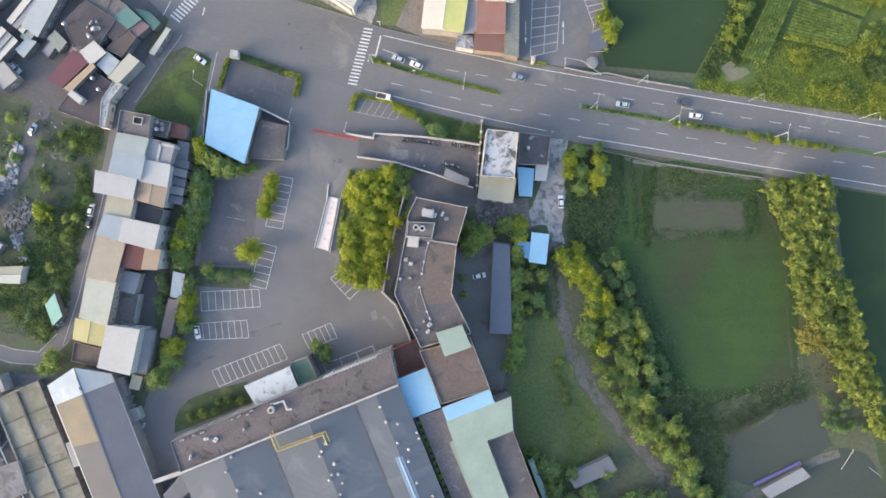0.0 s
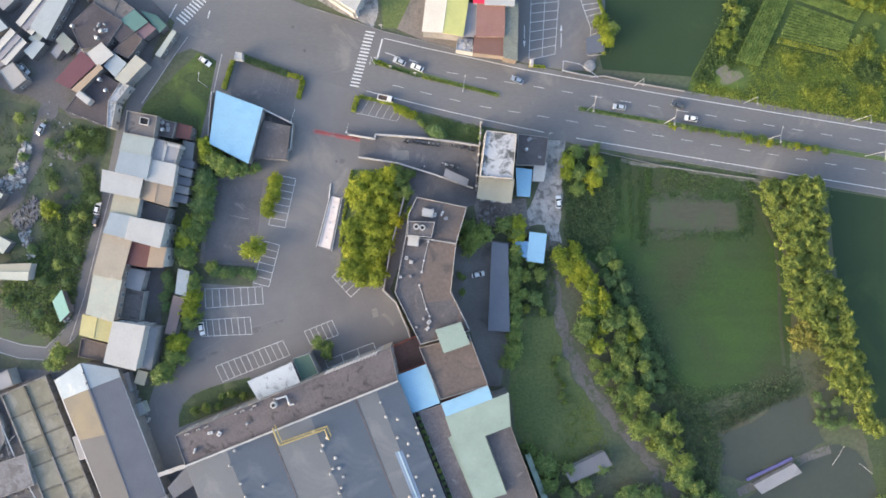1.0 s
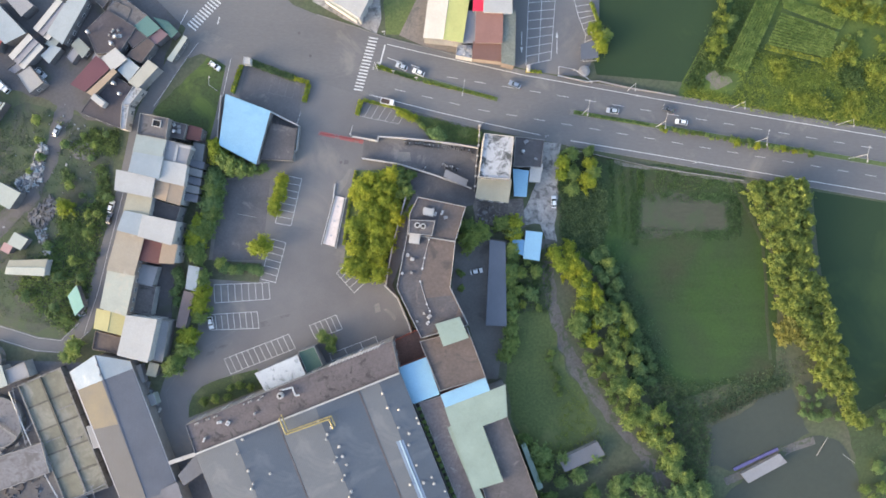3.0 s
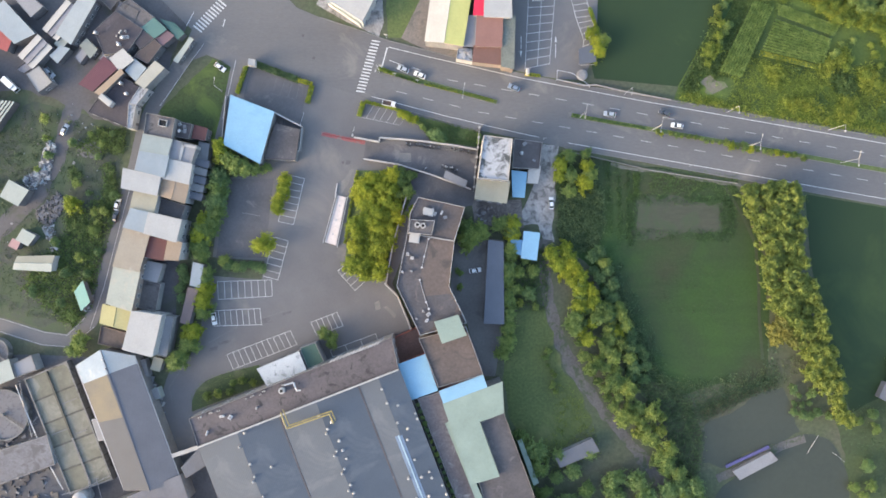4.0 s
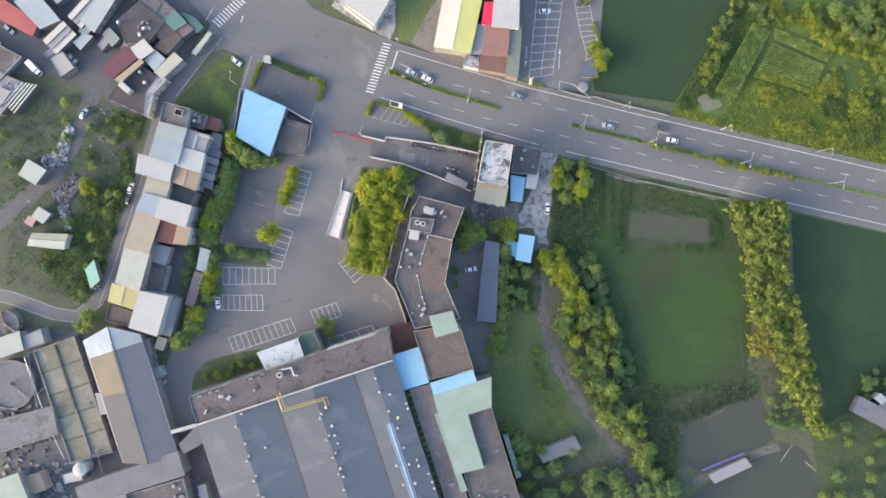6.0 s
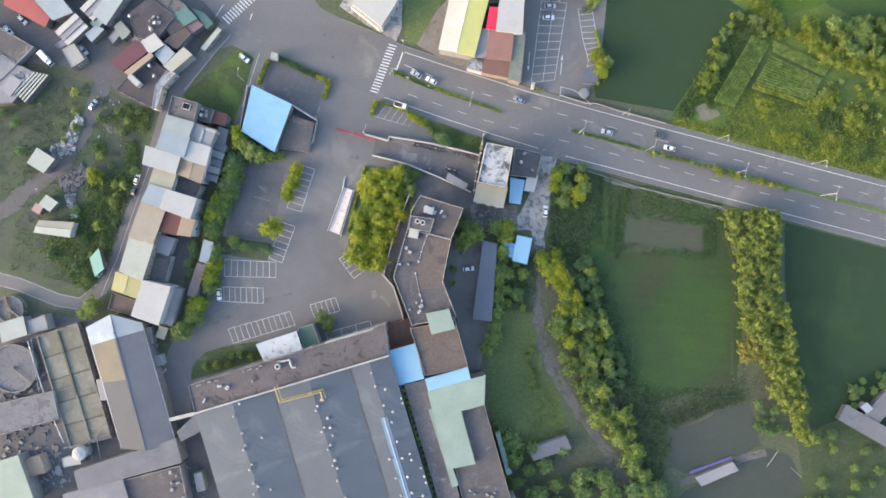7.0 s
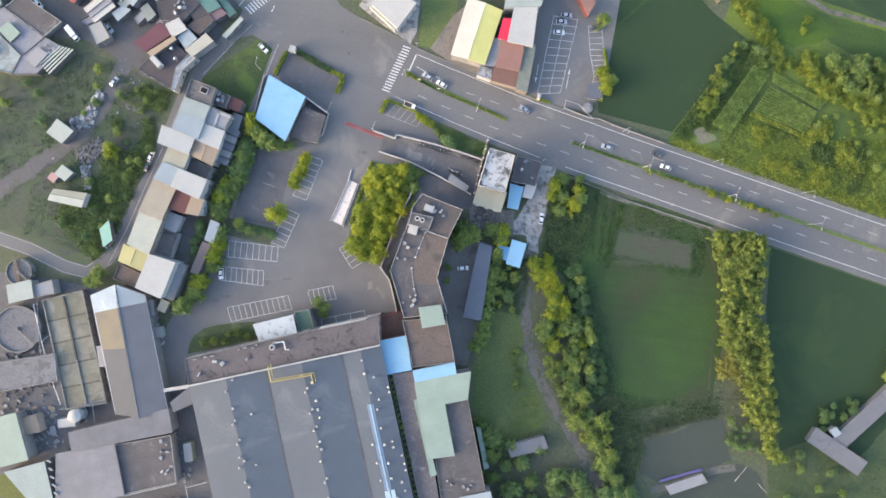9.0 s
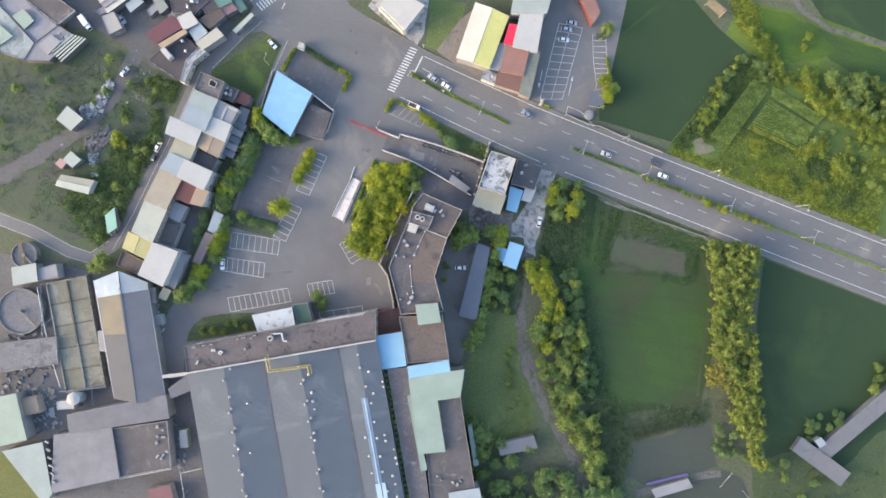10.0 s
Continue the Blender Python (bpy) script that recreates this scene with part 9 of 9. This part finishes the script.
def truck(x, y, yaw, label, box_body=False, length=6.0):
    e = thing("truck", label, "truck", pose(x, y, 0.05, 0, 0, yaw))
    h = length / 2
    bm = bmesh.new()
    side_profile(bm, [(h - 1.6, 0.6), (h, 0.6), (h, 1.3), (h - 0.35, 2.1), (h - 1.6, 2.15)], 0.95, 0.88)
    bmesh.ops.bevel(bm, geom=bm.edges[:], offset=0.06, segments=2, affect="EDGES")
    part("cab", bm, CARP["white"], e)
    bm = bmesh.new()
    side_profile(bm, [(h - 0.02, 1.32), (h + 0.02, 1.3), (h - 0.3, 2.02), (h - 0.38, 2.02)], 0.85, 0.8)
    part("windscreen", bm, CARGLASS, e)
    bm = bmesh.new()
    box(bm, -h, h - 0.2, -0.45, 0.45, 0.45, 0.7)
    part("chassis", bm, RUBBER, e)
    if box_body:
        bm = bmesh.new()
        rounded_box(bm, -h, h - 1.75, -1.05, 1.05, 0.75, 2.75, 0.05)
        part("cargo_box", bm, CARP["white"], e)
    else:
        bm = bmesh.new()
        q = [(-h, -1.0), (h - 1.75, -1.0), (h - 1.75, 1.0), (-h, 1.0)]
        ring(bm, q, inset(q, 0.15), 0.75, 1.5)
        part("bed_side", bm, CARP["white"], e)
        bm = bmesh.new()
        prism(bm, inset(q, 0.14), 0.72, 0.9)
        part("bed_floor", bm, surf("brown_bed_floor", (0.12, 0.085, 0.07), scale=0.6, fine=3), e)
    wheels(e, (-h + 1.1, h - 0.9), 0.95, 0.4)


W = "white car parked "
car("white", *(39.5, 16.0), 92, W + "on the broken concrete lane")
car("white", *(12.2, -8.9), 12, W + "in the dark service yard")
car("white", *(-82.3, -27.9), -80, W + "in a marked bay")
car("white", *(-118.0, 13.1), 75, W + "beside the terrace lane")
car("dark", *(-118.6, 8.9), 76, "dark car parked beside the terrace lane")
car("white", *(-81.5, 63.5), -35, W + "on the grass plot")
car("silver", *(-143.3, 60.6), -45, "grey car parked in the village yard")
car("silver", *(-137.6, 39.9), 62, "silver car parked on the dirt track")
car("silver", *(-167.8, 69.9), -40, "silver car parked in the village yard")
car("white", *(-172.7, 65.2), -42, W + "in the village yard")
van_at = (-120.5, 49.9)
e = thing("roof_cabin", "white boxy cabin standing on the dark flat roof", "cabin", pose(*van_at, 2.92, 0, 0, -38))
bm = bmesh.new()
rounded_box(bm, -2.6, 2.6, -1.1, 1.1, 0, 2.2, 0.1)
part("shell", bm, WHITE, e)
bm = bmesh.new()
rounded_box(bm, -2.4, 2.4, -0.9, 0.9, 2.2, 2.28, 0.03)
part("roof", bm, WSHEET, e)
truck(*(-156.8, 55.7), -42, "white box truck parked behind the village houses", True, 6.4)
truck(*(-19.8, 51.1), -12, "white flatbed truck parked at the roadside", False, 5.2)
car("white", *(-9.0, 61.8), 157, "white car on the main road near the crossing")
car("silver", *(-15.0, 63.8), 157, "silver car on the main road near the crossing")
car("silver", *(60.2, 48.6), 171, "silver car on the main road")
car("white", *(84.7, 44.8), 171, "white car on the main road")
car("dark", *(80.1, 49.3), 157, "dark car on the main road")
car("blue", *(25.3, 57.7), 157, "blue-grey car on the main road")
car("silver", *(35.2, 97.6), 5, "silver car parked in a northern bay")
car("silver", *(33.7, 94.7), 5, "silver car parked in a northern bay")
car("dark", *(48.0, 94.7), 8, "dark car parked in a northern bay")
car("white", *(33.5, 90.3), 5, W + "in a northern bay")
park_scooters()
